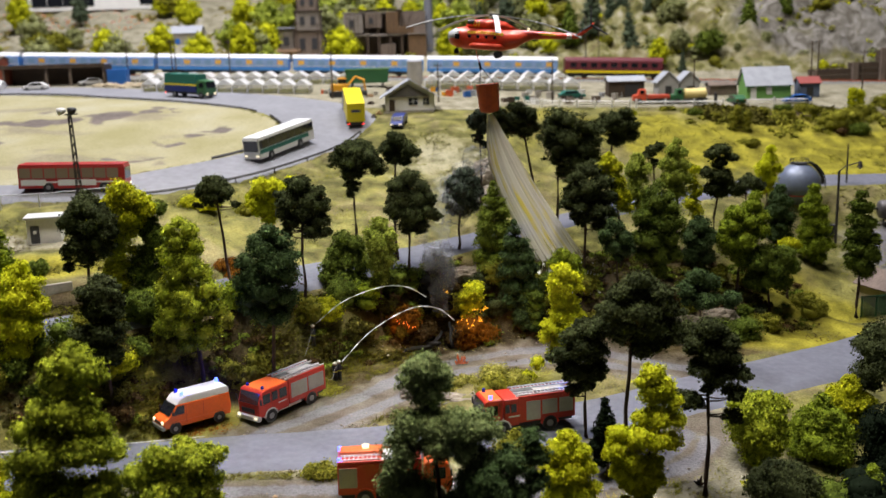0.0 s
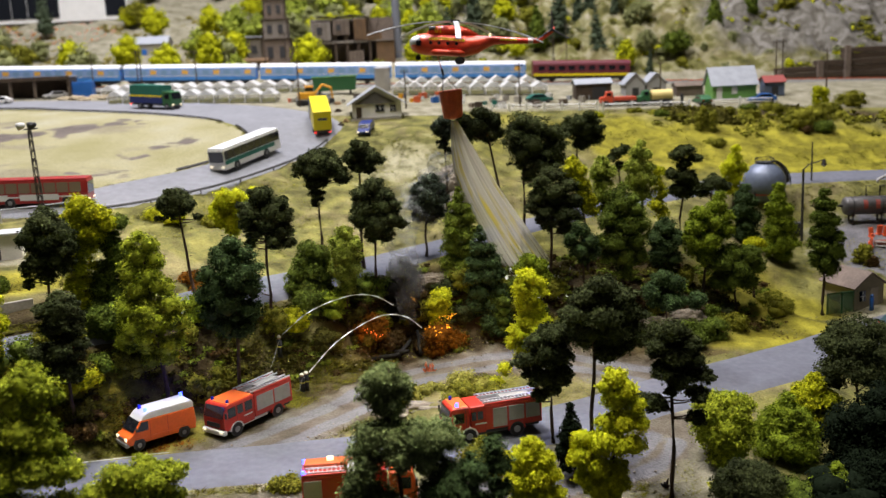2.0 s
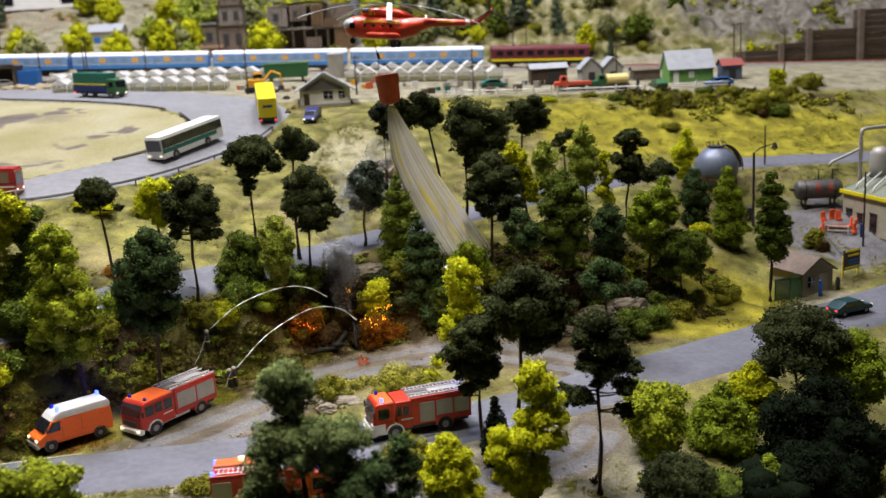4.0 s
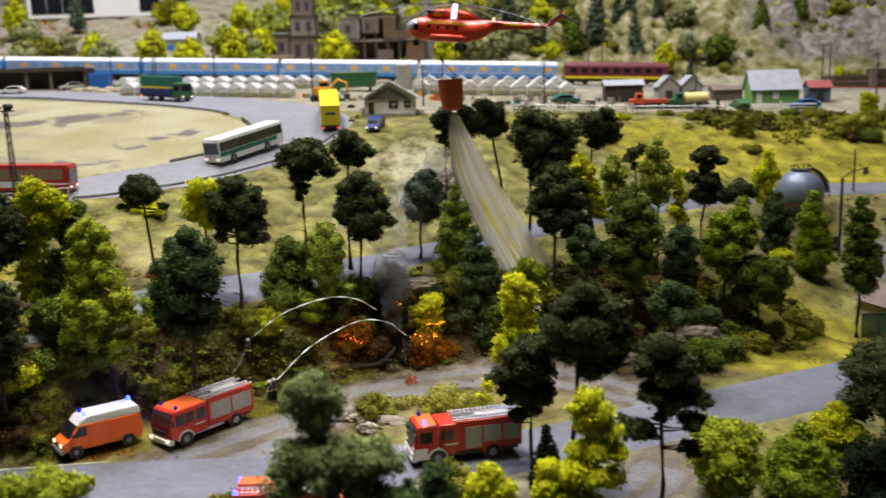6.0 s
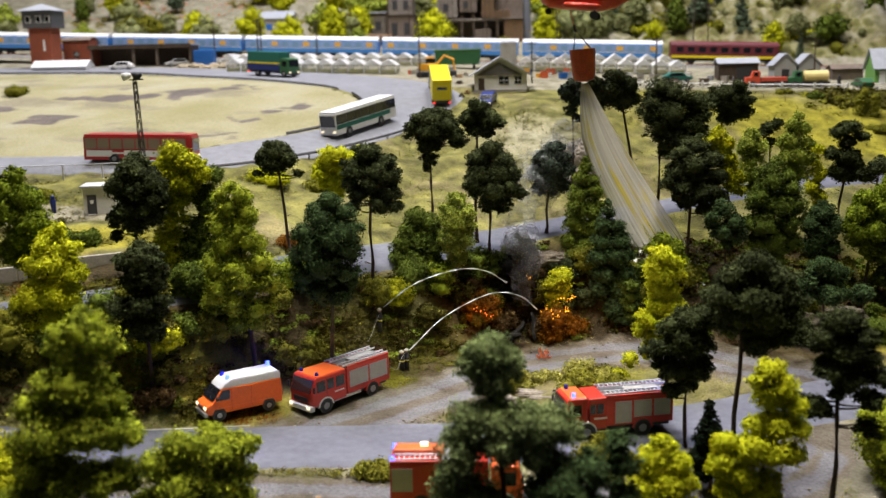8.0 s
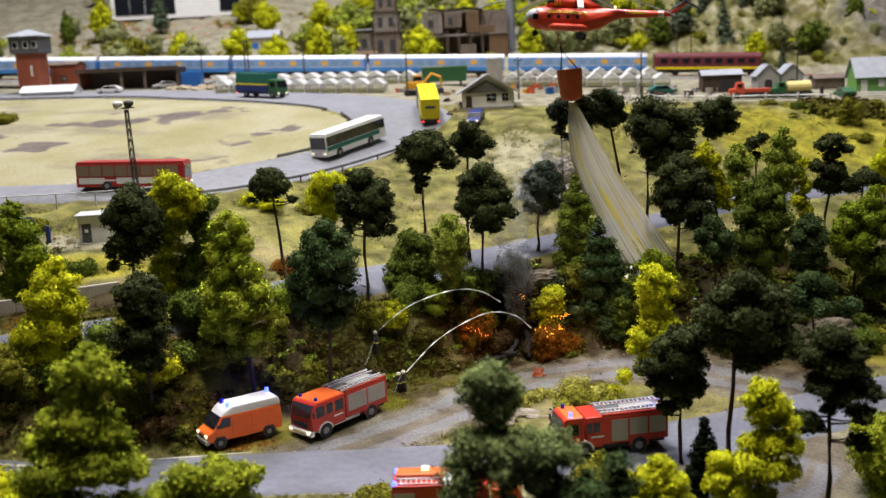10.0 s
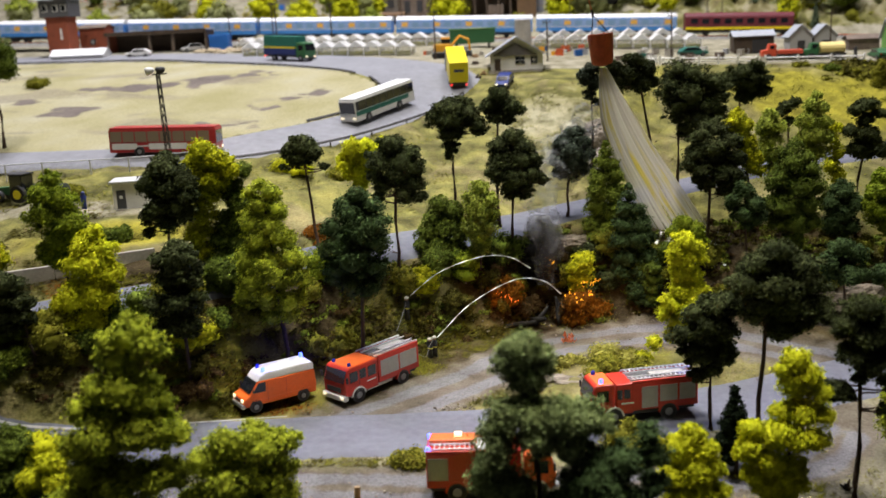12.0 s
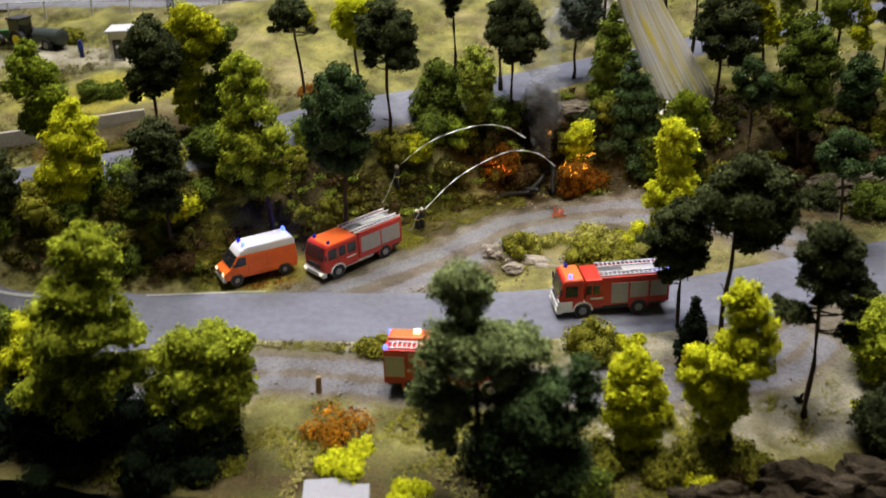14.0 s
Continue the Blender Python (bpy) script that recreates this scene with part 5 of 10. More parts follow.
planted('pine', 'dark', 0.385, 1.21, 'low dark green model pine on the slope', [(0.0034, 0.0, 0.0861, 0.0104), (-0.0094, 0.0, 0.0785, 0.0092), (0.0171, 0.0, 0.0812, 0.0078), (-0.0197, 0.0, 0.0761, 0.0065)])
planted('cone', 'yellow', 0.456, 1.343, 'bright yellow model conifer beside the tank', [(0.0038, 0.0, 0.0864, 0.0058), (0.0028, 0.0, 0.0741, 0.0087), (-0.0061, 0.0, 0.0598, 0.0102), (0.0127, 0.0, 0.0578, 0.0073), (0.0016, 0.0, 0.0449, 0.0117), (-0.009, 0.0, 0.0378, 0.0073), (-0.0015, 0.0, 0.0288, 0.0088)])
planted('cone', 'bottle', 0.448, 1.258, 'dark bluish green model conifer before the tank', [(-0.0021, 0.0, 0.0791, 0.0068), (-0.005, 0.0, 0.0654, 0.0109), (0.006, 0.0, 0.0603, 0.0082), (-0.0078, 0.0, 0.0468, 0.0123), (0.0086, 0.0, 0.043, 0.0096), (-0.0002, 0.0, 0.0258, 0.0137), (-0.0102, 0.0, 0.019, 0.0096), (0.0078, 0.0, 0.0116, 0.0096)])
planted('cone', 'green', 0.485, 1.233, 'mid-green model conifer before the tank', [(-0.0041, 0.0, 0.1035, 0.0067), (-0.0049, 0.0, 0.0914, 0.0093), (-0.0096, 0.0, 0.0767, 0.0107), (0.0037, 0.0, 0.075, 0.0094), (-0.0037, 0.0, 0.0616, 0.0134), (-0.0117, 0.0, 0.0482, 0.0107), (0.0056, 0.0, 0.0464, 0.0121), (-0.0044, 0.0, 0.0309, 0.0148), (0.013, 0.0, 0.0305, 0.0094), (-0.0141, 0.0, 0.0235, 0.0094), (0.0031, 0.0, 0.0135, 0.0108)])
planted('leaf', 'green', 0.345, 1.107, 'mid-green model tree with ragged upright clumps', [(0.0183, 0.0, 0.1153, 0.0071), (0.0158, 0.0, 0.1015, 0.0095), (0.0256, 0.0, 0.091, 0.0084), (0.0103, 0.0, 0.0853, 0.0108), (-0.0047, 0.0, 0.0948, 0.0096), (-0.0103, 0.0, 0.0797, 0.0108), (0.0049, 0.0, 0.0672, 0.0132), (0.026, 0.0, 0.0759, 0.0096), (-0.0127, 0.0, 0.0584, 0.0096), (0.0025, 0.0, 0.0458, 0.012), (-0.0189, 0.0, 0.0677, 0.0072)])
planted('leaf', 'deep', 0.382, 1.1, 'deep green model tree with a broad low crown', [(-0.0068, 0.0, 0.0717, 0.0119), (0.0128, 0.0, 0.0682, 0.0131), (-0.0213, 0.0, 0.0598, 0.0132), (0.0027, 0.0, 0.0531, 0.0156), (0.0239, 0.0, 0.0558, 0.0096), (-0.0088, 0.0, 0.0411, 0.0132), (0.0121, 0.0, 0.0376, 0.0108), (-0.0206, 0.0, 0.0382, 0.0096)])
planted('leaf', 'lime', 0.414, 1.13, 'small lime green model bush tree on the slope', [(-0.0029, 0.0, 0.0685, 0.0086), (0.0068, 0.0, 0.0701, 0.0055), (-0.0101, 0.0, 0.0661, 0.0055)])
planted('leaf', 'bottle', 0.3, 1.11, 'dark bluish green model tree with a loose crown', [(-0.0003, 0.0, 0.051, 0.0108), (-0.0121, 0.0, 0.0408, 0.0084), (0.0119, 0.0, 0.0373, 0.0096), (0.0001, 0.0, 0.0283, 0.0121), (-0.0087, 0.0, 0.0162, 0.0097), (0.0093, 0.0, 0.0158, 0.0085)])
planted('cone', 'deep', 0.491, 1.113, 'deep green model conifer by the green fence', [(-0.0008, 0.0, 0.1498, 0.006), (-0.0043, 0.0, 0.1378, 0.0084), (0.0048, 0.0, 0.1334, 0.0072), (-0.0064, 0.0, 0.1215, 0.0096), (0.0087, 0.0, 0.1151, 0.0084), (-0.0025, 0.0, 0.1032, 0.012), (0.0133, 0.0, 0.0967, 0.0084), (-0.0077, 0.0, 0.088, 0.0108), (0.0075, 0.0, 0.0815, 0.0121), (0.0174, 0.0, 0.0751, 0.0072), (-0.0038, 0.0, 0.0694, 0.0097), (0.0087, 0.0, 0.0598, 0.0097), (-0.0136, 0.0, 0.0752, 0.0048)])
planted('leaf', 'bottle', 0.266, 0.96, 'dark bluish green model tree with a low spreading crown', [(-0.0081, 0.0, 0.098, 0.0093), (0.0054, 0.0, 0.0913, 0.0093), (-0.0183, 0.0, 0.0865, 0.0083), (-0.0027, 0.0, 0.0781, 0.0114), (0.0108, 0.0, 0.0752, 0.0062), (-0.0186, 0.0, 0.0747, 0.0042), (0.0299, 0.0, 0.0775, 0.0073), (0.0259, 0.0, 0.0695, 0.0047)])
planted('pine', 'dark', -0.41, 0.78, 'dark green model pine with a thin leaning trunk', [(-0.0139, 0.0, 0.0642, 0.0117), (-0.025, 0.0, 0.0564, 0.0081), (-0.0032, 0.0, 0.0538, 0.0081), (-0.0222, 0.0, 0.0445, 0.0109), (-0.0027, 0.0, 0.042, 0.0072), (-0.0169, 0.0, 0.0326, 0.0091)])
planted('leaf', 'lime', -0.448, 0.8, 'lime green model tree with a rounded crown', [(0.0035, 0.0, 0.0652, 0.0078), (0.0086, 0.0, 0.0547, 0.0078), (-0.0015, 0.0, 0.0477, 0.0092), (0.0023, 0.0, 0.0357, 0.0079)])
planted('leaf', 'grey', -0.006, 0.61, 'grey-green bushy model tree with a ball-shaped top', [(-0.0091, 0.0, 0.1501, 0.0128), (-0.0181, 0.0, 0.1434, 0.0084), (0.0012, 0.0, 0.1445, 0.0087), (-0.0078, 0.0, 0.1348, 0.0104), (-0.0185, 0.0, 0.1115, 0.0126), (-0.0044, 0.0, 0.114, 0.0112), (0.0095, 0.0, 0.1097, 0.0125), (0.0266, 0.0, 0.1128, 0.0105), (0.0352, 0.0, 0.1077, 0.0072), (-0.0259, 0.0, 0.0963, 0.0121), (-0.03, 0.0, 0.08, 0.0109), (-0.0209, -0.0, 0.0637, 0.0151), (-0.0356, 0.0, 0.0706, 0.0076), (-0.0014, -0.0, 0.0981, 0.0113), (0.0187, 0.0, 0.0957, 0.0109), (-0.0244, 0.0, 0.0424, 0.0112)])
planted('leaf', 'bottle', 0.028, 0.6, 'dark bluish green model tree with a low dense crown', [(-0.0017, -0.0, 0.0855, 0.0138), (0.0129, 0.0, 0.0906, 0.0111), (0.027, 0.0, 0.107, 0.008), (0.0305, 0.0, 0.0959, 0.0071), (-0.0143, 0.0, 0.0726, 0.0126), (0.005, 0.0, 0.0671, 0.0153), (-0.0246, 0.0, 0.0595, 0.0115), (-0.0077, 0.0, 0.0496, 0.0142), (0.0189, 0.0, 0.0643, 0.0099), (0.031, 0.0, 0.0773, 0.0065), (-0.0289, 0.0, 0.0425, 0.0103), (0.0059, 0.0, 0.0384, 0.0149), (0.0227, 0.0, 0.0401, 0.0115), (-0.0146, -0.0, 0.0279, 0.0144)])
planted('leaf', 'fresh', -0.279, 0.612, 'fresh green model tree with a tall ragged crown', [(0.0339, 0.0, 0.1639, 0.0109), (0.0213, -0.0, 0.1576, 0.0079), (0.0439, -0.0, 0.1549, 0.0089), (0.0133, 0.0, 0.1488, 0.0059), (0.0293, -0.0, 0.1419, 0.0111), (0.0125, 0.0, 0.126, 0.0113), (0.0328, -0.0, 0.1224, 0.013), (-0.0017, 0.0, 0.113, 0.0093), (0.0476, -0.0, 0.1201, 0.006), (0.013, 0.0, 0.1016, 0.0158), (0.0398, 0.0, 0.0993, 0.0136), (-0.0071, 0.0, 0.0911, 0.0106), (0.0552, 0.0, 0.0995, 0.0071), (-0.0006, 0.0, 0.0754, 0.0147), (0.0231, 0.0, 0.0708, 0.0132), (0.0455, 0.0, 0.0725, 0.0116), (-0.0139, 0.0, 0.0526, 0.0135), (0.0079, -0.0, 0.0401, 0.0165), (-0.0277, 0.0, 0.0461, 0.0113)])
planted('leaf', 'fresh', -0.206, 0.635, 'fresh green model tree with a broad low crown', [(0.0198, 0.0, 0.0829, 0.0095), (0.003, 0.0, 0.0754, 0.0115), (0.0346, 0.0, 0.0776, 0.0103), (0.0451, 0.0, 0.0809, 0.0055), (-0.0111, 0.0, 0.0622, 0.0128), (0.0089, 0.0, 0.0571, 0.015), (0.0307, 0.0, 0.0601, 0.0134), (0.0368, 0.0, 0.0438, 0.0097), (0.0131, 0.0, 0.0374, 0.0152), (-0.015, 0.0, 0.0387, 0.0118), (-0.002, 0.0, 0.0178, 0.0116), (0.0233, 0.0, 0.0237, 0.0099), (-0.0233, 0.0, 0.0426, 0.0076), (-0.0021, 0.0, 0.0037, 0.0086)])
planted('leaf', 'lime', -0.337, 0.65, 'lime green model tree with a small rounded crown', [(0.0056, 0.0, 0.0486, 0.0079), (-0.0056, 0.0, 0.0385, 0.01), (0.0138, 0.0, 0.0353, 0.0088), (-0.0143, 0.0, 0.0213, 0.0101), (0.0021, 0.0, 0.0154, 0.0101), (0.0255, 0.0, 0.0408, 0.0048)])
planted('leaf', 'yellow', 0.091, 0.655, 'bright yellow-green model tree with an egg-shaped crown', [(-0.0049, 0.0, 0.0793, 0.0067), (-0.0114, 0.0, 0.0685, 0.0089), (0.0029, 0.0, 0.0675, 0.0081), (-0.0163, 0.0, 0.0534, 0.0083), (-0.0037, 0.0, 0.0544, 0.0104), (0.0088, 0.0, 0.0554, 0.0068), (-0.0139, 0.0, 0.0363, 0.0091), (0.0006, 0.0, 0.0376, 0.0105), (0.0132, 0.0, 0.0404, 0.0054), (-0.0075, 0.0, 0.0215, 0.0091), (0.0053, 0.0, 0.0227, 0.008), (-0.0016, 0.0, 0.0109, 0.0059)])
planted('leaf', 'yellow', 0.146, 0.662, 'bright yellow-green model tree with a leaning pointed crown', [(0.0025, 0.0, 0.1261, 0.0074), (-0.0061, 0.0, 0.1199, 0.0044), (0.0103, 0.0, 0.1158, 0.0071), (0.0008, 0.0, 0.1094, 0.0079), (0.0164, 0.0, 0.1042, 0.0061), (-0.0063, 0.0, 0.0923, 0.0059), (0.0057, 0.0, 0.0919, 0.0093), (0.0195, 0.0, 0.0905, 0.0062), (-0.024, 0.0, 0.0809, 0.0063), (-0.0097, 0.0, 0.0766, 0.0091), (0.0041, 0.0, 0.0736, 0.0091), (0.0178, 0.0, 0.0746, 0.0063), (-0.0265, 0.0, 0.0671, 0.0071), (-0.0135, 0.0, 0.0597, 0.0089), (0.0026, 0.0, 0.0568, 0.0071), (-0.0232, 0.0, 0.0505, 0.0057), (0.0003, 0.0, 0.0396, 0.0057), (-0.0101, 0.0, 0.0387, 0.0065), (-0.0169, 0.0, 0.0271, 0.0044), (-0.0058, 0.0, 0.0498, 0.0079), (-0.0139, 0.0, 0.0435, 0.0072), (0.0032, 0.0, 0.0463, 0.0075), (-0.0042, 0.0, 0.0314, 0.0061)])
planted('pine', 'dark', 0.204, 0.717, 'dark green model pine with a loose open crown', [(-0.0013, 0.0, 0.1375, 0.0114), (-0.0121, 0.0, 0.1279, 0.0072), (0.0117, 0.0, 0.1311, 0.0089), (0.0023, 0.0, 0.1226, 0.0115), (-0.0065, 0.0, 0.11, 0.0091), (0.0173, 0.0, 0.1154, 0.0079), (0.0257, 0.0, 0.1036, 0.0065), (0.0066, 0.0, 0.1026, 0.0091), (0.0206, 0.0, 0.0889, 0.007), (-0.0197, 0.0, 0.0843, 0.0089), (-0.0099, 0.0, 0.0823, 0.0056), (0.0197, 0.0, 0.0697, 0.0071), (-0.0008, 0.0, 0.0917, 0.0041)])
planted('pine', 'dark', 0.149, 0.765, 'dark green model pine with a broad domed crown', [(0.0097, 0.0, 0.1513, 0.0129), (-0.0043, 0.0, 0.144, 0.0119), (0.025, 0.0, 0.1449, 0.0118), (-0.0126, 0.0, 0.1312, 0.0116), (0.0081, 0.0, 0.1299, 0.017), (0.0324, 0.0, 0.1308, 0.01), (-0.0018, 0.0, 0.1148, 0.0121), (0.0209, 0.0, 0.1136, 0.014), (0.0378, 0.0, 0.1185, 0.0069), (0.0146, 0.0, 0.1005, 0.0102), (0.0294, 0.0, 0.1033, 0.0074)])
planted('pine', 'dark', 0.121, 0.8, 'dark green model pine with a forked crown', [(-0.0, 0.0, 0.1013, 0.0112), (-0.0136, 0.0, 0.0926, 0.0092), (0.0123, 0.0, 0.1027, 0.0107), (-0.0048, 0.0, 0.0816, 0.013), (-0.023, 0.0, 0.0784, 0.008), (0.0096, 0.0, 0.0845, 0.0092), (-0.0099, 0.0, 0.0651, 0.011), (0.0071, 0.0, 0.0636, 0.0101), (-0.0108, 0.0, 0.046, 0.0056), (-0.0007, 0.0, 0.0514, 0.0072)])




# ---- vehicles ----
def wheels(t, spots, r, w, k=S):
    for x, y in spots:
        bm = bmesh.new()
        rings = [(-0.5, 0.86), (-0.40, 1.0), (0.40, 1.0), (0.5, 0.86)]
        loft(bm, [(y + u * w, 0, 0, q * r, q * r) for u, q in rings], 20)
        for v in bm.verts:
            v.co = Vector((x + v.co.y, v.co.x, r + v.co.z))
        tyre = part("wheel", bm, BLACK, t, k=k)
        out = 1 if y > 0 else -1
        bm = bmesh.new()
        rod(bm, (x, y + out * w * 0.40, r), (x, y + out * w * 0.56, r), r * 0.58, r * 0.5, n=14)
        part("rim", bm, CHROME, tyre, k=k)


def ladder(t, x0, x1, y, z, width, k=S, material=None):
    bm = bmesh.new()
    for s in (-1, 1):
        box(bm, (x0 + x1) / 2, y + s * width / 2, z, abs(x1 - x0), 0.07, 0.12)
    n = int(abs(x1 - x0) / 0.3)
    for i in range(1, n):
        box(bm, x0 + (x1 - x0) * i / n, y, z + 0.03, 0.06, width, 0.06)
    part("ladder", bm, material or LIGHT_METAL, t, "pale metal ladder on the roof", k=k)


def beacon(t, x, y, z, lit, k=S):
    bm = bmesh.new()
    rod(bm, (x, y, z), (x, y, z + 0.28), 0.15, 0.12, n=12)
    part("beacon", bm, BLUE_GLOW if lit else BLUE_DIM, t, "glowing blue beacon" if lit else "blue beacon", k=k)


def blue_lamp(m, spot, watts=0.012):
    """The light that a lit beacon throws round itself."""
    data = bpy.data.lights.new("beacon_lamp", "POINT")
    data.energy, data.color, data.shadow_soft_size = watts, (0.06, 0.08, 1.0), 0.003
    new("beacon_lamp", data).location = m @ (Vector(spot) * S)


def fire_engine(m, style, label):
    """Prototype metres, nose along +x, ground at 0."""
    t = thing("fire_engine", m, label, "fire engine", "fire engines")
    cab_back = {1: 0.55, 2: 1.0, 3: 1.9}[style]
    part("chassis", B(0, 0, 0.55, 7.2, 2.1, 0.4, 0.05), DARK, t, k=S)
    if style == 1:
        pts = [(cab_back, 0.65), (3.75, 0.65), (3.80, 1.75), (3.45, 2.85), (3.3, 2.95), (cab_back, 2.95)]
        part("cab", profile(bmesh.new(), pts, 1.22, 0.07), RED, t, k=S)
        part("cab_roof", B((3.3 + cab_back) / 2, 0, 2.93, 3.2 - cab_back, 2.3, 0.09, 0.04), ORANGE_RED, t, "orange-red cab roof", k=S)
    else:
        front = cab_back + 0.1 if style == 3 else 2.15
        pts = [(front, 0.65), (3.75, 0.65), (3.85, 1.65), (3.55, 2.75), (3.4, 2.85), (front, 2.85)]
        part("cab", profile(bmesh.new(), pts, 1.22, 0.07), ORANGE_RED if style == 3 else RED, t, k=S)
        part("cab_roof", B((3.4 + front) / 2, 0, 2.83, 3.3 - front, 2.3, 0.08, 0.04), ORANGE_RED, t, "orange-red cab roof", k=S)
        if style == 2:
            part("crew_cabin", B((2.05 + cab_back) / 2 - 0.1, 0, 0.65, 2.0 - cab_back + 0.2, 2.42, 2.14, 0.06), RED, t, k=S)
    body_front = cab_back - 0.08
    top = {1: 2.9, 2: 2.72, 3: 2.95}[style]
    part("body", B((body_front - 3.8) / 2, 0, 0.8, body_front + 3.8, 2.45, top - 0.8, 0.06), RED, t, k=S)
    part("roof_deck", B((body_front - 3.75) / 2, 0, top - 0.005, body_front + 3.6, 1.9, 0.05), DECK_GREY if style != 3 else RED, t, k=S)
    for s in (-1, 1):
        part("roof_rail", B((body_front - 3.8) / 2, s * 1.15, top - 0.02, body_front + 3.75, 0.14, 0.22, 0.03), RED, t, k=S)
    spans = {1: [(-3.55, -1.75), (-1.6, 0.25)], 2: [(-3.6, -2.45), (-2.3, -1.05), (-0.9, 0.25)], 3: [(-3.7, -2.5), (-0.35, 0.9)]}[style]
    for a, b in spans:
        low = 1.30 if (a < -1.4 and style != 3) or style == 3 else 0.95
        for s in (-1, 1):
            bm = B((a + b) / 2, s * 1.235, low, b - a, 0.05, top - low - 0.25, 0.015)
            part("shutter", bm, SILVER, t, "grey roller shutter", k=S)
    # glazing
    if style == 1:
        part("windscreen", profile(bmesh.new(), [(3.815, 1.80), (3.835, 1.80), (3.52, 2.78), (3.50, 2.78)], 1.08), GLASS, t, k=S)
        panes = [(2.55, 3.35, 1.75, 2.6), (1.75, 2.35, 1.8, 2.6), (0.75, 1.55, 1.75, 2.6)]
    else:
        part("windscreen", profile(bmesh.new(), [(3.865, 1.72), (3.885, 1.72), (3.62, 2.68), (3.60, 2.68)], 1.08), GLASS, t, k=S)
        panes = [(2.55, 3.4, 1.65, 2.45)] + ([(1.05, 1.50, 1.72, 2.40), (1.60, 1.98, 1.72, 2.40)] if style == 2 else [])
    for a, b, lo, hi in panes:
        for s in (-1, 1):
            part("side_window", B((a + b) / 2, s * 1.225, lo, b - a, 0.03, hi - lo, 0.01), GLASS, t, k=S)
    # front
    part("bumper", B(3.80, 0, 0.36, 0.42, 2.5, 0.70 if style == 2 else 0.45, 0.08), WHITE, t, "white front bumper", k=S)
    part("grille", B(3.88, 0, 1.02, 0.06, 1.5, 0.40, 0.02), DARK, t, k=S)
    if style == 2:
        part("front_panel", B(3.84, 0, 0.95, 0.14, 2.40, 0.40, 0.04), WHITE, t, "white lower front panel", k=S)
    for s in (-1, 1):
        if style == 2:
            part("corner_panel", B(3.36, s * 1.225, 0.50, 0.90, 0.05, 0.80, 0.02), WHITE, t, k=S)
        part("headlamp", B(4.0, s * 0.95, 0.55, 0.06, 0.35, 0.22, 0.03), HEAD_GLOW, t, "lit headlamp", k=S)
        part("mirror", B(3.75, s * 1.42, 1.9, 0.12, 0.18, 0.5, 0.03), DARK, t, k=S)
        part("door_seam", B(2.42, s * 1.224, 0.9, 0.03, 0.01, 1.8), DARK, t, k=S)
    fx, rx = {1: (2.55, -2.0), 2: (2.2, -1.68), 3: (2.75, -2.0)}[style]
    spots = [(fx, 1.09), (fx, -1.09), (rx, 1.09), (rx, -1.09)]
    for x, y in spots:
        s = 1 if y > 0 else -1
        bm = bmesh.new()
        for i in range(9):
            a0, a1 = math.pi * i / 9, math.pi * (i + 1) / 9
            q = []
            for a in (a0, a1):
                for r in (0.60, 0.72):
                    for yy in (s * 0.9, s * 1.26):
                        q.append(bm.verts.new((x + r * math.cos(a), yy, 0.52 + r * math.sin(a))))
            for f in ((0, 1, 5, 4), (2, 6, 7, 3), (1, 3, 7, 5), (0, 4, 6, 2)):
                bm.faces.new([q[j] for j in f])
        bmesh.ops.recalc_face_normals(bm, faces=bm.faces)
        bmesh.ops.remove_doubles(bm, verts=bm.verts, dist=0.001)
        part("wheel_arch", bm, WHITE if x > 0 else RED, t, k=S)
        # a dark disc proud of the side puts the wheel well's shade into colour
        part("wheel_recess", rod(bmesh.new(), (x, s * 1.10, 0.52), (x, s * 1.244, 0.52), 0.61, n=24), DARK, t, k=S)
    wheels(t, spots, 0.52, 0.36)
    part("sill", B(0.4, 0, 0.55, 2.6, 2.35, 0.22, 0.03), WHITE if style == 1 else DARK, t, k=S)
    if style == 3:
        part("roof_panel", B(0.15, 0, top + 0.04, 2.0, 1.9, 0.08, 0.02), WHITE, t, "white roof panel", k=S)
        part("roof_box", B(-2.2, 0.55, top + 0.03, 2.9, 1.05, 0.35, 0.05), ORANGE_RED, t, k=S)
        ladder(t, -3.6, -0.9, -0.5, top + 0.1, 0.75, material=WHITE)
        beacon(t, -3.65, 0.95, top + 0.1, True)
        beacon(t, -3.65, -0.95, top + 0.1, True)
        beacon(t, 3.0, -0.75, 2.9, True)
        beacon(t, 3.0, 0.75, 2.9, False)
        part("roof_spot", B(-1.9, 0.6, top + 0.4, 0.45, 0.4, 0.2, 0.05), HEAD_GLOW, t, k=S)
    else:
        ladder(t, -3.9, 0.1 + (0.9 if style == 2 else 0.6), -0.72, top + 0.16, 0.55)
        ladder(t, -3.9, 0.1 + (0.9 if style == 2 else 0.6), 0.72, top + 0.16, 0.55)
        part("roof_chest", B(-1.9, 0, top + 0.03, 2.4, 0.6, 0.22, 0.04), SILVER, t, k=S)
        beacon(t, 3.0, 0.85, 2.96 if style == 1 else 2.9, style == 2)
        beacon(t, 3.0, -0.85, 2.96 if style == 1 else 2.9, False)
        if style == 2:
            beacon(t, -3.6, 0.95, top + 0.2, True)
            blue_lamp(m, (-3.6, 0.95, top + 0.8), 0.006)
        part("lettering", B(1.25, 1.236 if style == 1 else 1.225, 1.35, 0.9, 0.01, 0.12), WHITE, t, k=S)
        part("lettering", B(1.25, -1.236 if style == 1 else -1.225, 1.35, 0.9, 0.01, 0.12), WHITE, t, k=S)
    return t


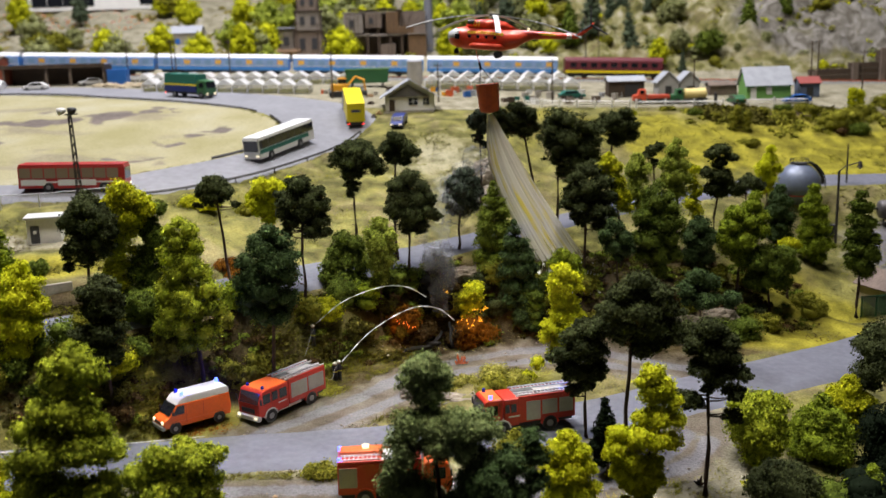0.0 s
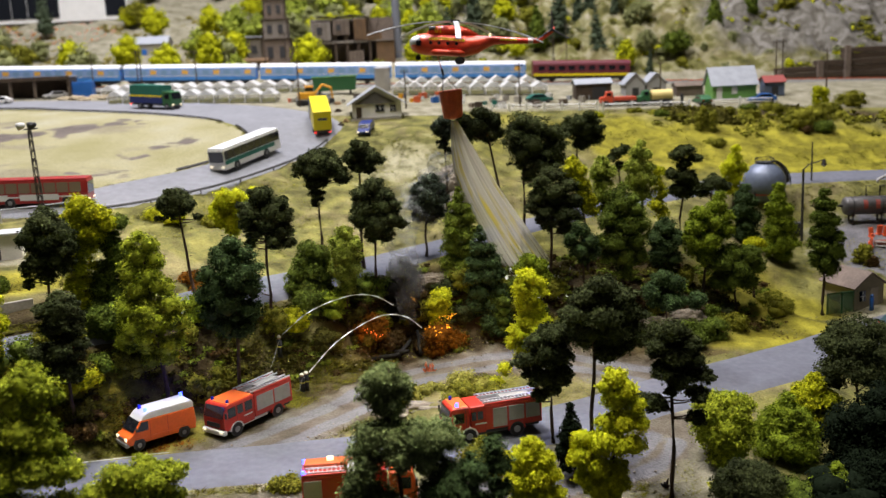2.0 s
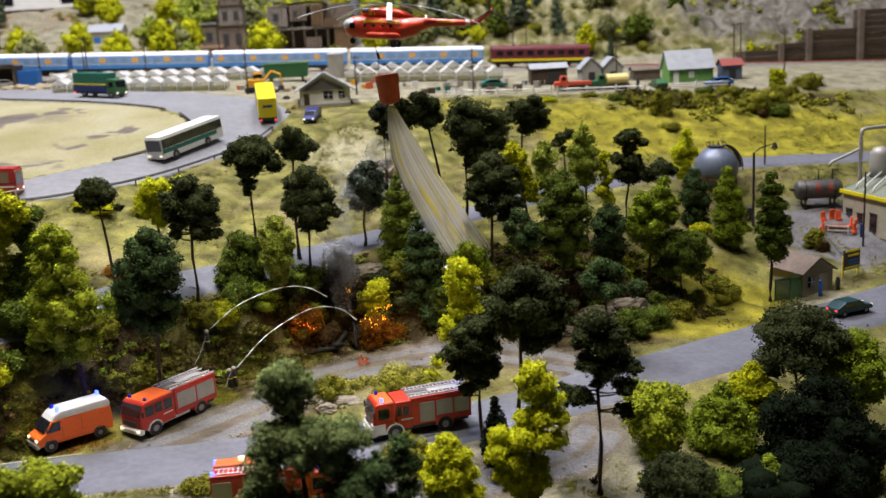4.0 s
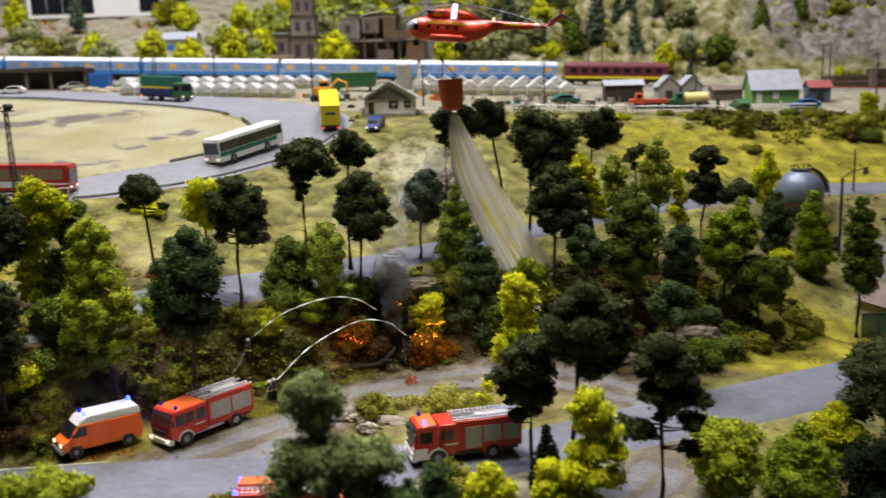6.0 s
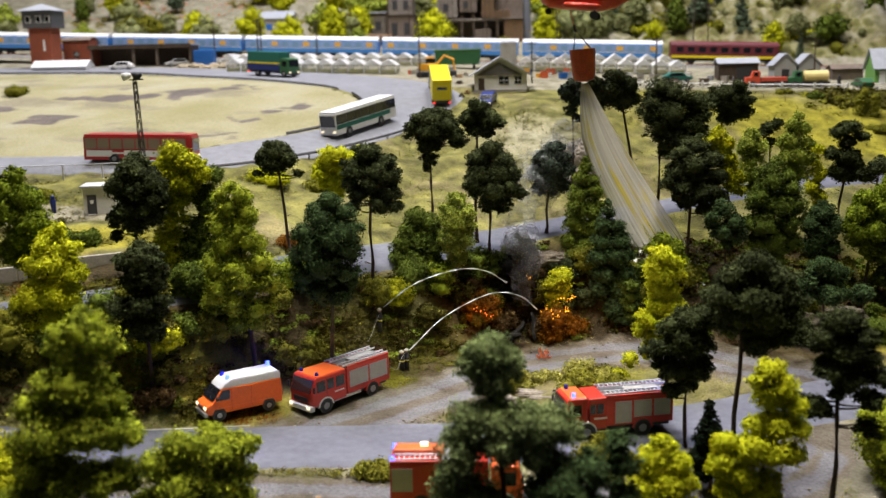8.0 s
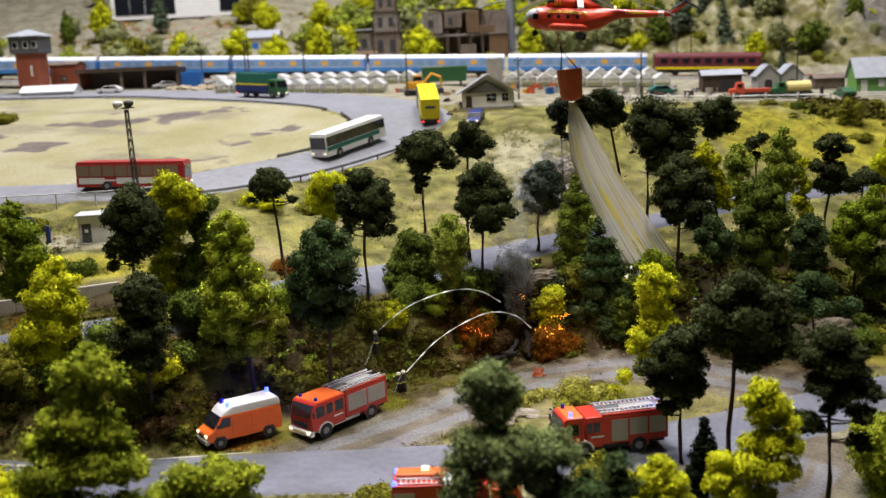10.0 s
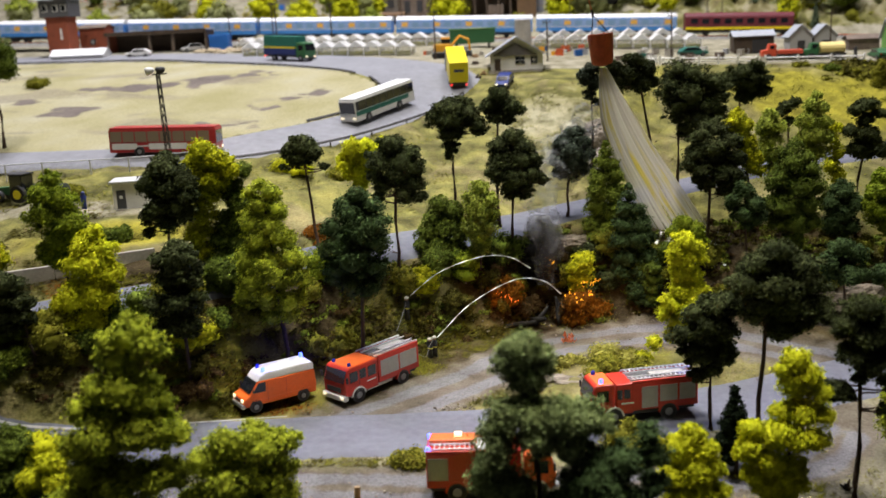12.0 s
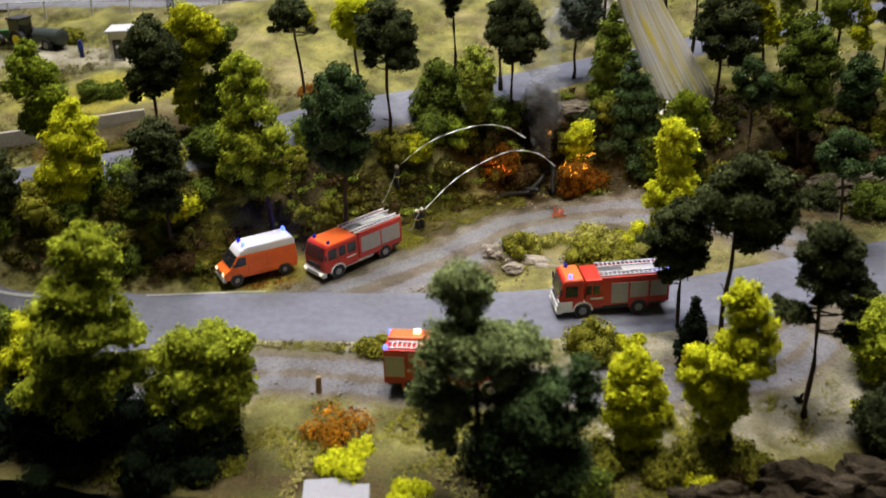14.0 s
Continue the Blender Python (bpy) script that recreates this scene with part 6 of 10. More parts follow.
def ambulance_van(m):
    k = S * 1.05
    t = thing("emergency_van", m, "orange emergency van with a white high roof and blue beacons", "van")
    pts = [(-2.75, 0.42), (2.58, 0.42), (2.72, 0.72), (2.66, 1.02), (2.20, 1.26), (1.58, 2.12), (-2.7, 2.12), (-2.8, 1.2)]
    part("body", profile(bmesh.new(), pts, 0.98, 0.09), ORANGE, t, k=k)
    pts = [(-2.72, 2.04), (1.66, 2.04), (1.30, 2.44), (0.85, 2.66), (-2.5, 2.70), (-2.70, 2.5)]
    part("high_roof", profile(bmesh.new(), pts, 0.93, 0.11), WHITE, t, "white plastic high roof", k=k)
    part("windscreen", profile(bmesh.new(), [(2.16, 1.34), (2.21, 1.36), (1.68, 2.08), (1.60, 2.08)], 0.86), GLASS, t, k=k)
    for s in (-1, 1):
        part("side_window", profile(bmesh.new(), [(1.98, 1.34), (1.02, 1.34), (1.02, 2.0), (1.55, 2.0)], 0.012), GLASS, t, k=k).matrix_local = Matrix.Translation((0, s * 0.975 * k, 0))
        part("headlamp", B(2.66, s * 0.70, 0.78, 0.14, 0.36, 0.22, 0.03), HEAD_GLOW, t, "lit headlamp", k=k)
        part("mirror", B(2.0, s * 1.1, 1.42, 0.1, 0.16, 0.28, 0.03), DARK, t, k=k)
        part("side_moulding", B(-0.2, s * 0.985, 0.78, 4.4, 0.02, 0.07), ORANGE_RED, t, k=k)
        part("front_door_seam", B(0.9, s * 0.983, 0.6, 0.025, 0.01, 1.45), RED, t, k=k)
        part("side_door_seam", B(-0.5, s * 0.983, 0.6, 0.025, 0.01, 1.45), RED, t, k=k)
        for x in (1.80, -1.75):
            # arch shade as a dark disc standing proud of the van's side
            part("wheel_arch", rod(bmesh.new(), (x, s * 0.90, 0.40), (x, s * 0.988, 0.40), 0.47, n=22), DARK, t, k=k)
        part("tail_lamp", B(-2.80, s * 0.84, 0.8, 0.05, 0.14, 0.5, 0.02), paint("red_lens", (0.4, 0.02, 0.02), 0.3), t, k=k)
    part("bumper", B(2.68, 0, 0.34, 0.28, 1.92, 0.32, 0.07), SILVER, t, "pale bumper", k=k)
    part("radiator_grille", B(2.74, 0, 0.80, 0.06, 0.9, 0.16, 0.02), DARK, t, k=k)
    beacon(t, 0.95, 0.5, 2.58, True, k)
    beacon(t, 0.95, -0.5, 2.58, False, k)
    beacon(t, -2.4, -0.5, 2.68, True, k)
    blue_lamp(m, (0.85, 0.45, 3.2))
    blue_lamp(m, (-2.9, -0.6, 3.1))
    wheels(t, [(1.80, 0.885), (1.80, -0.885), (-1.75, 0.885), (-1.75, -0.885)], 0.34, 0.24, k)
    return t


def bus(m, low, band, roof, label, lit=False):
    t = thing("bus", m, label, "bus", "buses on the loop")
    part("lower_body", B(0, 0, 0.35, 11.8, 2.5, 1.05, 0.08), low, t, k=S)
    part("upper_body", B(0, 0, 1.38, 11.8, 2.48, 1.45, 0.09), low, t, k=S)
    part("roof", B(0, 0, 2.81, 11.6, 2.4, 0.25, 0.09), roof, t, k=S)
    for s in (-1, 1):
        for i in range(8):
            part("side_window", B(-5.1 + i * 1.38, s * 1.242, 1.65 if not lit else 1.52, 1.26, 0.03, 0.95 if not lit else 1.12, 0.01), LIT_GLASS if lit else GLASS, t, k=S)
        part("window_band", B(0, s * 1.225, 1.58, 11.5, 0.04, 1.1, 0.01), DARK if not lit else low, t, k=S)
        part("stripe", B(0.6, s * 1.25, 1.0, 10.4, 0.015, 0.52 if not lit else 0.16), band, t, k=S)
        if lit:
            part("white_panel", B(-4.2, s * 1.252, 0.70, 2.8, 0.015, 0.66), WHITE, t, k=S)
            part("white_panel", B(0.6, s * 1.252, 0.70, 4.2, 0.015, 0.66), WHITE, t, k=S)
        part("headlamp", B(5.9, s * 0.9, 0.65, 0.06, 0.4, 0.2), HEAD_GLOW, t, "lit headlamp", k=S)
    part("windscreen", B(5.89, 0, 1.3, 0.06, 2.2, 1.3, 0.02), GLASS, t, k=S)
    part("rear_window", B(-5.89, 0, 1.6, 0.06, 2.0, 0.9, 0.02), GLASS, t, k=S)
    for x in (3.6, -2.6):
        for s in (-1, 1):
            # hollow of the arch drawn as a dark disc, its shade in the colour
            part("wheel_arch", rod(bmesh.new(), (x, s * 1.20, 0.50), (x, s * 1.256, 0.50), 0.60, n=24), DARK, t, k=S)
    wheels(t, [(3.6, 1.14), (3.6, -1.14), (-2.6, 1.14), (-2.6, -1.14)], 0.48, 0.3)
    return t


def lorry(m, cab, boxm, label, trim=None, low=None):
    t = thing("lorry", m, label, "lorry", "lorries on the loop")
    part("chassis", B(-0.2, 0, 0.55, 8.2, 1.6, 0.35), DARK, t, k=S)
    part("cab", profile(bmesh.new(), [(2.35, 0.5), (4.2, 0.5), (4.25, 1.6), (4.0, 2.75), (2.35, 2.85)], 1.2, 0.08), cab, t, k=S)
    part("windscreen", profile(bmesh.new(), [(4.26, 1.65), (4.28, 1.65), (4.07, 2.6), (4.05, 2.6)], 1.05), GLASS, t, k=S)
    part("cargo_box", B(-1.0, 0, 0.95, 6.5, 2.5, 2.75, 0.05), boxm, t, k=S)
    if low:
        part("lower_panel", B(-1.0, 0, 0.94, 6.52, 2.54, 1.0), low, t, k=S)
        part("stripe", B(-1.0, 0, 1.92, 6.53, 2.56, 0.22), trim, t, k=S)
    elif trim:
        for s in (-1, 1):
            part("arrow_panel", profile(bmesh.new(), [(2.2, 1.0), (2.2, 3.65), (1.3, 3.65), (0.6, 2.35), (1.3, 1.0)], 0.01), trim, t, k=S).matrix_local = Matrix.Translation((0, s * 1.262 * S, 0))
        part("lettering", B(-4.26, 0, 2.4, 0.01, 1.3, 0.35), trim, t, k=S)
    for s in (-1, 1):
        part("side_window", B(3.3, s * 1.205, 1.65, 0.9, 0.03, 0.75), GLASS, t, k=S)
        part("headlamp", B(4.26, s * 0.9, 0.65, 0.06, 0.35, 0.2), HEAD_GLOW, t, "lit headlamp", k=S)
        part("tail_lamp", B(-4.3, s * 1.0, 0.6, 0.05, 0.3, 0.14), TAIL_GLOW, t, k=S)
    part("bumper", B(4.2, 0, 0.38, 0.2, 2.4, 0.3), DARK, t, k=S)
    wheels(t, [(3.2, 1.05), (3.2, -1.05), (-2.2, 1.05), (-2.2, -1.05)], 0.5, 0.35)
    return t


def car(m, colour, label, lit=True, pickup=False):
    t = thing("car", m, label, "car", "small parked cars")
    pts = [(-2.1, 0.35), (2.1, 0.35), (2.15, 0.75), (1.2, 0.92), (0.6, 1.42), (-1.1, 1.45), (-1.9, 0.98), (-2.15, 0.9)]
    part("body", profile(bmesh.new(), pts, 0.85, 0.1), colour, t, k=S)
    for s in (-1, 1):
        part("side_window", profile(bmesh.new(), [(0.95, 0.95), (-1.5, 0.98), (-1.0, 1.36), (0.5, 1.35)], 0.01), GLASS, t, k=S).matrix_local = Matrix.Translation((0, s * 0.85 * S, 0))
        part("headlamp", B(2.12, s * 0.62, 0.6, 0.08, 0.3, 0.14), HEAD_GLOW if lit else WHITE, t, k=S)
        part("tail_lamp", B(-2.13, s * 0.62, 0.65, 0.08, 0.25, 0.14), TAIL_GLOW if lit else RED, t, k=S)
    part("windscreen", profile(bmesh.new(), [(1.18, 0.97), (1.22, 0.97), (0.66, 1.38), (0.62, 1.38)], 0.68), GLASS, t, k=S)
    wheels(t, [(1.3, 0.78), (1.3, -0.78), (-1.3, 0.78), (-1.3, -0.78)], 0.32, 0.2)
    return t


def on_land(x, y, heading, lift=0.0012):
    """Ground pose along a heading, tilted to the land fore and aft."""
    c, s = math.cos(radians(heading)), math.sin(radians(heading))
    a, b = lz(x + 0.025 * c, y + 0.025 * s), lz(x - 0.025 * c, y - 0.025 * s)
    slope = math.degrees(math.atan2(a - b, 0.05))
    return pose(x, y, (a + b) / 2 + lift, 0, -slope, heading)


ambulance_van(on_land(-0.234, 0.838, -140))
fire_engine(on_land(-0.156, 0.8765, -127) @ Matrix.Diagonal((1, 1, 0.92, 1)), 1, "red crew-cab fire engine with two grey shutters on the dirt track")
fire_engine(on_land(0.0685, 0.8216, -164.4), 2, "red fire engine with three grey shutters on asphalt")
fire_engine(on_land(-0.043, 0.7045, 4), 3, "red tanker fire engine with a white roof panel")
lorry(on_land(-0.142, 1.612, 100), TRUCK_GREEN, YELLOW, "yellow box lorry with a green cab and navy arrow", trim=NAVY)
lorry(on_land(-0.455, 1.80, -28), TRUCK_GREEN, TEAL, "green box lorry with a yellow stripe and navy lower side", trim=YELLOW, low=NAVY)
bus(on_land(-0.235, 1.435, -118), WHITE, TEAL, ROOF_WHITE, "white coach with a teal window band on the loop")
bus(on_land(-0.475, 1.252, 2), BUS_RED, WHITE, BUS_RED, "red city bus with a white stripe on the loop", lit=True)
car(on_land(-0.064, 1.555, -100), NAVY, "small dark blue car with lit lamps by the little house")
car(on_land(0.559, 1.056, 17), paint("dark_teal_enamel", (0.012, 0.05, 0.06), 0.35), "dark teal car with lit tail lamps on the road", True)


# ---- helicopter, bucket and water ----
def helicopter():
    yaw = -8
    t = thing("helicopter", pose(0.0640, 1.142, 0.3105, 0, 5, yaw) @ Matrix.Diagonal((0.975, 0.975, 0.975, 1)), "red rescue helicopter with pale grey rotor blades and yellow markings", "helicopter")
    c = -0.052
    bm = loft(bmesh.new(), [(c, 0, -0.001, 0.002, 0.002), (c + 0.003, 0, -0.001, 0.008, 0.0075), (c + 0.010, 0, 0.0, 0.0125, 0.0115), (c + 0.02, 0, 0.0, 0.0142, 0.0130), (c + 0.065, 0, 0.0, 0.0142, 0.0130), (c + 0.080, 0, 0.002, 0.0125, 0.0110), (c + 0.091, 0, 0.0055, 0.0080, 0.0070), (c + 0.100, 0, 0.0075, 0.0050, 0.0048), (c + 0.139, 0, 0.0085, 0.0034, 0.0032), (c + 0.152, 0, 0.0095, 0.0026, 0.0030), (c + 0.169, 0, 0.0235, 0.0012, 0.0030)], 20)
    part("fuselage", bm, COPTER, t, smooth=True)
    bm = loft(bmesh.new(), [(c + 0.020, 0, 0.0125, 0.003, 0.002), (c + 0.024, 0, 0.0155, 0.0075, 0.0055), (c + 0.05, 0, 0.017, 0.0085, 0.0065), (c + 0.066, 0, 0.0160, 0.0075, 0.0055), (c + 0.082, 0, 0.0110, 0.003, 0.002)], 14)
    part("engine_housing", bm, COPTER, t, smooth=True)
    bm = loft(bmesh.new(), [(c - 0.0005, 0, 0.0015, 0.0045, 0.0035), (c + 0.003, 0, 0.0015, 0.0088, 0.0068), (c + 0.009, 0, 0.0025, 0.0128, 0.0085), (c + 0.013, 0, 0.0035, 0.0130, 0.0070)], 16)
    part("nose_glazing", bm, paint("pale_nose_glass", (0.42, 0.44, 0.46), 0.15, vary=0.2), t, "pale glazed nose", smooth=True)
    for s in (-1, 1):
        bm = loft(bmesh.new(), [(c + 0.026, s * 0.0145, -0.0085, 0.001, 0.001), (c + 0.030, s * 0.0150, -0.0085, 0.0035, 0.0035), (c + 0.062, s * 0.0150, -0.0085, 0.0035, 0.0035), (c + 0.067, s * 0.0145, -0.0085, 0.001, 0.001)], 10)
        part("side_tank", bm, COPTER, t, smooth=True)
        part("cockpit_window", B(c + 0.0115, s * 0.0128, -0.002, 0.006, 0.0012, 0.006, 0.0004), GLASS, t)
        for i in range(4):
            bm = bmesh.new()
            rod(bm, (c + 0.026 + i * 0.010, s * 0.0138, 0.002), (c + 0.026 + i * 0.010, s * 0.0147, 0.002), 0.0019, n=12)
            part("porthole", bm, GLASS, t)
        for k in range(11):
            part("lettering", B(c + 0.025 + 0.0039 * k, s * 0.01345, 0.0058 - 0.0002 * abs(k - 4), 0.0031 if k % 3 else 0.0024, 0.0016, 0.0030), YELLOW, t, "yellow lettering along the side")
        part("lettering", B(c + 0.116, s * 0.0043, 0.0080, 0.020, 0.0010, 0.0018), YELLOW, t, "yellow lettering along the tail boom")
        bm = bmesh.new()
        rod(bm, (c + 0.060, s * 0.008, -0.008), (c + 0.060, s * 0.018, -0.0165), 0.0008, n=6)
        part("strut", bm, DARK, t)
        bm = bmesh.new()
        rod(bm, (c + 0.060, s * 0.0165, -0.0175), (c + 0.060, s * 0.0195, -0.0175), 0.0042, n=14)
        part("main_wheel", bm, BLACK, t)
        bm = bmesh.new()
        rod(bm, (c + 0.030, s * 0.0045, 0.018), (c + 0.022, s * 0.0048, 0.018), 0.0036, 0.0028, n=12)
        part("air_intake", bm, DARK, t)
        part("tailplane", B(c + 0.139, s * 0.010, 0.0080, 0.008, 0.016, 0.0008), COPTER, t)
    part("tail_band", loft(bmesh.new(), [(c + 0.139, 0, 0.0086, 0.0037, 0.0036), (c + 0.145, 0, 0.0089, 0.0035, 0.0035)], 12), WHITE, t, "white band round the tail")
    for s in (-0.0016, 0.0016):
        bm = bmesh.new()
        rod(bm, (c + 0.010, s - 0.0007, -0.0160), (c + 0.010, s + 0.0007, -0.0160), 0.0030, n=12)
        part("nose_wheel", bm, BLACK, t)
    bm = bmesh.new()
    rod(bm, (c + 0.011, 0, -0.009), (c + 0.010, 0, -0.0155), 0.0009, n=6)
    part("nose_strut", bm, DARK, t)
    bm = bmesh.new()
    rod(bm, (0.0, 0, 0.020), (0.0, 0, 0.0295), 0.0022, 0.0026, n=10)
    rod(bm, (0.0, 0, 0.0265), (0.0, 0, 0.0295), 0.0058, n=12)
    part("rotor_hub", bm, DARK, t)
    for i in range(5):
        a = radians(-90 - yaw + 72 * i)
        d = Vector((math.cos(a), math.sin(a), 0))
        n = Vector((-d.y, d.x, 0))
        bm = bmesh.new()
        rows = []
        for q in np.linspace(0.006, 0.106, 12):
            drop = 0.020 * (q / 0.106) ** 2
            p = d * float(q) + Vector((0, 0, 0.028 - drop))
            w = 0.0030 if q > 0.012 else 0.0012
            rows.append([bm.verts.new(p + n * w), bm.verts.new(p - n * w), bm.verts.new(p - n * w - Vector((0, 0, 0.0013))), bm.verts.new(p + n * w - Vector((0, 0, 0.0013)))])
        for r0, r1 in zip(rows, rows[1:]):
            for j in range(4):
                bm.faces.new((r0[j], r0[(j + 1) % 4], r1[(j + 1) % 4], r1[j]))
        bm.faces.new(rows[0])
        bm.faces.new(rows[-1])
        bmesh.ops.recalc_face_normals(bm, faces=bm.faces)
        part("rotor_blade", bm, BLADE, t, "drooping pale grey rotor blade")
    for i in range(3):
        a = radians(95 + 120 * i)
        bm = bmesh.new()
        e = Vector((c + 0.166, -0.0035, 0.0225))
        rod(bm, e, e + Vector((math.cos(a) * 0.022, 0, math.sin(a) * 0.022)), 0.0013, 0.0007, n=6)
        part("tail_rotor_blade", bm, DARK, t)
    bm = bmesh.new()
    rod(bm, (c + 0.094, 0, 0.012), (c + 0.094, 0, 0.0155), 0.0012, n=8)
    part("position_lamp", bm, HEAD_GLOW, t, "glowing warm position lamp")
    for s, turn in ((-1, 0), (1, 180)):
        data = bpy.data.curves.new("number", "FONT")
        data.body, data.size, data.extrude, data.align_x = "01", 0.0092, 0.0002, "CENTER"
        tmp = bpy.data.objects.new("number", data)
        me = bpy.data.meshes.new_from_object(tmp)
        bpy.data.objects.remove(tmp)
        me.materials.append(YELLOW)
        num = new("number", me)
        num.parent = t
        num.matrix_local = pose(c + 0.034, s * 0.0104, 0.0138, 90, 0, turn)
        num["label"] = "yellow fleet number 01"
    return t


helicopter()


def water_bucket():
    t = thing("water_bucket", pose(0.0600, 1.150, 0.2255, 0, -4, 0) @ Matrix.Diagonal((1.08, 1.08, 1.08, 1)), "rust-red fire bucket slung under the helicopter, pouring water", "bucket")
    bm = bmesh.new()
    prof = [(0.0020, 0.0), (0.0095, 0.002), (0.0112, 0.008), (0.0120, 0.030), (0.0126, 0.0315), (0.0105, 0.0312), (0.0100, 0.020), (0.0050, 0.006)]
    n = 20
    rows = [[bm.verts.new((r * math.cos(2 * math.pi * i / n), r * math.sin(2 * math.pi * i / n), z)) for i in range(n)] for r, z in prof]
    for r0, r1 in zip(rows, rows[1:]):
        for i in range(n):
            bm.faces.new((r0[i], r0[(i + 1) % n], r1[(i + 1) % n], r1[i]))
    bm.faces.new(rows[0][::-1])
    bm.faces.new(rows[-1])
    part("shell", bm, RUST, t, smooth=True)
    for i in range(10):
        a = 2 * math.pi * i / 10
        bm = bmesh.new()
        rod(bm, (0.0100 * math.cos(a), 0.0100 * math.sin(a), 0.003), (0.0122 * math.cos(a), 0.0122 * math.sin(a), 0.030), 0.0006, n=5)
        part("rib", bm, RUST, t)
    for i in range(4):
        a = 2 * math.pi * (i + 0.5) / 4
        bm = bmesh.new()
        rod(bm, (0.0118 * math.cos(a), 0.0118 * math.sin(a), 0.031), (-0.0055, 0, 0.050), 0.00035, n=4)
        part("sling", bm, DARK, t)
    bm = bmesh.new()
    rod(bm, (-0.0055, 0, 0.049), (-0.0105, -0.003, 0.076), 0.0005, n=5)
    part("cable", bm, RUST, t)
    bm = bmesh.new()
    rod(bm, (-0.0055, 0, 0.048), (-0.0065, 0, 0.055), 0.0013, n=8)
    part("hook", bm, DARK, t)
    return t


water_bucket()


def water_cone():
    """A widening gauze that sweeps from the bucket down to the bank."""
    a = np.array([(0.0605, 1.148, 0.2239), (0.0675, 1.144, 0.1955), (0.0774, 1.139, 0.1658), (0.0907, 1.133, 0.1362), (0.1068, 1.126, 0.1067), (0.1229, 1.117, 0.0777), (0.1355, 1.107, 0.0571)])
    line = smooth_line(a, 0.006)
    n, ring = len(line), 64
    verts, faces = [], []
    for i, p in enumerate(line):
        u = i / (n - 1)
        rx, ry = float(np.interp(p[2], [0.0571, 0.0777, 0.1067, 0.1362, 0.1658, 0.1955, 0.2239], [0.0294, 0.0281, 0.0259, 0.0233, 0.0194, 0.012, 0.0039])), 0.0022 + 0.012 * u
        for k in range(ring):
            q = 2 * math.pi * k / ring
            w = 1 + 0.09 * noise.noise((k * 0.55, u * 1.2, 4.0)) + 0.05 * noise.noise((k * 2.3, u * 2.0, 9.0))
            verts.append((p[0] + rx * w * math.cos(q), p[1] + ry * w * math.sin(q), p[2]))
    for i in range(n - 1):
        for k in range(ring):
            faces.append((i * ring + k, i * ring + (k + 1) % ring, (i + 1) * ring + (k + 1) % ring, (i + 1) * ring + k))
    ob = raw("water_curtain", verts, faces, WATER_CONE, smooth=True)
    uv = ob.data.uv_layers.new(name="along")
    for poly in ob.data.polygons:
        for li, vi in zip(poly.loop_indices, poly.vertices):
            k, i = vi % ring, vi // ring
            uv.data[li].uv = (abs(k - ring / 2) / ring * 2, i / (n - 1))
    return tagged(ob, "milky yellow-streaked gauze of falling water below the bucket", "water")


water_cone()


def water_jet(pts, label):
    line = smooth_line(pts, 0.003)
    bm = bmesh.new()
    rows = []
    n = len(line)
    for i, p in enumerate(line):
        d = Vector(line[min(i + 1, n - 1)] - line[max(i - 1, 0)]).normalized()
        q = d.to_track_quat("Z", "Y").to_matrix()
        tw = i * 0.55
        row = []
        for k in range(6):
            a = 2 * math.pi * k / 6 + tw
            r = 0.00075 if k % 3 == 0 else 0.0004
            row.append(bm.verts.new(Vector(p) + q @ Vector((r * math.cos(a), r * math.sin(a), 0))))
        rows.append(row)
    for r0, r1 in zip(rows, rows[1:]):
        for k in range(6):
            bm.faces.new((r0[k], r0[(k + 1) % 6], r1[(k + 1) % 6], r1[k]))
    tagged(part("water_jet", bm, WATER_JET), label, "water jet", "water jets from the hoses")


water_jet([(-0.1365, 0.986, 0.021), (-0.107, 1.0, 0.041), (-0.0675, 1.015, 0.0515), (-0.040, 1.025, 0.048), (-0.020, 1.034, 0.034)], "white twisted arc of water from a hose")
water_jet([(-0.1075, 0.953, -0.011), (-0.0765, 0.975, 0.015), (-0.0355, 0.998, 0.0315), (-0.0075, 1.012, 0.0265), (0.010, 1.022, 0.010)], "white twisted arc of water from a hose")


def figurine(x, y, turn, tone, label, tall=0.0205):
    """A plain little standing shape."""
    bm = loft(bmesh.new(), [(0.0, 0, 0, 0.0030, 0.0020), (0.25, 0, 0, 0.0026, 0.0018), (0.48, 0, 0, 0.0030, 0.0020), (0.76, 0, 0, 0.0034, 0.0022), (0.84, 0, 0, 0.0016, 0.0014), (0.87, 0, 0, 0.0021, 0.0021), (0.95, 0, 0, 0.0022, 0.0022), (1.0, 0, 0, 0.0010, 0.0010)], 10)
    for v in bm.verts:
        v.co = Vector((v.co.y, v.co.z, v.co.x * tall))
    ob = part("figurine", bm, tone, smooth=True)
    ob.matrix_world = pose(x, y, lz(x, y) - 0.0008, 0, 0, turn)
    return tagged(ob, label, "figurine", "tiny plastic figurines")


figurine(-0.1395, 0.9825, -40, SKIN_OF_FIGURE, "tiny dark plastic figurine holding a hose on the bank", 0.0235)
figurine(-0.1105, 0.9525, -40, SKIN_OF_FIGURE, "tiny dark plastic figurine holding a hose by the track", 0.021)
figurine(-0.1145, 0.9500, -20, SKIN_OF_FIGURE, "tiny dark plastic figurine standing behind the hose", 0.020)
figurine(0.5515, 1.115, 30, BLUE, "tiny plastic figurine in blue by the shack", 0.020)
figurine(0.5790, 1.1290, 10, DARK, "tiny dark plastic figurine at the shack's corner", 0.016)
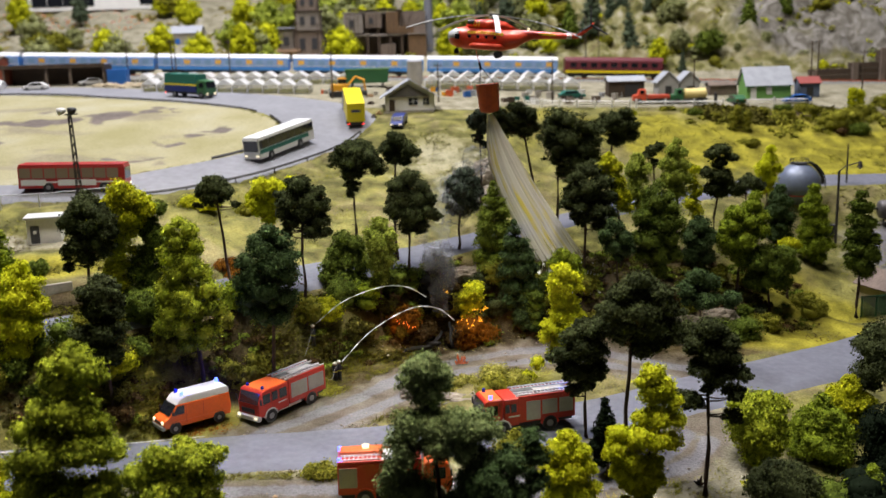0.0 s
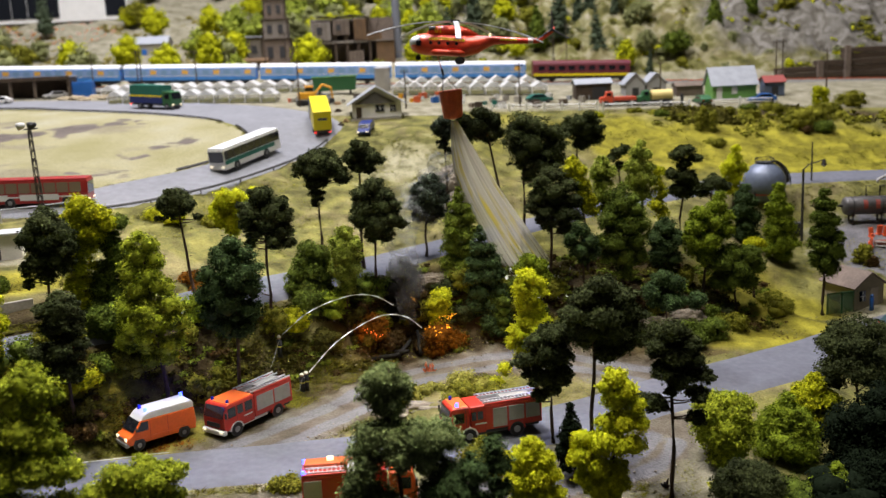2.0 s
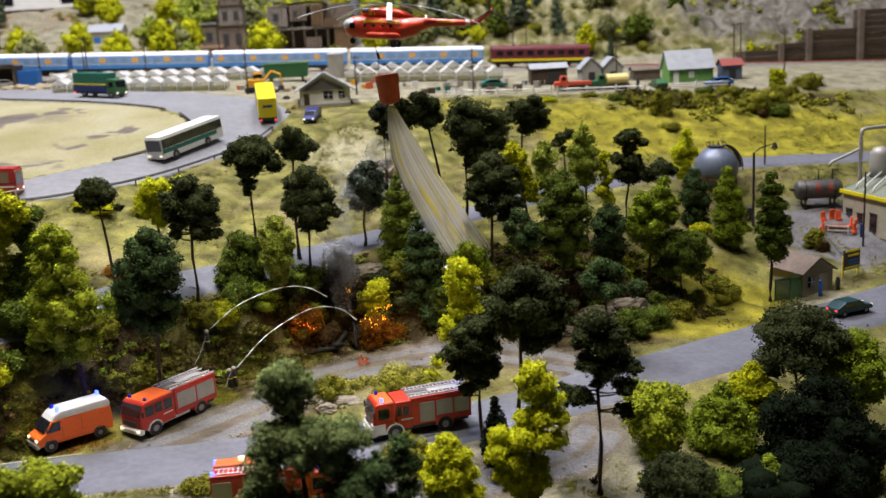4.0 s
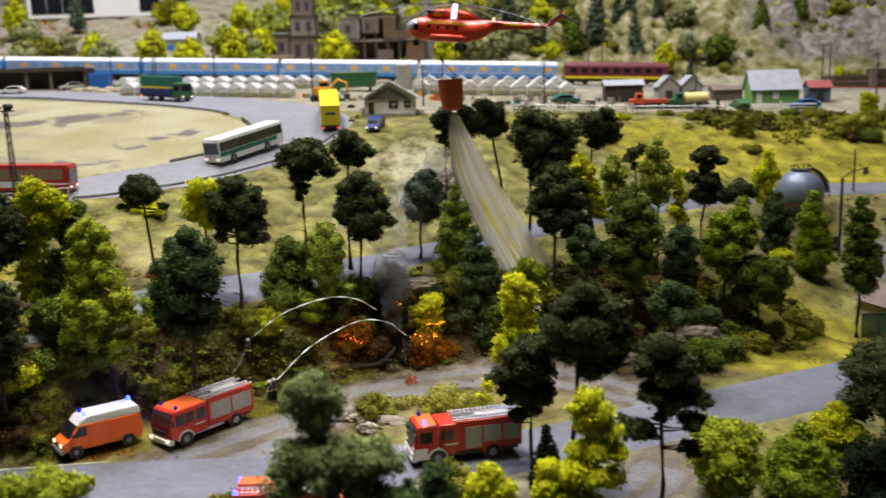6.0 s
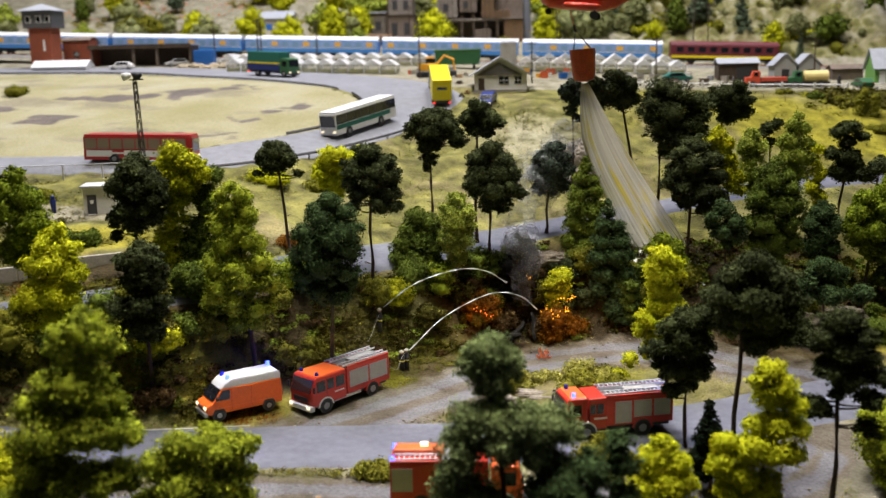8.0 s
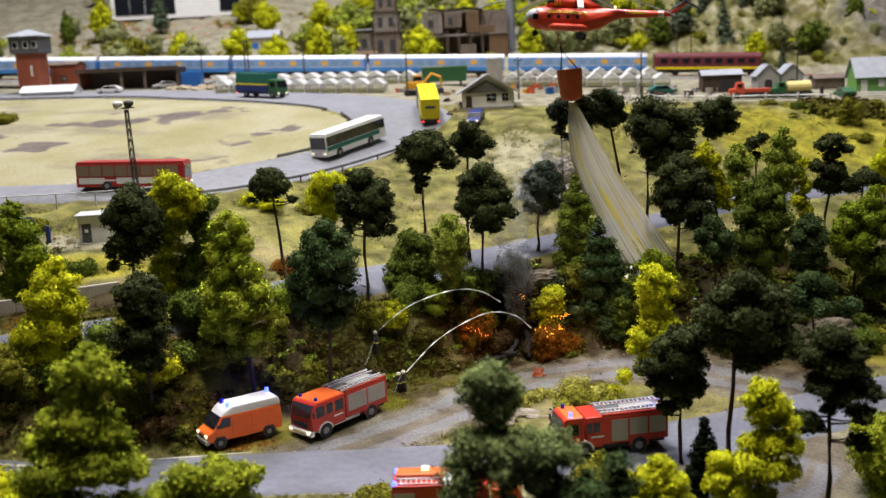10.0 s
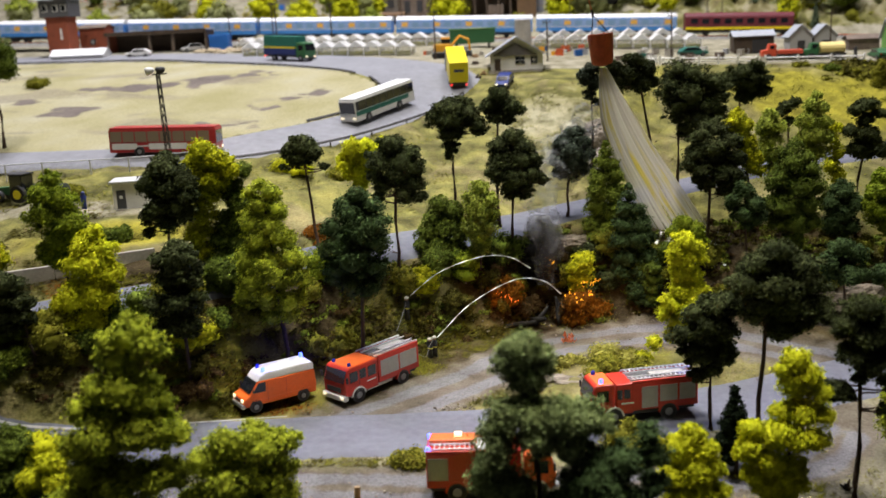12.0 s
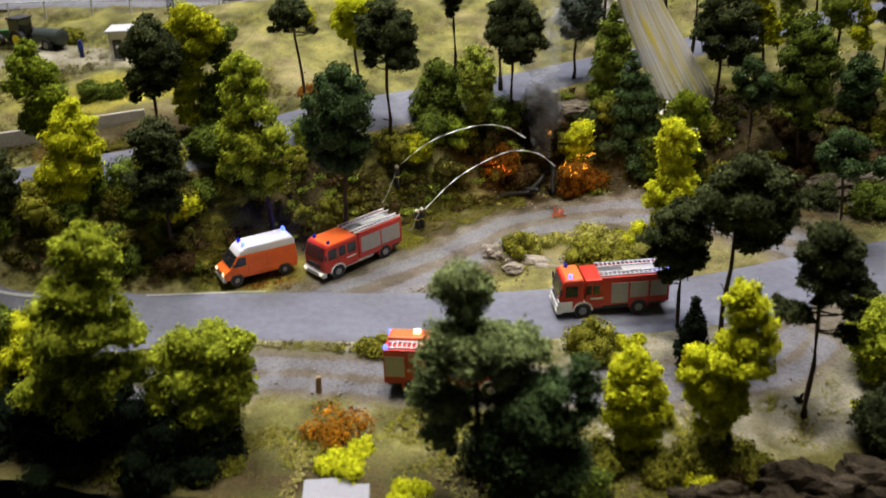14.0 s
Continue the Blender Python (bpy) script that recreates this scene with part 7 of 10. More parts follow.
figurine(0.6640, 1.2480, 60, NAVY, "tiny plastic figurine in navy by the pole", 0.021)
figurine(-0.500, 1.070, 0, NAVY, "tiny plastic figurine in blue walking by the hut", 0.020)

# ---- shrubs, grass, stones ----
def shrub(colour, x, y, radius, height, label, seed, category="shrub", group="shrubs", flake=0.0019, lift=0.0, thick=2600):
    rng = np.random.default_rng(seed)
    clumps = []
    n = int(rng.integers(6, 11))
    for i in range(n):
        a = rng.uniform(0, 6.28)
        q = radius * 0.7 * math.sqrt(rng.uniform(0, 1))
        r = radius * rng.uniform(0.30, 0.52)
        top = height * (1 - 0.45 * (q / radius) ** 2) * rng.uniform(0.7, 1.0)
        for z in np.arange(r * 0.35, max(top - r * 0.6, r * 0.4), r * 1.1):
            clumps.append((q * math.cos(a), q * math.sin(a), float(z), r, r * 0.8))
        clumps.append((q * math.cos(a), q * math.sin(a), max(r * 0.35, top - r * 0.7), r * 0.9, r * 0.7))
    t = thing(category, pose(x, y, lz(x, y) - 0.002 + lift), label, category, group)
    me = crown_mesh(clumps, rng, flake, 7.0, core=0.74 if thick > 1000 else 0.3, coarse=True, limit=thick)
    me.name = "foliage"
    me.materials.append(LEAF[colour])
    new("foliage", me).parent = t
    for c in clumps[:3]:
        part("stem", tube(bmesh.new(), [(c[0] * 0.2, c[1] * 0.2, -0.001), (c[0] * 0.6, c[1] * 0.6, c[2] * 0.5), (c[0], c[1], c[2])], [0.0007, 0.0005, 0.0003], 5), BARK, t)
    return t


BUSH_TONE = {"autumn": "orange autumn", "meadow": "pale yellow-green", "thicket": "dark brownish olive", "bottle": "dark bluish green", "olive": "olive yellow-green", "lime": "lime green", "yellow": "bright yellow-green", "deep": "deep green", "conifer": "conifer green", "green": "mid-green", "dark": "dark green", "brown": "dry brown", "rust": "rust-orange autumn", "char": "blackened charred", "straw": "straw-coloured", "fresh": "fresh green", "grey": "grey-green", "fir": "shade-blackened green"}
# fir shrubs fill the shaded front corners; their near-black colour carries that shade
for i, (c, x, y, r, h) in enumerate([
    ("rust", -0.046, 1.046, 0.026, 0.028), ("rust", 0.030, 1.048, 0.027, 0.036), ("brown", -0.022, 1.050, 0.020, 0.020), ("rust", 0.050, 1.054, 0.018, 0.018), ("brown", 0.010, 1.052, 0.016, 0.016),
    ("lime", 0.034, 1.078, 0.021, 0.050), ("char", -0.010, 1.080, 0.032, 0.050), ("brown", -0.068, 1.052, 0.020, 0.022),
    ("meadow", -0.002, 0.920, 0.020, 0.016), ("meadow", 0.050, 0.930, 0.028, 0.022), ("meadow", 0.020, 0.935, 0.014, 0.010),
    ("olive", 0.596, 1.240, 0.014, 0.030), ("brown", 0.606, 1.226, 0.011, 0.014), ("lime", 0.075, 0.945, 0.016, 0.012), ("olive", 0.058, 0.760, 0.022, 0.028), ("olive", 0.046, 0.896, 0.022, 0.026), ("olive", 0.070, 0.904, 0.020, 0.020), ("olive", -0.012, 0.902, 0.020, 0.026), ("lime", 0.082, 0.775, 0.014, 0.010),
    ("autumn", -0.117, 0.656, 0.021, 0.013), ("autumn", -0.104, 0.652, 0.018, 0.012), ("autumn", -0.118, 0.640, 0.016, 0.011), ("yellow", -0.094, 0.622, 0.018, 0.013), ("yellow", -0.092, 0.636, 0.012, 0.010), ("yellow", -0.106, 0.620, 0.013, 0.009), ("yellow", -0.048, 0.597, 0.018, 0.009),
    ("olive", -0.100, 0.742, 0.018, 0.010), ("lime", 0.245, 0.73, 0.012, 0.010), ("olive", 0.11, 0.70, 0.016, 0.014),
    ("olive", 0.135, 0.668, 0.022, 0.018), ("brown", 0.165, 0.645, 0.020, 0.014), ("olive", 0.50, 1.615, 0.020, 0.050),
    ("olive", 0.672, 1.645, 0.036, 0.042), ("deep", 0.700, 1.625, 0.024, 0.020), ("olive", 0.434, 1.118, 0.026, 0.026),
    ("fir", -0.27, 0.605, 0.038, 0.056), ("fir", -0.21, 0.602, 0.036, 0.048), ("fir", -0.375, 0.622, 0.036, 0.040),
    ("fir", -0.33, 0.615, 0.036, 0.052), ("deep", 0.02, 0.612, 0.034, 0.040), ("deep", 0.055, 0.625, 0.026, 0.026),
    ("olive", 0.105, 0.648, 0.020, 0.016), ("deep", 0.36, 0.715, 0.045, 0.040), ("deep", 0.42, 0.76, 0.045, 0.050),
    ("olive", 0.60, 1.675, 0.016, 0.014), ("deep", 0.44, 1.672, 0.018, 0.010), ("deep", 0.52, 1.678, 0.020, 0.010),
    ("olive", 0.74, 1.70, 0.022, 0.020), ("lime", 0.735, 1.72, 0.018, 0.045), ("olive", -0.53, 1.12, 0.022, 0.016), ("lime", -0.425, 1.12, 0.020, 0.018),
    ("lime", -0.30, 1.20, 0.030, 0.014), ("olive", -0.24, 1.21, 0.024, 0.012), ("rust", -0.245, 1.045, 0.020, 0.014), ("rust", -0.225, 1.03, 0.014, 0.012),
    ("olive", -0.83, 1.62, 0.026, 0.016), ("deep", -0.45, 0.985, 0.018, 0.020), ("deep", -0.425, 0.995, 0.016, 0.018),
    ("olive", -0.195, 0.905, 0.026, 0.040), ("green", -0.215, 0.965, 0.024, 0.030), ("olive", -0.150, 1.000, 0.022, 0.030), ("lime", -0.128, 1.012, 0.020, 0.026),
    ("deep", -0.105, 1.035, 0.028, 0.040), ("green", -0.085, 1.045, 0.024, 0.036), ("deep", -0.060, 1.068, 0.026, 0.030), ("deep", -0.035, 1.085, 0.026, 0.030),
    ("deep", -0.285, 0.900, 0.026, 0.034), ("olive", -0.320, 0.870, 0.026, 0.030), ("deep", -0.355, 0.835, 0.030, 0.034), ("olive", -0.400, 0.800, 0.028, 0.030), ("deep", -0.440, 0.785, 0.030, 0.040), ("lime", -0.300, 0.845, 0.022, 0.022), ("olive", -0.265, 0.880, 0.022, 0.026),
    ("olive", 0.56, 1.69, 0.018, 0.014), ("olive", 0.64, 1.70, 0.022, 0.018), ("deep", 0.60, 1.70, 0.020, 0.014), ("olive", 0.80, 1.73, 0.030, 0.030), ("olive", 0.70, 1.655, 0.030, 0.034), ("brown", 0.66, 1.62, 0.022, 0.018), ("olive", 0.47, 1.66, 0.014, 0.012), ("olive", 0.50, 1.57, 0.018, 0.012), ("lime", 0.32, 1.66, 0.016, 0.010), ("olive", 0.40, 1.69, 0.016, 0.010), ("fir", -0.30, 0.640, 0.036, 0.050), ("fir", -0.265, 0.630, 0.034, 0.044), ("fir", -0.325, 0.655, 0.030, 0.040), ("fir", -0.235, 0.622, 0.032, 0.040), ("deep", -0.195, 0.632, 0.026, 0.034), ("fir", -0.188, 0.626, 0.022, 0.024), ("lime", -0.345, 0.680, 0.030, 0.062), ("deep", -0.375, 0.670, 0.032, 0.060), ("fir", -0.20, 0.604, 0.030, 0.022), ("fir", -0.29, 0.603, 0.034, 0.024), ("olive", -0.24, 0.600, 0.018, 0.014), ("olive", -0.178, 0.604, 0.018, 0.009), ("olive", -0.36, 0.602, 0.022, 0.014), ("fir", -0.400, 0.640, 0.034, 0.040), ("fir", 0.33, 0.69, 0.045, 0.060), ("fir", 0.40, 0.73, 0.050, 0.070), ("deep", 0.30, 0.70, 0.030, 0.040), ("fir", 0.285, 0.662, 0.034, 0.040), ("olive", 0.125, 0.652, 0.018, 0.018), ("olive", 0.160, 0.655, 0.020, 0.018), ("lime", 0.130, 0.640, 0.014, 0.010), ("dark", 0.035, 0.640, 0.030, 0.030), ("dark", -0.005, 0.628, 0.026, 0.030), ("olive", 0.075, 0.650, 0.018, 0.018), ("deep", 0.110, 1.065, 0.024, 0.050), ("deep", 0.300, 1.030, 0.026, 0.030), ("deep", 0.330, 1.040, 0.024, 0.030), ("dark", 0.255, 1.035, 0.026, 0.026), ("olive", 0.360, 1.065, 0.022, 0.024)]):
    shrub(c, x, y, r, h, f"{BUSH_TONE[c]} model shrub on the ground", 300 + i, thick=700 if c == "autumn" else 2600)

rng = np.random.default_rng(5)
made = 0
while made < 85:
    x = float(rng.uniform(-0.52, 0.42))
    foot = float(np.interp(x, COLUMNS, FOLDS[3][0]))
    head = float(np.interp(x, COLUMNS, FOLDS[4][0]))
    y = float(rng.uniform(foot + 0.012, min(head, foot + 0.10) - 0.006))
    if -0.22 < x < -0.06 and y < 1.0 and rng.random() < 0.9 or math.hypot(x + 0.156, y - 0.8765) < 0.075 or math.hypot(x + 0.234, y - 0.838) < 0.055:
        continue
    c = str(rng.choice(["thicket", "thicket", "deep", "thicket", "olive", "conifer", "brown", "deep"])) if x < 0 else str(rng.choice(["deep", "brown", "dark", "olive"]))
    r = float(rng.uniform(0.008, 0.021))
    if ((x + 0.085) / 0.060) ** 2 + ((y - 0.975) / 0.036) ** 2 < 1:
        continue
    shrub(c, x, y, r, r * float(rng.uniform(0.7, 1.5)), f"{BUSH_TONE[c]} undergrowth shrub on the wooded bank", 400 + made, group="undergrowth on the bank")
    made += 1


def grass_tufts(name, count, boxes, material, tall, label, seed):
    """Many three-bladed tufts, off the roads."""
    rng = np.random.default_rng(seed)
    pts = []
    for x0, x1, y0, y1, share in boxes:
        n = int(count * share)
        pts.append(np.stack([rng.uniform(x0, x1, n), rng.uniform(y0, y1, n)], 1))
    p = np.vstack(pts)
    away = 1 - np.maximum.reduce([near_line(p[:, 0], p[:, 1], ROAD_A, 0.042) > 0, near_line(p[:, 0], p[:, 1], ROAD_MID, 0.034) > 0, near_line(p[:, 0], p[:, 1], TRAIL, 0.036) > 0, near_line(p[:, 0], p[:, 1], LOOP, 0.027) > 0, inside(p[:, 0], p[:, 1], RING_OUT)]).astype(float)
    patchy = np.array([noise.noise((a * 16, b * 16, seed)) for a, b in p]) > -0.12
    p = p[(away > 0.5) & patchy]
    z = land(p[:, 0], p[:, 1])
    n = len(p)
    base = np.stack([p[:, 0], p[:, 1], z - 0.0005], 1)
    verts, faces = [], []
    for k in range(3):
        a = rng.uniform(0, 6.28, n)
        d = np.stack([np.cos(a), np.sin(a), np.zeros(n)], 1)
        s = np.stack([-np.sin(a), np.cos(a), np.zeros(n)], 1)
        h = tall * rng.uniform(0.5, 1.3, n)[:, None]
        w = 0.00055
        verts.append(np.stack([base + s * w, base - s * w, base + d * h * 1.5 + np.array([0, 0, 0.55]) * h], 1).reshape(-1, 3))
        faces.append(np.arange(3 * n).reshape(n, 3) + 3 * n * k)
    ob = raw(name, np.vstack(verts), np.vstack(faces).tolist(), material)
    return tagged(ob, label, "grass", kind="stuff")


grass_tufts("grass", 42000, [(-0.75, 0.10, 1.02, 1.56, 0.42), (0.10, 0.9, 1.1, 1.72, 0.28), (-0.05, 0.45, 0.88, 1.15, 0.12), (-0.5, 0.5, 0.585, 0.80, 0.18)], GRASS_BLADES, 0.0026, "yellow-green static grass fibres on the slopes", 21)
grass_tufts("leaf_litter", 5000, [(-0.55, 0.0, 0.70, 1.10, 0.7), (0.0, 0.45, 0.95, 1.16, 0.3)], LEAF["brown"], 0.0030, "brown leaf litter and dry stalks on the wooded bank", 22)
grass_tufts("grass", 16000, [(-0.55, -0.02, 0.72, 1.06, 1.0)], LEAF["thicket"], 0.0040, "brownish olive grass fibres under the trees", 23)
grass_tufts("grass", 20000, [(-0.42, -0.10, 0.80, 0.95, 0.7), (-0.20, -0.02, 0.92, 1.03, 0.3)], LEAF["bankgrass"], 0.0034, "mossy yellow-green fibres on the bank behind the vehicles", 27)
grass_tufts("leaf_litter", 5000, [(-0.45, -0.16, 0.78, 0.93, 1.0)], LEAF["rust"], 0.0026, "rust-brown leaf litter on the bank", 28)
grass_tufts("grass", 9000, [(-0.05, 0.12, 0.88, 0.96, 1.0)], LEAF["meadow"], 0.0042, "pale yellow-green meadow fibres between the track and the road", 29)
grass_tufts("grass", 15000, [(-0.46, 0.36, 0.585, 0.74, 1.0)], LEAF["olive"], 0.0032, "olive grass fibres along the front edge", 24)
grass_tufts("grass", 7000, [(-0.46, 0.36, 0.585, 0.72, 1.0)], LEAF["straw"], 0.0030, "dry straw fibres along the front edge", 25)
grass_tufts("grass", 16000, [(-0.7, 0.1, 1.03, 1.5, 0.5), (0.1, 0.85, 1.2, 1.7, 0.5)], LEAF["olive"], 0.0036, "olive grass fibres on the slopes", 26)


def moss_cover(name, colour, count, seed, label):
    """Many low uneven cushions over the wooded bank, off the roads."""
    rng = np.random.default_rng(seed)
    clumps = []
    for _ in range(count):
        x = float(rng.uniform(-0.55, 0.44))
        foot = float(np.interp(x, COLUMNS, FOLDS[3][0]))
        y = foot + float(rng.uniform(-0.012, 0.105))
        if near_line([x], [y], TRAIL, 0.040)[0] > 0 or near_line([x], [y], ROAD_MID, 0.036)[0] > 0 or near_line([x], [y], ROAD_A, 0.046)[0] > 0 or noise.noise((x * 22, y * 22, seed)) < -0.15:
            continue
        r = float(rng.uniform(0.003, 0.008))
        clumps.append((x, y, lz(x, y), r, r * float(rng.uniform(0.2, 0.5))))
    me = crown_mesh(clumps, rng, 0.0026, 6.0, core=0.5, limit=14000)
    me.materials.append(LEAF[colour])
    tagged(new(name, me), label, "moss", kind="stuff")


moss_cover("moss", "thicket", 1300, 31, "brownish olive moss cushions under the trees on the bank")
moss_cover("moss", "conifer", 500, 32, "dull green moss cushions under the trees on the bank")
moss_cover("moss", "brown", 350, 33, "dry brown scatter cushions under the trees on the bank")


def stone(x, y, sx, sy, sz, seed, material=None, label="pale grey weathered boulder by the track", turn=0, sink=0.3, name="boulder", rough=0.35):
    bm = bmesh.new()
    bmesh.ops.create_icosphere(bm, subdivisions=4, radius=1.0)
    for v in bm.verts:
        d = 1 + rough * noise.fractal(v.co * 1.3 + Vector((seed * 3.1, 0, 0)), 0.75, 2.2, 6)
        v.co = Vector((v.co.x * sx, v.co.y * sy, v.co.z * sz)) * d
    ob = part(name, bm, material or ROCK)
    ob.matrix_world = pose(x, y, lz(x, y) + sz * (1 - 2 * sink) * 0.5, 0, 0, turn)
    return tagged(ob, label, "rock", "rocks")


for i, a in enumerate([(-0.035, 0.905, 0.012, 0.010, 0.008), (0.000, 0.893, 0.026, 0.008, 0.005), (0.018, 0.884, 0.020, 0.008, 0.004), (-0.015, 0.878, 0.009, 0.007, 0.005), (0.03, 0.892, 0.010, 0.007, 0.006)]):
    stone(*a, i + 1.0, turn=-12 + 7 * i)
OUTCROP = paint("brown_outcrop_rock", (0.10, 0.082, 0.06), 0.95, vary=0.5, scale=60, bump=1.0, second=(0.19, 0.16, 0.12), spec=0.15)
for i, (x, y, sx, sy, sz) in enumerate([(0.055, 1.36, 0.022, 0.016, 0.020), (0.075, 1.32, 0.020, 0.016, 0.016), (0.07, 1.40, 0.018, 0.014, 0.014), (0.27, 1.045, 0.026, 0.014, 0.012), (0.31, 1.055, 0.022, 0.012, 0.012), (0.235, 1.03, 0.016, 0.010, 0.008), (0.02, 1.105, 0.03, 0.012, 0.010), (0.055, 1.115, 0.02, 0.010, 0.008)]):
    stone(x, y, sx, sy, sz, 20.0 + i, material=ROCK if y > 1.2 else OUTCROP, label="grey-brown rock outcrop on the slope")
DARK_ROCK = paint("dark_brown_rock", (0.03, 0.023, 0.015), 0.95, vary=0.6, scale=90, bump=1.0, second=(0.085, 0.066, 0.042), spec=0.15)
for i, (x, y, sx, sy, sz) in enumerate([(0.19, 0.638, 0.036, 0.016, 0.020), (0.245, 0.650, 0.038, 0.018, 0.022), (0.30, 0.664, 0.036, 0.020, 0.024), (0.14, 0.622, 0.026, 0.012, 0.012), (0.215, 0.628, 0.022, 0.010, 0.012), (0.27, 0.636, 0.024, 0.010, 0.014)]):
    stone(x, y, sx, sy, sz, 40.0 + i, material=DARK_ROCK, label="dark brown rock face at the edge of the layout", sink=0.3, rough=0.5)


def gravel():
    rng = np.random.default_rng(8)
    verts, faces, base = [], [], 0
    spots = [(-0.078, 0.832, 0.012, 0.004, 34), (-0.07, 0.86, 0.02, 0.02, 10), (0.02, 0.895, 0.03, 0.010, 60), (-0.16, 0.675, 0.05, 0.02, 60), (0.0, 0.75, 0.05, 0.015, 50), (0.17, 0.73, 0.07, 0.03, 90), (-0.03, 1.02, 0.05, 0.012, 60), (-0.19, 0.815, 0.03, 0.012, 10), (0.15, 1.06, 0.05, 0.03, 70), (0.2, 0.69, 0.05, 0.03, 60)]
    for cx, cy, sx, sy, n in spots:
        for k in range(n):
            x, y = cx + rng.normal() * sx, cy + rng.normal() * sy
            r = rng.uniform(0.0005, 0.0015)
            v = ICO_W * (1 + 0.3 * rng.normal(size=(len(ICO_W), 1))) * np.array([r, r * rng.uniform(0.6, 1), r * 0.7]) + np.array([x, y, lz(x, y) + r * 0.3])
            verts.append(v)
            faces.append(ICO_G + base)
            base += len(v)
    tagged(raw("gravel", np.vstack(verts), np.vstack(faces).tolist(), ROCK), "loose pale gravel beside the tracks", "gravel", kind="stuff")


gravel()

# ---- the fire ----
def log(x, y, length, r, turn, tilt, lift=0.0):
    bm = bmesh.new()
    tube(bm, [(-length / 2, 0, 0), (-length / 5, 0.001, 0.0006), (length / 4, -0.0008, 0), (length / 2, 0, 0)], [r, r * 0.95, r * 0.9, r * 0.75], 8)
    ob = part("charred_log", bm, CHARRED, smooth=True)
    ob.matrix_world = pose(x, y, lz(x, y) + r * 0.8 + lift, 0, tilt, turn)
    tagged(ob, "blackened charred log on the ground by the fire", "log", "charred logs")


log(-0.030, 1.027, 0.034, 0.0028, 18, -4)
log(-0.018, 1.034, 0.030, 0.0026, -35, -12, 0.003)
log(-0.010, 1.040, 0.028, 0.0022, 60, -28, 0.006)
log(0.006, 1.046, 0.030, 0.0020, 100, -50, 0.010)
log(0.012, 1.052, 0.026, 0.0018, 140, -35, 0.008)


def flames(x, y, z, radius, count, material, seed, label, size=0.0015):
    """A loose tuft of small glowing flakes."""
    rng = np.random.default_rng(seed)
    verts, faces = [], []
    for i in range(count):
        p = np.array([rng.normal() * radius, rng.normal() * radius * 0.6, abs(rng.normal()) * radius])
        h, w = size * rng.uniform(0.5, 1.3), size * rng.uniform(0.2, 0.5)
        a = rng.uniform(0, 6.28)
        u = np.array([math.cos(a), math.sin(a), 0]) * w
        k = len(verts)
        verts += [p - u, p + u * 0.3 - np.array([0, 0, h * 0.3]), p + u, p + np.array([rng.normal() * w, 0, h])]
        faces += [(k, k + 1, k + 2, k + 3)]
    ob = raw("flame", verts, faces, material)
    ob.location = (x, y, z)
    return tagged(ob, label, "flame", "flames", kind="stuff")


for i, (x, y, z, r, n) in enumerate(((0.022, 1.028, 0.006, 0.0030, 9), (0.034, 1.030, 0.015, 0.0032, 11), (0.044, 1.032, 0.018, 0.0026, 9), (0.028, 1.025, 0.0, 0.0028, 8), (0.040, 1.026, 0.006, 0.0024, 7), (0.002, 1.048, 0.034, 0.0020, 4))):
    flames(x, y, z, r, n, FLAME, 50 + i, "glowing orange-yellow flames among the burning shrubs")
for i, (x, y, z, r, n) in enumerate(((-0.045, 1.020, 0.006, 0.0030, 6), (-0.036, 1.022, 0.002, 0.0026, 5), (-0.052, 1.024, 0.010, 0.0024, 3))):
    flames(x, y, z, r, n, EMBER, 70 + i, "glowing red-orange embers in a rust-brown shrub")
flames(0.0156, 0.9894, lz(0.0156, 0.9894) + 0.0010, 0.0034, 22, paint("orange_litter", (0.70, 0.17, 0.06), 0.7), 90, "pale orange scrap lying in the grass", 0.004)
for x, y, z, e in ((0.050, 1.020, 0.014, 0.016), (-0.050, 1.012, 0.002, 0.010)):
    data = bpy.data.lights.new("fire_glow", "POINT")
    data.energy, data.color, data.shadow_soft_size = e, (1.0, 0.38, 0.06), 0.012
    new("fire_glow", data).location = (x, y, z)


def smoke(x, y, z, rx, rz, material, seed, label):
    bm = bmesh.new()
    bmesh.ops.create_icosphere(bm, subdivisions=4, radius=1.0)
    for v in bm.verts:
        d = 1 + 0.55 * noise.fractal(v.co * 1.4 + Vector((seed * 5.0, 0, 0)), 0.7, 2.1, 3)
        v.co = Vector((v.co.x * rx, v.co.y * rx * 0.7, v.co.z * rz)) * d
    ob = part("smoke", bm, material, smooth=True)
    ob.location = (x, y, z)
    tagged(ob, label, "smoke", "smoke wisps")


rng = np.random.default_rng(14)
for i in range(22):
    u = i / 21
    x, y = -0.002 + float(rng.normal()) * (0.002 + 0.007 * u), 1.052 + float(rng.normal()) * 0.003
    smoke(x, y, 0.016 + 0.062 * u, 0.0045 + 0.0065 * u * float(rng.uniform(0.6, 1.2)), 0.008 + 0.004 * u, SMOKE, i + 1.0, "dark smoke rising from the burning shrubs")
for i, (x, y, z, rx, rz) in enumerate([(0.012, 1.145, 0.115, 0.020, 0.020), (0.020, 1.148, 0.135, 0.018, 0.018), (-0.01, 1.10, 0.095, 0.016, 0.018), (0.030, 1.16, 0.150, 0.018, 0.018), (0.005, 1.16, 0.128, 0.022, 0.022), (0.036, 1.155, 0.122, 0.014, 0.02), (0.044, 1.17, 0.168, 0.016, 0.016)]):
    smoke(x, y, z, rx, rz, PALE_SMOKE, i + 9.0, "thin pale smoke drifting past the trees")

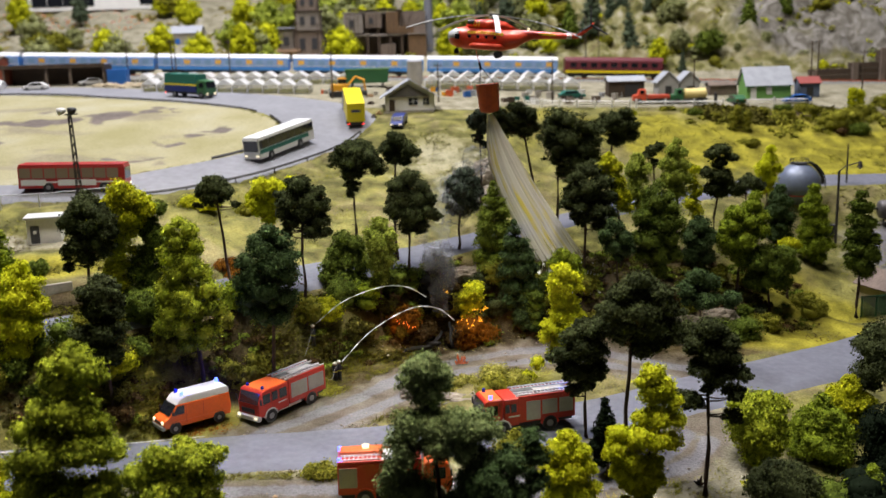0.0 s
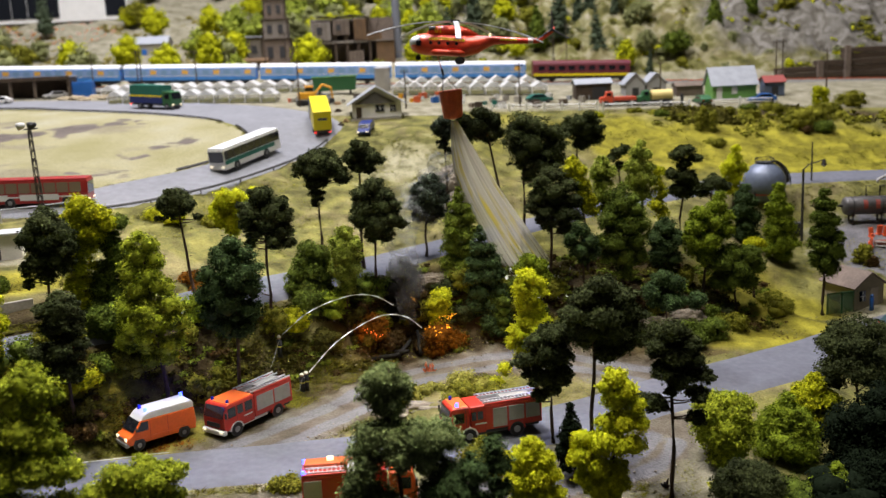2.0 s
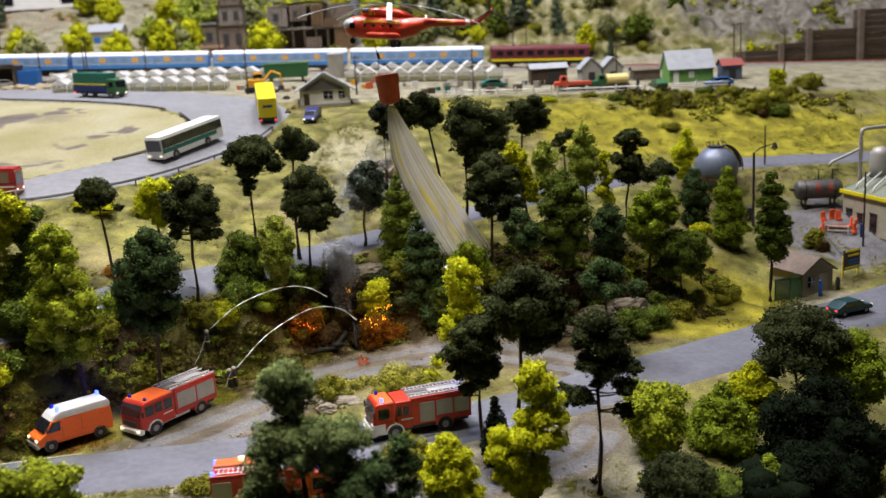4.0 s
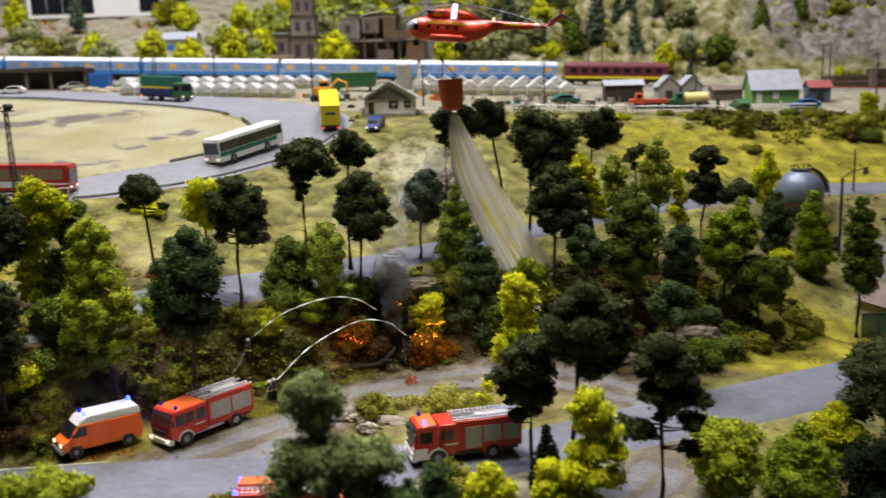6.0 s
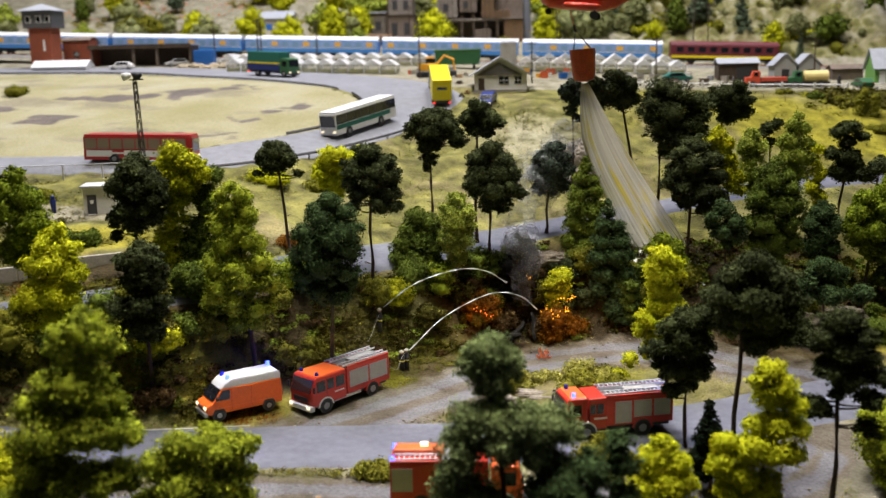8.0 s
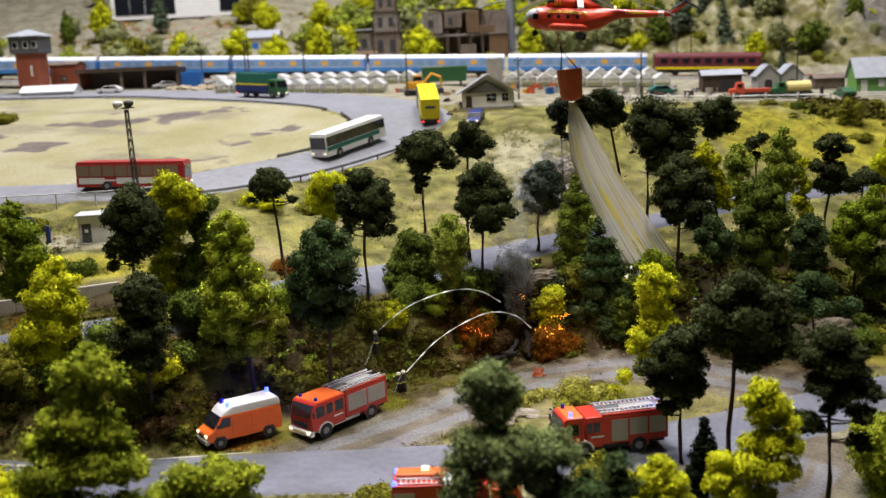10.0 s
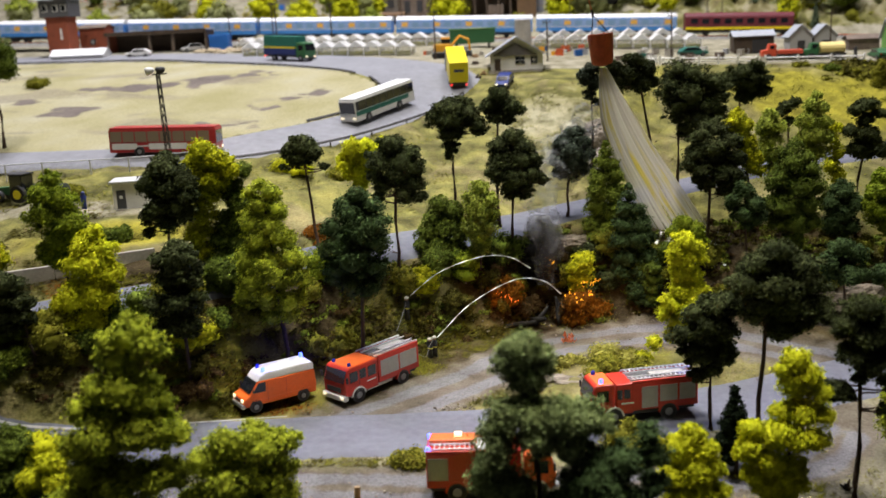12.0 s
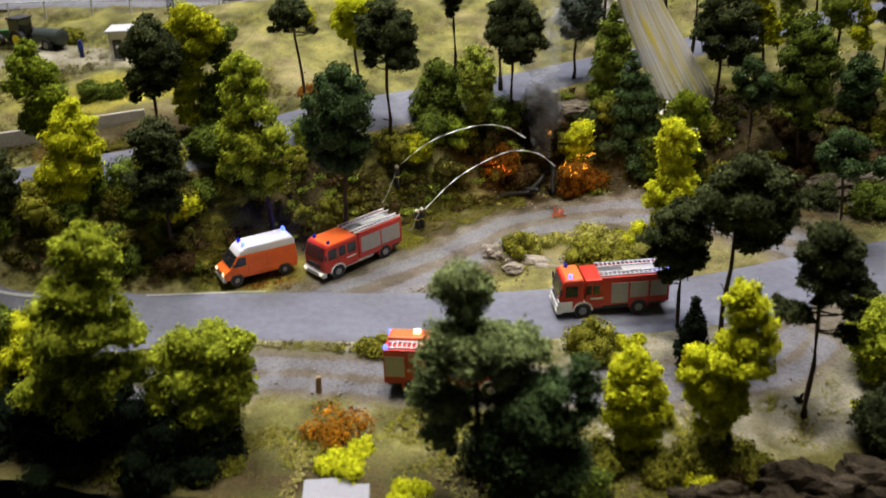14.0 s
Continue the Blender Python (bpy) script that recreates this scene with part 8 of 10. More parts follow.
rng = np.random.default_rng(15)
verts, faces = [], []
for i in range(420):
    p = np.array([0.140 + rng.normal() * 0.017, 1.098 + rng.normal() * 0.010, 0.0])
    p[2] = lz(p[0], p[1]) + abs(rng.normal()) * 0.006
    a, s = rng.normal(size=3) * 0.0014, rng.normal(size=3) * 0.0014
    k = len(verts)
    verts += [p - a, p + s, p + a]
    faces.append((k, k + 1, k + 2))
tagged(raw("water_spray", verts, faces, paint("white_spray_fibre", (0.8, 0.8, 0.78), 0.6)), "fuzzy white spray where the water meets the bank", "water", kind="stuff")

# hose lines and odd bits by the road
for pts in ([(-0.1405, 0.922, 0.006), (-0.141, 0.945, 0.006), (-0.141, 0.968, 0.010), (-0.1395, 0.980, 0.0155)], [(-0.122, 0.912, -0.012), (-0.116, 0.930, -0.022), (-0.114, 0.945, -0.016), (-0.110, 0.952, -0.012)]):
    tagged(part("fire_hose", tube(bmesh.new(), [tuple(p) for p in smooth_line(pts, 0.004)], 0.00024, 6), paint("grey_hose", (0.2, 0.2, 0.19), 0.8)), "thin pale fire hose from the engine to a figurine", "hose", "fire hoses")
bm = bmesh.new()
rod(bm, (0, 0, -0.004), (0.001, 0, 0.012), 0.0024, 0.0020, n=9)
rod(bm, (0.001, 0, 0.0118), (0.001, 0, 0.0124), 0.0018, n=9)
ob = part("tree_stump", bm, paint("pale_cut_wood", (0.30, 0.20, 0.10), 0.8, vary=0.35, scale=200))
ob.matrix_world = pose(-0.135, 0.688, lz(-0.135, 0.688))
tagged(ob, "short pale broken stump beside the dirt loop", "stump")
t = thing("control_box", pose(-0.0965, 0.595, -0.085, 0, 0, 13), "flat pale grey box at the edge of the layout", "box")
part("case", B(0, 0, 0, 0.042, 0.026, 0.030, 0.0012), paint("pale_grey_case", (0.24, 0.245, 0.27), 0.6), t)
part("lid", B(0, 0, 0.0298, 0.0425, 0.0265, 0.002, 0.0006), paint("pale_grey_lid", (0.27, 0.275, 0.30), 0.6), t)

t = thing("dead_snag", pose(0.2025, 0.730, lz(0.2025, 0.730)), "dark broken root snag beside a pine trunk", "stump")
for i, (dx, dy, dz) in enumerate(((0.002, 0.0, 0.008), (-0.004, 0.002, 0.003), (0.004, -0.002, 0.003), (-0.002, -0.002, 0.006))):
    part("root", tube(bmesh.new(), [(0, 0, -0.001), (dx * 0.5, dy * 0.5, dz * 0.6), (dx, dy, dz)], [0.0016, 0.0011, 0.0004], 6), CHARRED if i % 2 else BARK, t)

# ---- beside the loop: hut, fence, mast, wall, tractor ----
t = thing("hut", pose(-0.452, 1.088, lz(-0.455, 1.075) - 0.001, 0, 0, 14), "small pale rendered hut with a flat roof and dark door", "hut")
part("wall", B(0, 0, 0, 0.036, 0.030, 0.029, 0.0006), HUT_WALL, t)
part("roof", B(0, -0.001, 0.0288, 0.041, 0.035, 0.0022, 0.0006), paint("pale_roof_slab", (0.45, 0.46, 0.47), 0.7), t)
d = part("door", B(-0.0095, -0.0152, 0.0, 0.0095, 0.0012, 0.021, 0.0003), paint("dark_grey_door", (0.06, 0.06, 0.065), 0.6), t, "dark grey door")
part("notice", B(-0.0095, -0.0161, 0.012, 0.0035, 0.0005, 0.0035), WHITE, d)
part("step", B(-0.0095, -0.018, -0.0005, 0.012, 0.005, 0.0015), CONCRETE, t)


def mesh_fence(line, height, spacing, label):
    t = thing("fence", pose(float(line[0][0]), float(line[0][1]), 0), label, "fence")
    o = Vector((line[0][0], line[0][1], 0))
    step = max(1, int(spacing / 0.01))
    bm = bmesh.new()
    a = [bm.verts.new(Vector((x, y, lz(x, y) + 0.001)) - o) for x, y in line]
    b = [bm.verts.new(Vector((x, y, lz(x, y) + height * 0.96)) - o) for x, y in line]
    for i in range(len(line) - 1):
        bm.faces.new((a[i], a[i + 1], b[i + 1], b[i]))
    m = veil("wire_mesh", (0.30, 0.31, 0.33), 0.10, 0.28, (300, 300, 300))
    part("wire_mesh", bm, m, t, "grey wire mesh")
    part("top_rail", tube(bmesh.new(), [Vector((x, y, lz(x, y) + height * 0.97)) - o for x, y in line], 0.0006, 5), LIGHT_METAL, t)
    for x, y in line[::step]:
        bm = bmesh.new()
        rod(bm, Vector((x, y, lz(x, y) - 0.002)) - o, Vector((x, y, lz(x, y) + height)) - o, 0.0009, n=6)
        part("post", bm, LIGHT_METAL, t)


mesh_fence(smooth_line([(-0.80, 1.155), (-0.60, 1.175), (-0.48, 1.19), (-0.39, 1.222)], 0.01), 0.020, 0.055, "grey wire mesh fence along the loop road")


def block_wall(line, height, label):
    t = thing("low_wall", pose(float(line[0][0]), float(line[0][1]), 0), label, "wall", kind="structure")
    o = np.array(line[0])
    for (x0, y0), (x1, y1) in zip(line, line[1:]):
        c, d = np.array([(x0 + x1) / 2, (y0 + y1) / 2]), np.array([x1 - x0, y1 - y0])
        ob = part("panel", B(0, 0, -0.004, float(np.linalg.norm(d)) - 0.0006, 0.004, height + 0.004, 0.0006), CONCRETE, t)
        ob.matrix_local = pose(c[0] - o[0], c[1] - o[1], lz(c[0], c[1]), 0, 0, math.degrees(math.atan2(d[1], d[0])))


block_wall([(-0.56, 0.838), (-0.52, 0.855), (-0.485, 0.878), (-0.45, 0.90), (-0.415, 0.925), (-0.375, 0.952)], 0.013, "weathered beige concrete panel wall behind the road")


def lattice_mast(x, y, height):
    t = thing("floodlight_mast", pose(x, y, lz(x, y) - 0.002, 0, -1.5, 0), "dark lattice mast with two floodlights on top", "floodlight")
    for sx in (-1, 1):
        for sy in (-1, 1):
            bm = bmesh.new()
            rod(bm, (sx * 0.0028, sy * 0.0028, 0), (sx * 0.0016, sy * 0.0016, height), 0.00055, n=5)
            part("leg", bm, IRON, t)
    n = 11
    for i in range(n):
        z0, z1 = height * i / n, height * (i + 1) / n
        w0, w1 = 0.0028 - 0.0012 * i / n, 0.0028 - 0.0012 * (i + 1) / n
        for k in range(4):
            a, b = [(-1, -1), (1, -1), (1, 1), (-1, 1)][k], [(1, -1), (1, 1), (-1, 1), (-1, -1)][k]
            bm = bmesh.new()
            rod(bm, (a[0] * w0, a[1] * w0, z0), (b[0] * w1, b[1] * w1, z1), 0.00035, n=4)
            part("brace", bm, IRON, t)
    part("platform", B(0.002, 0, height, 0.014, 0.008, 0.0015, 0.0004), IRON, t)
    for x0, mat_, lab in ((-0.010, WHITE, "pale floodlight with a bright lens"), (0.003, DARK, "dark floodlight housing")):
        bm = loft(bmesh.new(), [(-0.006, 0, 0, 0.0048, 0.0048), (-0.001, 0, 0, 0.0040, 0.0040), (0.003, 0, 0, 0.0022, 0.0022)], 14)
        ob = part("floodlight", bm, mat_, t, lab, smooth=True)
        ob.matrix_local = pose(x0 + 0.003, -0.001, height + 0.0055, 0, -12, 0)


lattice_mast(-0.4423, 1.178, 0.12)

t = thing("trailer", pose(-0.545, 1.088, lz(-0.545, 1.088), 0, 0, 165), "dark tank trailer behind the tractor", "trailer")
part("tank", loft(bmesh.new(), [(-1.7, 0, 1.3, 0.5, 0.45), (-1.6, 0, 1.3, 0.85, 0.75), (1.4, 0, 1.3, 0.85, 0.75), (1.5, 0, 1.3, 0.5, 0.45)], 16), paint("dark_slurry_tank", (0.035, 0.045, 0.04), 0.5, vary=0.2), t, k=S)
part("drawbar", B(2.1, 0, 0.6, 1.4, 0.15, 0.15), IRON, t, k=S)
wheels(t, [(-0.3, 0.8), (-0.3, -0.8)], 0.6, 0.35)
t = thing("tractor", pose(-0.590, 1.098, lz(-0.590, 1.098), 0, 0, 165), "dark green farm tractor with yellow wheel rims by the hut", "tractor")
part("bonnet", profile(bmesh.new(), [(0.2, 0.7), (2.3, 0.7), (2.3, 1.35), (0.2, 1.55)], 0.42, 0.06), TRUCK_GREEN, t, k=S)
part("cab", B(-0.6, 0, 1.1, 1.5, 1.6, 1.55, 0.06), GLASS, t, k=S)
part("cab_roof", B(-0.6, 0, 2.65, 1.7, 1.75, 0.16, 0.05), DARK, t, k=S)
for x, y, r in ((-0.9, 0.85, 0.85), (-0.9, -0.85, 0.85), (1.7, 0.75, 0.55), (1.7, -0.75, 0.55)):
    tyre = part("wheel", rod(bmesh.new(), (x, y - 0.22, r), (x, y + 0.22, r), r, n=20), BLACK, t, k=S)
    s = 1 if y > 0 else -1
    part("rim", rod(bmesh.new(), (x, y + s * 0.18, r), (x, y + s * 0.26, r), r * 0.55, n=16), YELLOW, tyre, "yellow wheel rim", k=S)

# ---- tanks and plant ----
def sphere_tank(x, y, z, r):
    t = thing("sphere_tank", pose(x, y, lz(x, y)), "blue-grey spherical gas tank with a stair and top platform", "tank")
    zc = z - lz(x, y)
    bm = bmesh.new()
    bmesh.ops.create_uvsphere(bm, u_segments=36, v_segments=20, radius=r, matrix=Matrix.Translation((0, 0, zc)))
    part("shell", bm, TANK_GREY, t, smooth=True)
    for i in range(8):
        a = 2 * math.pi * i / 8
        bm = bmesh.new()
        rod(bm, (r * 0.92 * math.cos(a), r * 0.92 * math.sin(a), -0.004), (r * 0.92 * math.cos(a), r * 0.92 * math.sin(a), zc), 0.0013, n=7)
        part("leg", bm, DARK, t)
    part("red_band", loft_ring(r * 0.905, zc - r * 0.48, 0.006), paint("faded_red_band", (0.35, 0.06, 0.04), 0.6), t, "red band low on the shell")
    part("platform", rod(bmesh.new(), (0, 0, zc + r * 0.97), (0, 0, zc + r * 1.0), r * 0.42, n=20), DARK, t)
    for i in range(12):
        a = 2 * math.pi * i / 12
        bm = bmesh.new()
        rod(bm, (r * 0.42 * math.cos(a), r * 0.42 * math.sin(a), zc + r), (r * 0.42 * math.cos(a), r * 0.42 * math.sin(a), zc + r * 1.16), 0.0004, n=4)
        part("rail_post", bm, DARK, t)
    part("hand_rail", loft_ring(r * 0.42, zc + r * 1.15, 0.0009), DARK, t)
    for i in range(22):
        a = math.pi * (0.10 + 0.42 * i / 22)
        part("stair_tread", B(r * 1.06 * math.sin(a), -0.006, zc + r * 1.06 * math.cos(a), 0.0045, 0.008, 0.0010), DARK, t)
    line = [(r * 1.14 * math.sin(a), -0.010, zc + r * 1.14 * math.cos(a)) for a in np.linspace(math.pi * 0.10, math.pi * 0.55, 16)]
    part("stair_rail", tube(bmesh.new(), line, 0.0007, 5), DARK, t)


def loft_ring(r, z, h, n=36):
    bm = bmesh.new()
    rows = [[bm.verts.new((q * math.cos(2 * math.pi * i / n), q * math.sin(2 * math.pi * i / n), z + w)) for i in range(n)] for q, w in ((r, 0), (r, h), (r * 0.97, h), (r * 0.97, 0))]
    for k in range(4):
        for i in range(n):
            bm.faces.new((rows[k][i], rows[k][(i + 1) % n], rows[(k + 1) % 4][(i + 1) % n], rows[(k + 1) % 4][i]))
    bmesh.ops.recalc_face_normals(bm, faces=bm.faces)
    return bm


sphere_tank(0.516, 1.385, 0.096, 0.031)

t = thing("drum_tank", pose(0.6445, 1.338, lz(0.6445, 1.338), 0, 0, -4), "sooty grey horizontal drum tank on steel legs with red marks", "tank")
up = 0.0635 - lz(0.6445, 1.338)
ends = [(0.0325, 0.003), (0.0315, 0.008), (0.0300, 0.0113), (0.0270, 0.0130)]
bm = loft(bmesh.new(), [(-x, 0, up, r, r) for x, r in ends] + [(x, 0, up, r, r) for x, r in reversed(ends)], 24)
part("shell", bm, CYL_GREY, t, smooth=True)
for x in (-0.020, 0.020):
    part("saddle", B(x, 0, up - 0.0137, 0.005, 0.018, 0.006), IRON, t)
    part("band", rod(bmesh.new(), (x - 0.0008, 0, up), (x + 0.0008, 0, up), 0.0132, n=24), DARK, t)
    for y in (-0.008, 0.008):
        part("leg", rod(bmesh.new(), (x, y, -0.004), (x, y, up - 0.010), 0.0013, n=6), IRON, t)
for x in (0.000, 0.019):
    part("vent", tube(bmesh.new(), [(x, 0, up + 0.013), (x, 0, up + 0.0275), (x + 0.007, 0, up + 0.0275)], 0.0009, 6), IRON, t)
part("end_valve", rod(bmesh.new(), (-0.032, 0, up + 0.001), (-0.038, 0, up + 0.001), 0.0022, n=8), IRON, t)
for x in (-0.004, 0.013):
    bm = loft(bmesh.new(), [(x - 0.003, 0, up, 0.01312, 0.01312), (x + 0.003, 0, up, 0.01312, 0.01312)], 24)
    bmesh.ops.delete(bm, geom=[v for v in bm.verts if v.co.y > -0.008 or v.co.z < up - 0.005], context="VERTS")
    part("red_mark", bm, paint("faded_red_mark", (0.22, 0.04, 0.028), 0.6, vary=0.4, scale=300), t)

# long wall towards the yard, a shallow grey-green roof and silver pipework over it
t = thing("plant_building", pose(0.678, 1.268, lz(0.690, 1.29) - 0.012, 0, 0, 9), "beige plant building with a yellow roof edge, hopper and grey pipes", "building")
BEIGE = paint("dull_beige_render", (0.40, 0.36, 0.27), 0.85, vary=0.2)
base = lz(0.690, 1.29) - 0.012
h = 0.0630 - base
part("wall", B(0.065, 0, 0, 0.13, 0.098, h, 0.0008), BEIGE, t)
part("roof", profile(bmesh.new(), [(-0.002, h + 0.0012), (0.132, h + 0.0012), (0.132, h + 0.010), (0.065, h + 0.026)], 0.051), paint("grey_green_roofing", (0.17, 0.19, 0.14), 0.8, vary=0.25), t)
part("yellow_edge", B(-0.0028, 0, h - 0.002, 0.0022, 0.104, 0.0045), YELLOW, t, "bright yellow roof edge")
part("yellow_edge", B(0.065, 0.0515, h - 0.002, 0.135, 0.0022, 0.0045), YELLOW, t, "bright yellow roof edge")
for y, w, z, hh in ((0.034, 0.012, 0.016, 0.013), (0.010, 0.010, 0.014, 0.012), (-0.018, 0.013, 0.006, 0.024)):
    o = part("window", B(-0.0006, y, z, 0.0014, w, hh), GLASS, t)
    part("frame", B(-0.0012, y, z + hh, 0.0016, w + 0.002, 0.0012), IRON, o)
part("hopper", loft(bmesh.new(), [(0.000, 0, 0, 0.013, 0.013), (0.012, 0, 0, 0.013, 0.013), (0.030, 0, 0, 0.013, 0.013), (0.038, 0, 0, 0.009, 0.009), (0.040, 0, 0, 0.004, 0.004)], 20), SILVER, t, "silver hopper", smooth=True).matrix_local = Matrix.Translation((0.048, 0.040, h + 0.018)) @ Matrix.Rotation(radians(-90), 4, "Y")
part("pipe", tube(bmesh.new(), [tuple(p) for p in smooth_line([(-0.012, 0.064, h + 0.033), (-0.010, 0.064, h + 0.038), (0.010, 0.062, h + 0.046), (0.030, 0.060, h + 0.054)], 0.003)], 0.0021, 8), SILVER, t, smooth=True)
part("pipe", tube(bmesh.new(), [tuple(p) for p in smooth_line([(0.031, 0.058, h + 0.010), (0.031, 0.058, h + 0.05), (0.031, 0.058, h + 0.076), (0.035, 0.058, h + 0.081), (0.045, 0.058, h + 0.082), (0.070, 0.058, h + 0.082), (0.073, 0.058, h + 0.076), (0.073, 0.058, h + 0.014)], 0.003)], 0.0026, 8), SILVER, t, smooth=True)
for y in (0.030, 0.012, -0.006):
    part("roof_pipe", tube(bmesh.new(), [tuple(p) for p in smooth_line([(0.006, y, h + 0.003), (0.008, y, h + 0.010), (0.022, y + 0.006, h + 0.017), (0.046, y + 0.018, h + 0.026)], 0.003)], 0.0012, 6), LIGHT_METAL, t, smooth=True)


def street_lamp(x, y, top, arm, label):
    z = lz(x, y)
    t = thing("street_lamp", pose(x, y, z - 0.002), label, "street lamp")
    h = top - z
    part("mast", rod(bmesh.new(), (0, 0, 0), (0, 0, h), 0.0019, 0.0016, n=7), IRON, t)
    part("arm", tube(bmesh.new(), [(0, 0, h - 0.001), (arm * 0.3, 0, h + 0.006), (arm, 0, h + 0.011)], 0.0008, 6), IRON, t)
    part("lamp_head", rod(bmesh.new(), (arm, 0, h + 0.004), (arm, 0, h + 0.012), 0.0042, 0.0015, n=10), IRON, t)
    part("bulb", rod(bmesh.new(), (arm, 0, h + 0.002), (arm, 0, h + 0.005), 0.0022, n=8), WHITE, t)


street_lamp(0.539, 1.30, 0.127, 0.028, "dark iron street lamp with a curved arm")
part("bin_body", B(0, 0, 0, 0.012, 0.010, 0.016, 0.001), DARK, thing("waste_bin", pose(0.540, 1.318, lz(0.54, 1.318)), "dark grey waste container by the lamp", "container"))
for x, y, top in ((0.655, 1.224, 0.104), (0.60, 1.42, 0.15)):
    part("shaft", rod(bmesh.new(), (0, 0, 0), (0, 0, top - lz(x, y)), 0.0014, 0.0010, n=7), IRON, thing("utility_pole", pose(x, y, lz(x, y) - 0.002), "dark utility pole in the plant yard", "pole", "utility poles"))

ORANGE_PLASTIC = paint("orange_plastic", (0.72, 0.11, 0.03), 0.5)
for x, y, a, lean in ((0.622, 1.269, 70, 4), (0.6255, 1.280, 60, 8), (0.635, 1.296, 20, -10), (0.648, 1.302, 10, 6), (0.656, 1.298, -10, -6), (0.664, 1.279, 75, 5), (0.661, 1.262, 80, -4), (0.666, 1.272, 50, 10)):
    t = thing("barrier", pose(x, y, lz(x, y), lean, 0, a), "small orange-red plastic road barrier", "barrier", "orange barriers")
    part("panel", B(0, 0, 0.003, 0.0075, 0.0022, 0.0115, 0.0006), ORANGE_PLASTIC, t)
    part("foot", B(0, 0, 0, 0.009, 0.005, 0.0032, 0.0005), ORANGE_PLASTIC, t)
t = thing("railing", pose(0.642, 1.2675, lz(0.642, 1.2675), 0, 0, -32), "white trestle railing in front of a reddish pit", "railing")
for s_ in (-0.0125, 0.0125):
    part("post", B(s_, 0, -0.002, 0.0013, 0.0013, 0.0105), WHITE, t)
for z in (0.0015, 0.0072):
    part("rail", B(0, -0.0004, z, 0.0275, 0.0014, 0.0016), WHITE, t)
tagged(part("pit_cover", B(0, 0, -0.003, 0.028, 0.026, 0.0055, 0.0008), paint("reddish_boards", (0.17, 0.05, 0.03), 0.8, vary=0.35)), "reddish boarded pit cover between the barriers", "pit cover").matrix_world = pose(0.6465, 1.282, lz(0.6465, 1.282), 0, 0, -20)


def gabled(name, m, w, d, h, ridge, wall, roof, label, category="building", openings=(), over=0.003, along="x"):
    """A small house: walls, two roof slopes and openings (x, z, width, height, material, name) on the front."""
    t = thing(name, m, label, category)
    bm = bmesh.new()
    if along == "x":
        pts = [(-d / 2, 0), (d / 2, 0), (d / 2, h), (0, ridge), (-d / 2, h)]
        profile(bm, pts, w / 2)
        bmesh.ops.rotate(bm, verts=bm.verts, cent=(0, 0, 0), matrix=Matrix.Rotation(radians(90), 3, "Z"))
    else:
        pts = [(-w / 2, 0), (w / 2, 0), (w / 2, h), (0, ridge), (-w / 2, h)]
        profile(bm, pts, d / 2)
    part("wall", bm, wall, t)
    half = d / 2 if along == "x" else w / 2
    length = (w if along == "x" else d) + 2 * over
    slope = math.atan2(ridge - h, half)
    run = math.hypot(half + over, (half + over) * math.tan(slope))
    for s in (-1, 1):
        bm = B(0, 0, 0, length, run, 0.0016, 0.0003)
        ob = part("roof_slope", bm, roof, t)
        mid = (half + over) / 2
        if along == "x":
            ob.matrix_local = Matrix.Translation((0, s * mid, ridge - mid * math.tan(slope))) @ Matrix.Rotation(-s * slope, 4, "X")
        else:
            ob.matrix_local = Matrix.Translation((s * mid, 0, ridge - mid * math.tan(slope))) @ Matrix.Rotation(s * slope, 4, "Y") @ Matrix.Rotation(radians(90), 4, "Z")
    for x, z, ww, hh, m_, nm in openings:
        o = part(nm, B(x, -d / 2 - 0.0004, z, ww, 0.0012, hh), m_, t)
        if nm == "window":
            part("frame", B(x, -d / 2 - 0.0008, z + hh / 2 - 0.0003, ww, 0.0014, 0.0006), WHITE, o)
            part("frame", B(x, -d / 2 - 0.0008, z, 0.0006, 0.0014, hh), WHITE, o)
    return t


gabled("shack", pose(0.5445, 1.1505, lz(0.5535, 1.125) - 0.002, 0, 0, 20), 0.045, 0.052, 0.029, 0.044, paint("beige_shack_boards", (0.30, 0.255, 0.17), 0.85, vary=0.2), paint("brown_shingles", (0.17, 0.13, 0.105), 0.85, vary=0.35), "small beige gabled shack with a brown shingle roof", "shack", [(-0.011, 0.010, 0.009, 0.0125, GLASS, "window"), (0.007, 0.0, 0.012, 0.025, paint("pale_shack_door", (0.36, 0.30, 0.23), 0.8, vary=0.2), "door")], 0.004, along="y")
FENCE_GREEN = paint("green_fence_paint", (0.02, 0.09, 0.035), 0.6)
t = thing("green_fence", pose(0.516, 1.117, lz(0.516, 1.117), 0, 0, 11), "see-through green fence cage beside the shack", "fence")
GREEN_NET = paint("see_through_green_net", (0.03, 0.15, 0.05), 0.5, vary=0.3, alpha=0.62)
part("front_net", B(0, 0, -0.002, 0.039, 0.0008, 0.0255), GREEN_NET, t, "see-through green net")
part("side_net", B(0.0195, 0.016, 0.001, 0.0008, 0.032, 0.0235), GREEN_NET, t, "see-through green net")
for x, y in ((-0.0195, 0), (0, 0), (0.0195, 0), (0.0195, 0.032)):
    part("post", B(x, y, -0.004, 0.0013, 0.0013, 0.029), FENCE_GREEN, t)
part("top_rail", B(0, -0.0009, 0.0235, 0.040, 0.0009, 0.0013), FENCE_GREEN, t)
part("top_rail", B(0.0204, 0.016, 0.0240, 0.0009, 0.032, 0.0013), FENCE_GREEN, t)
t = thing("billboard", pose(0.610, 1.1605, lz(0.610, 1.1605), 0, 0, 26), "brown billboard with yellow and blue bars on two yellow posts", "billboard")
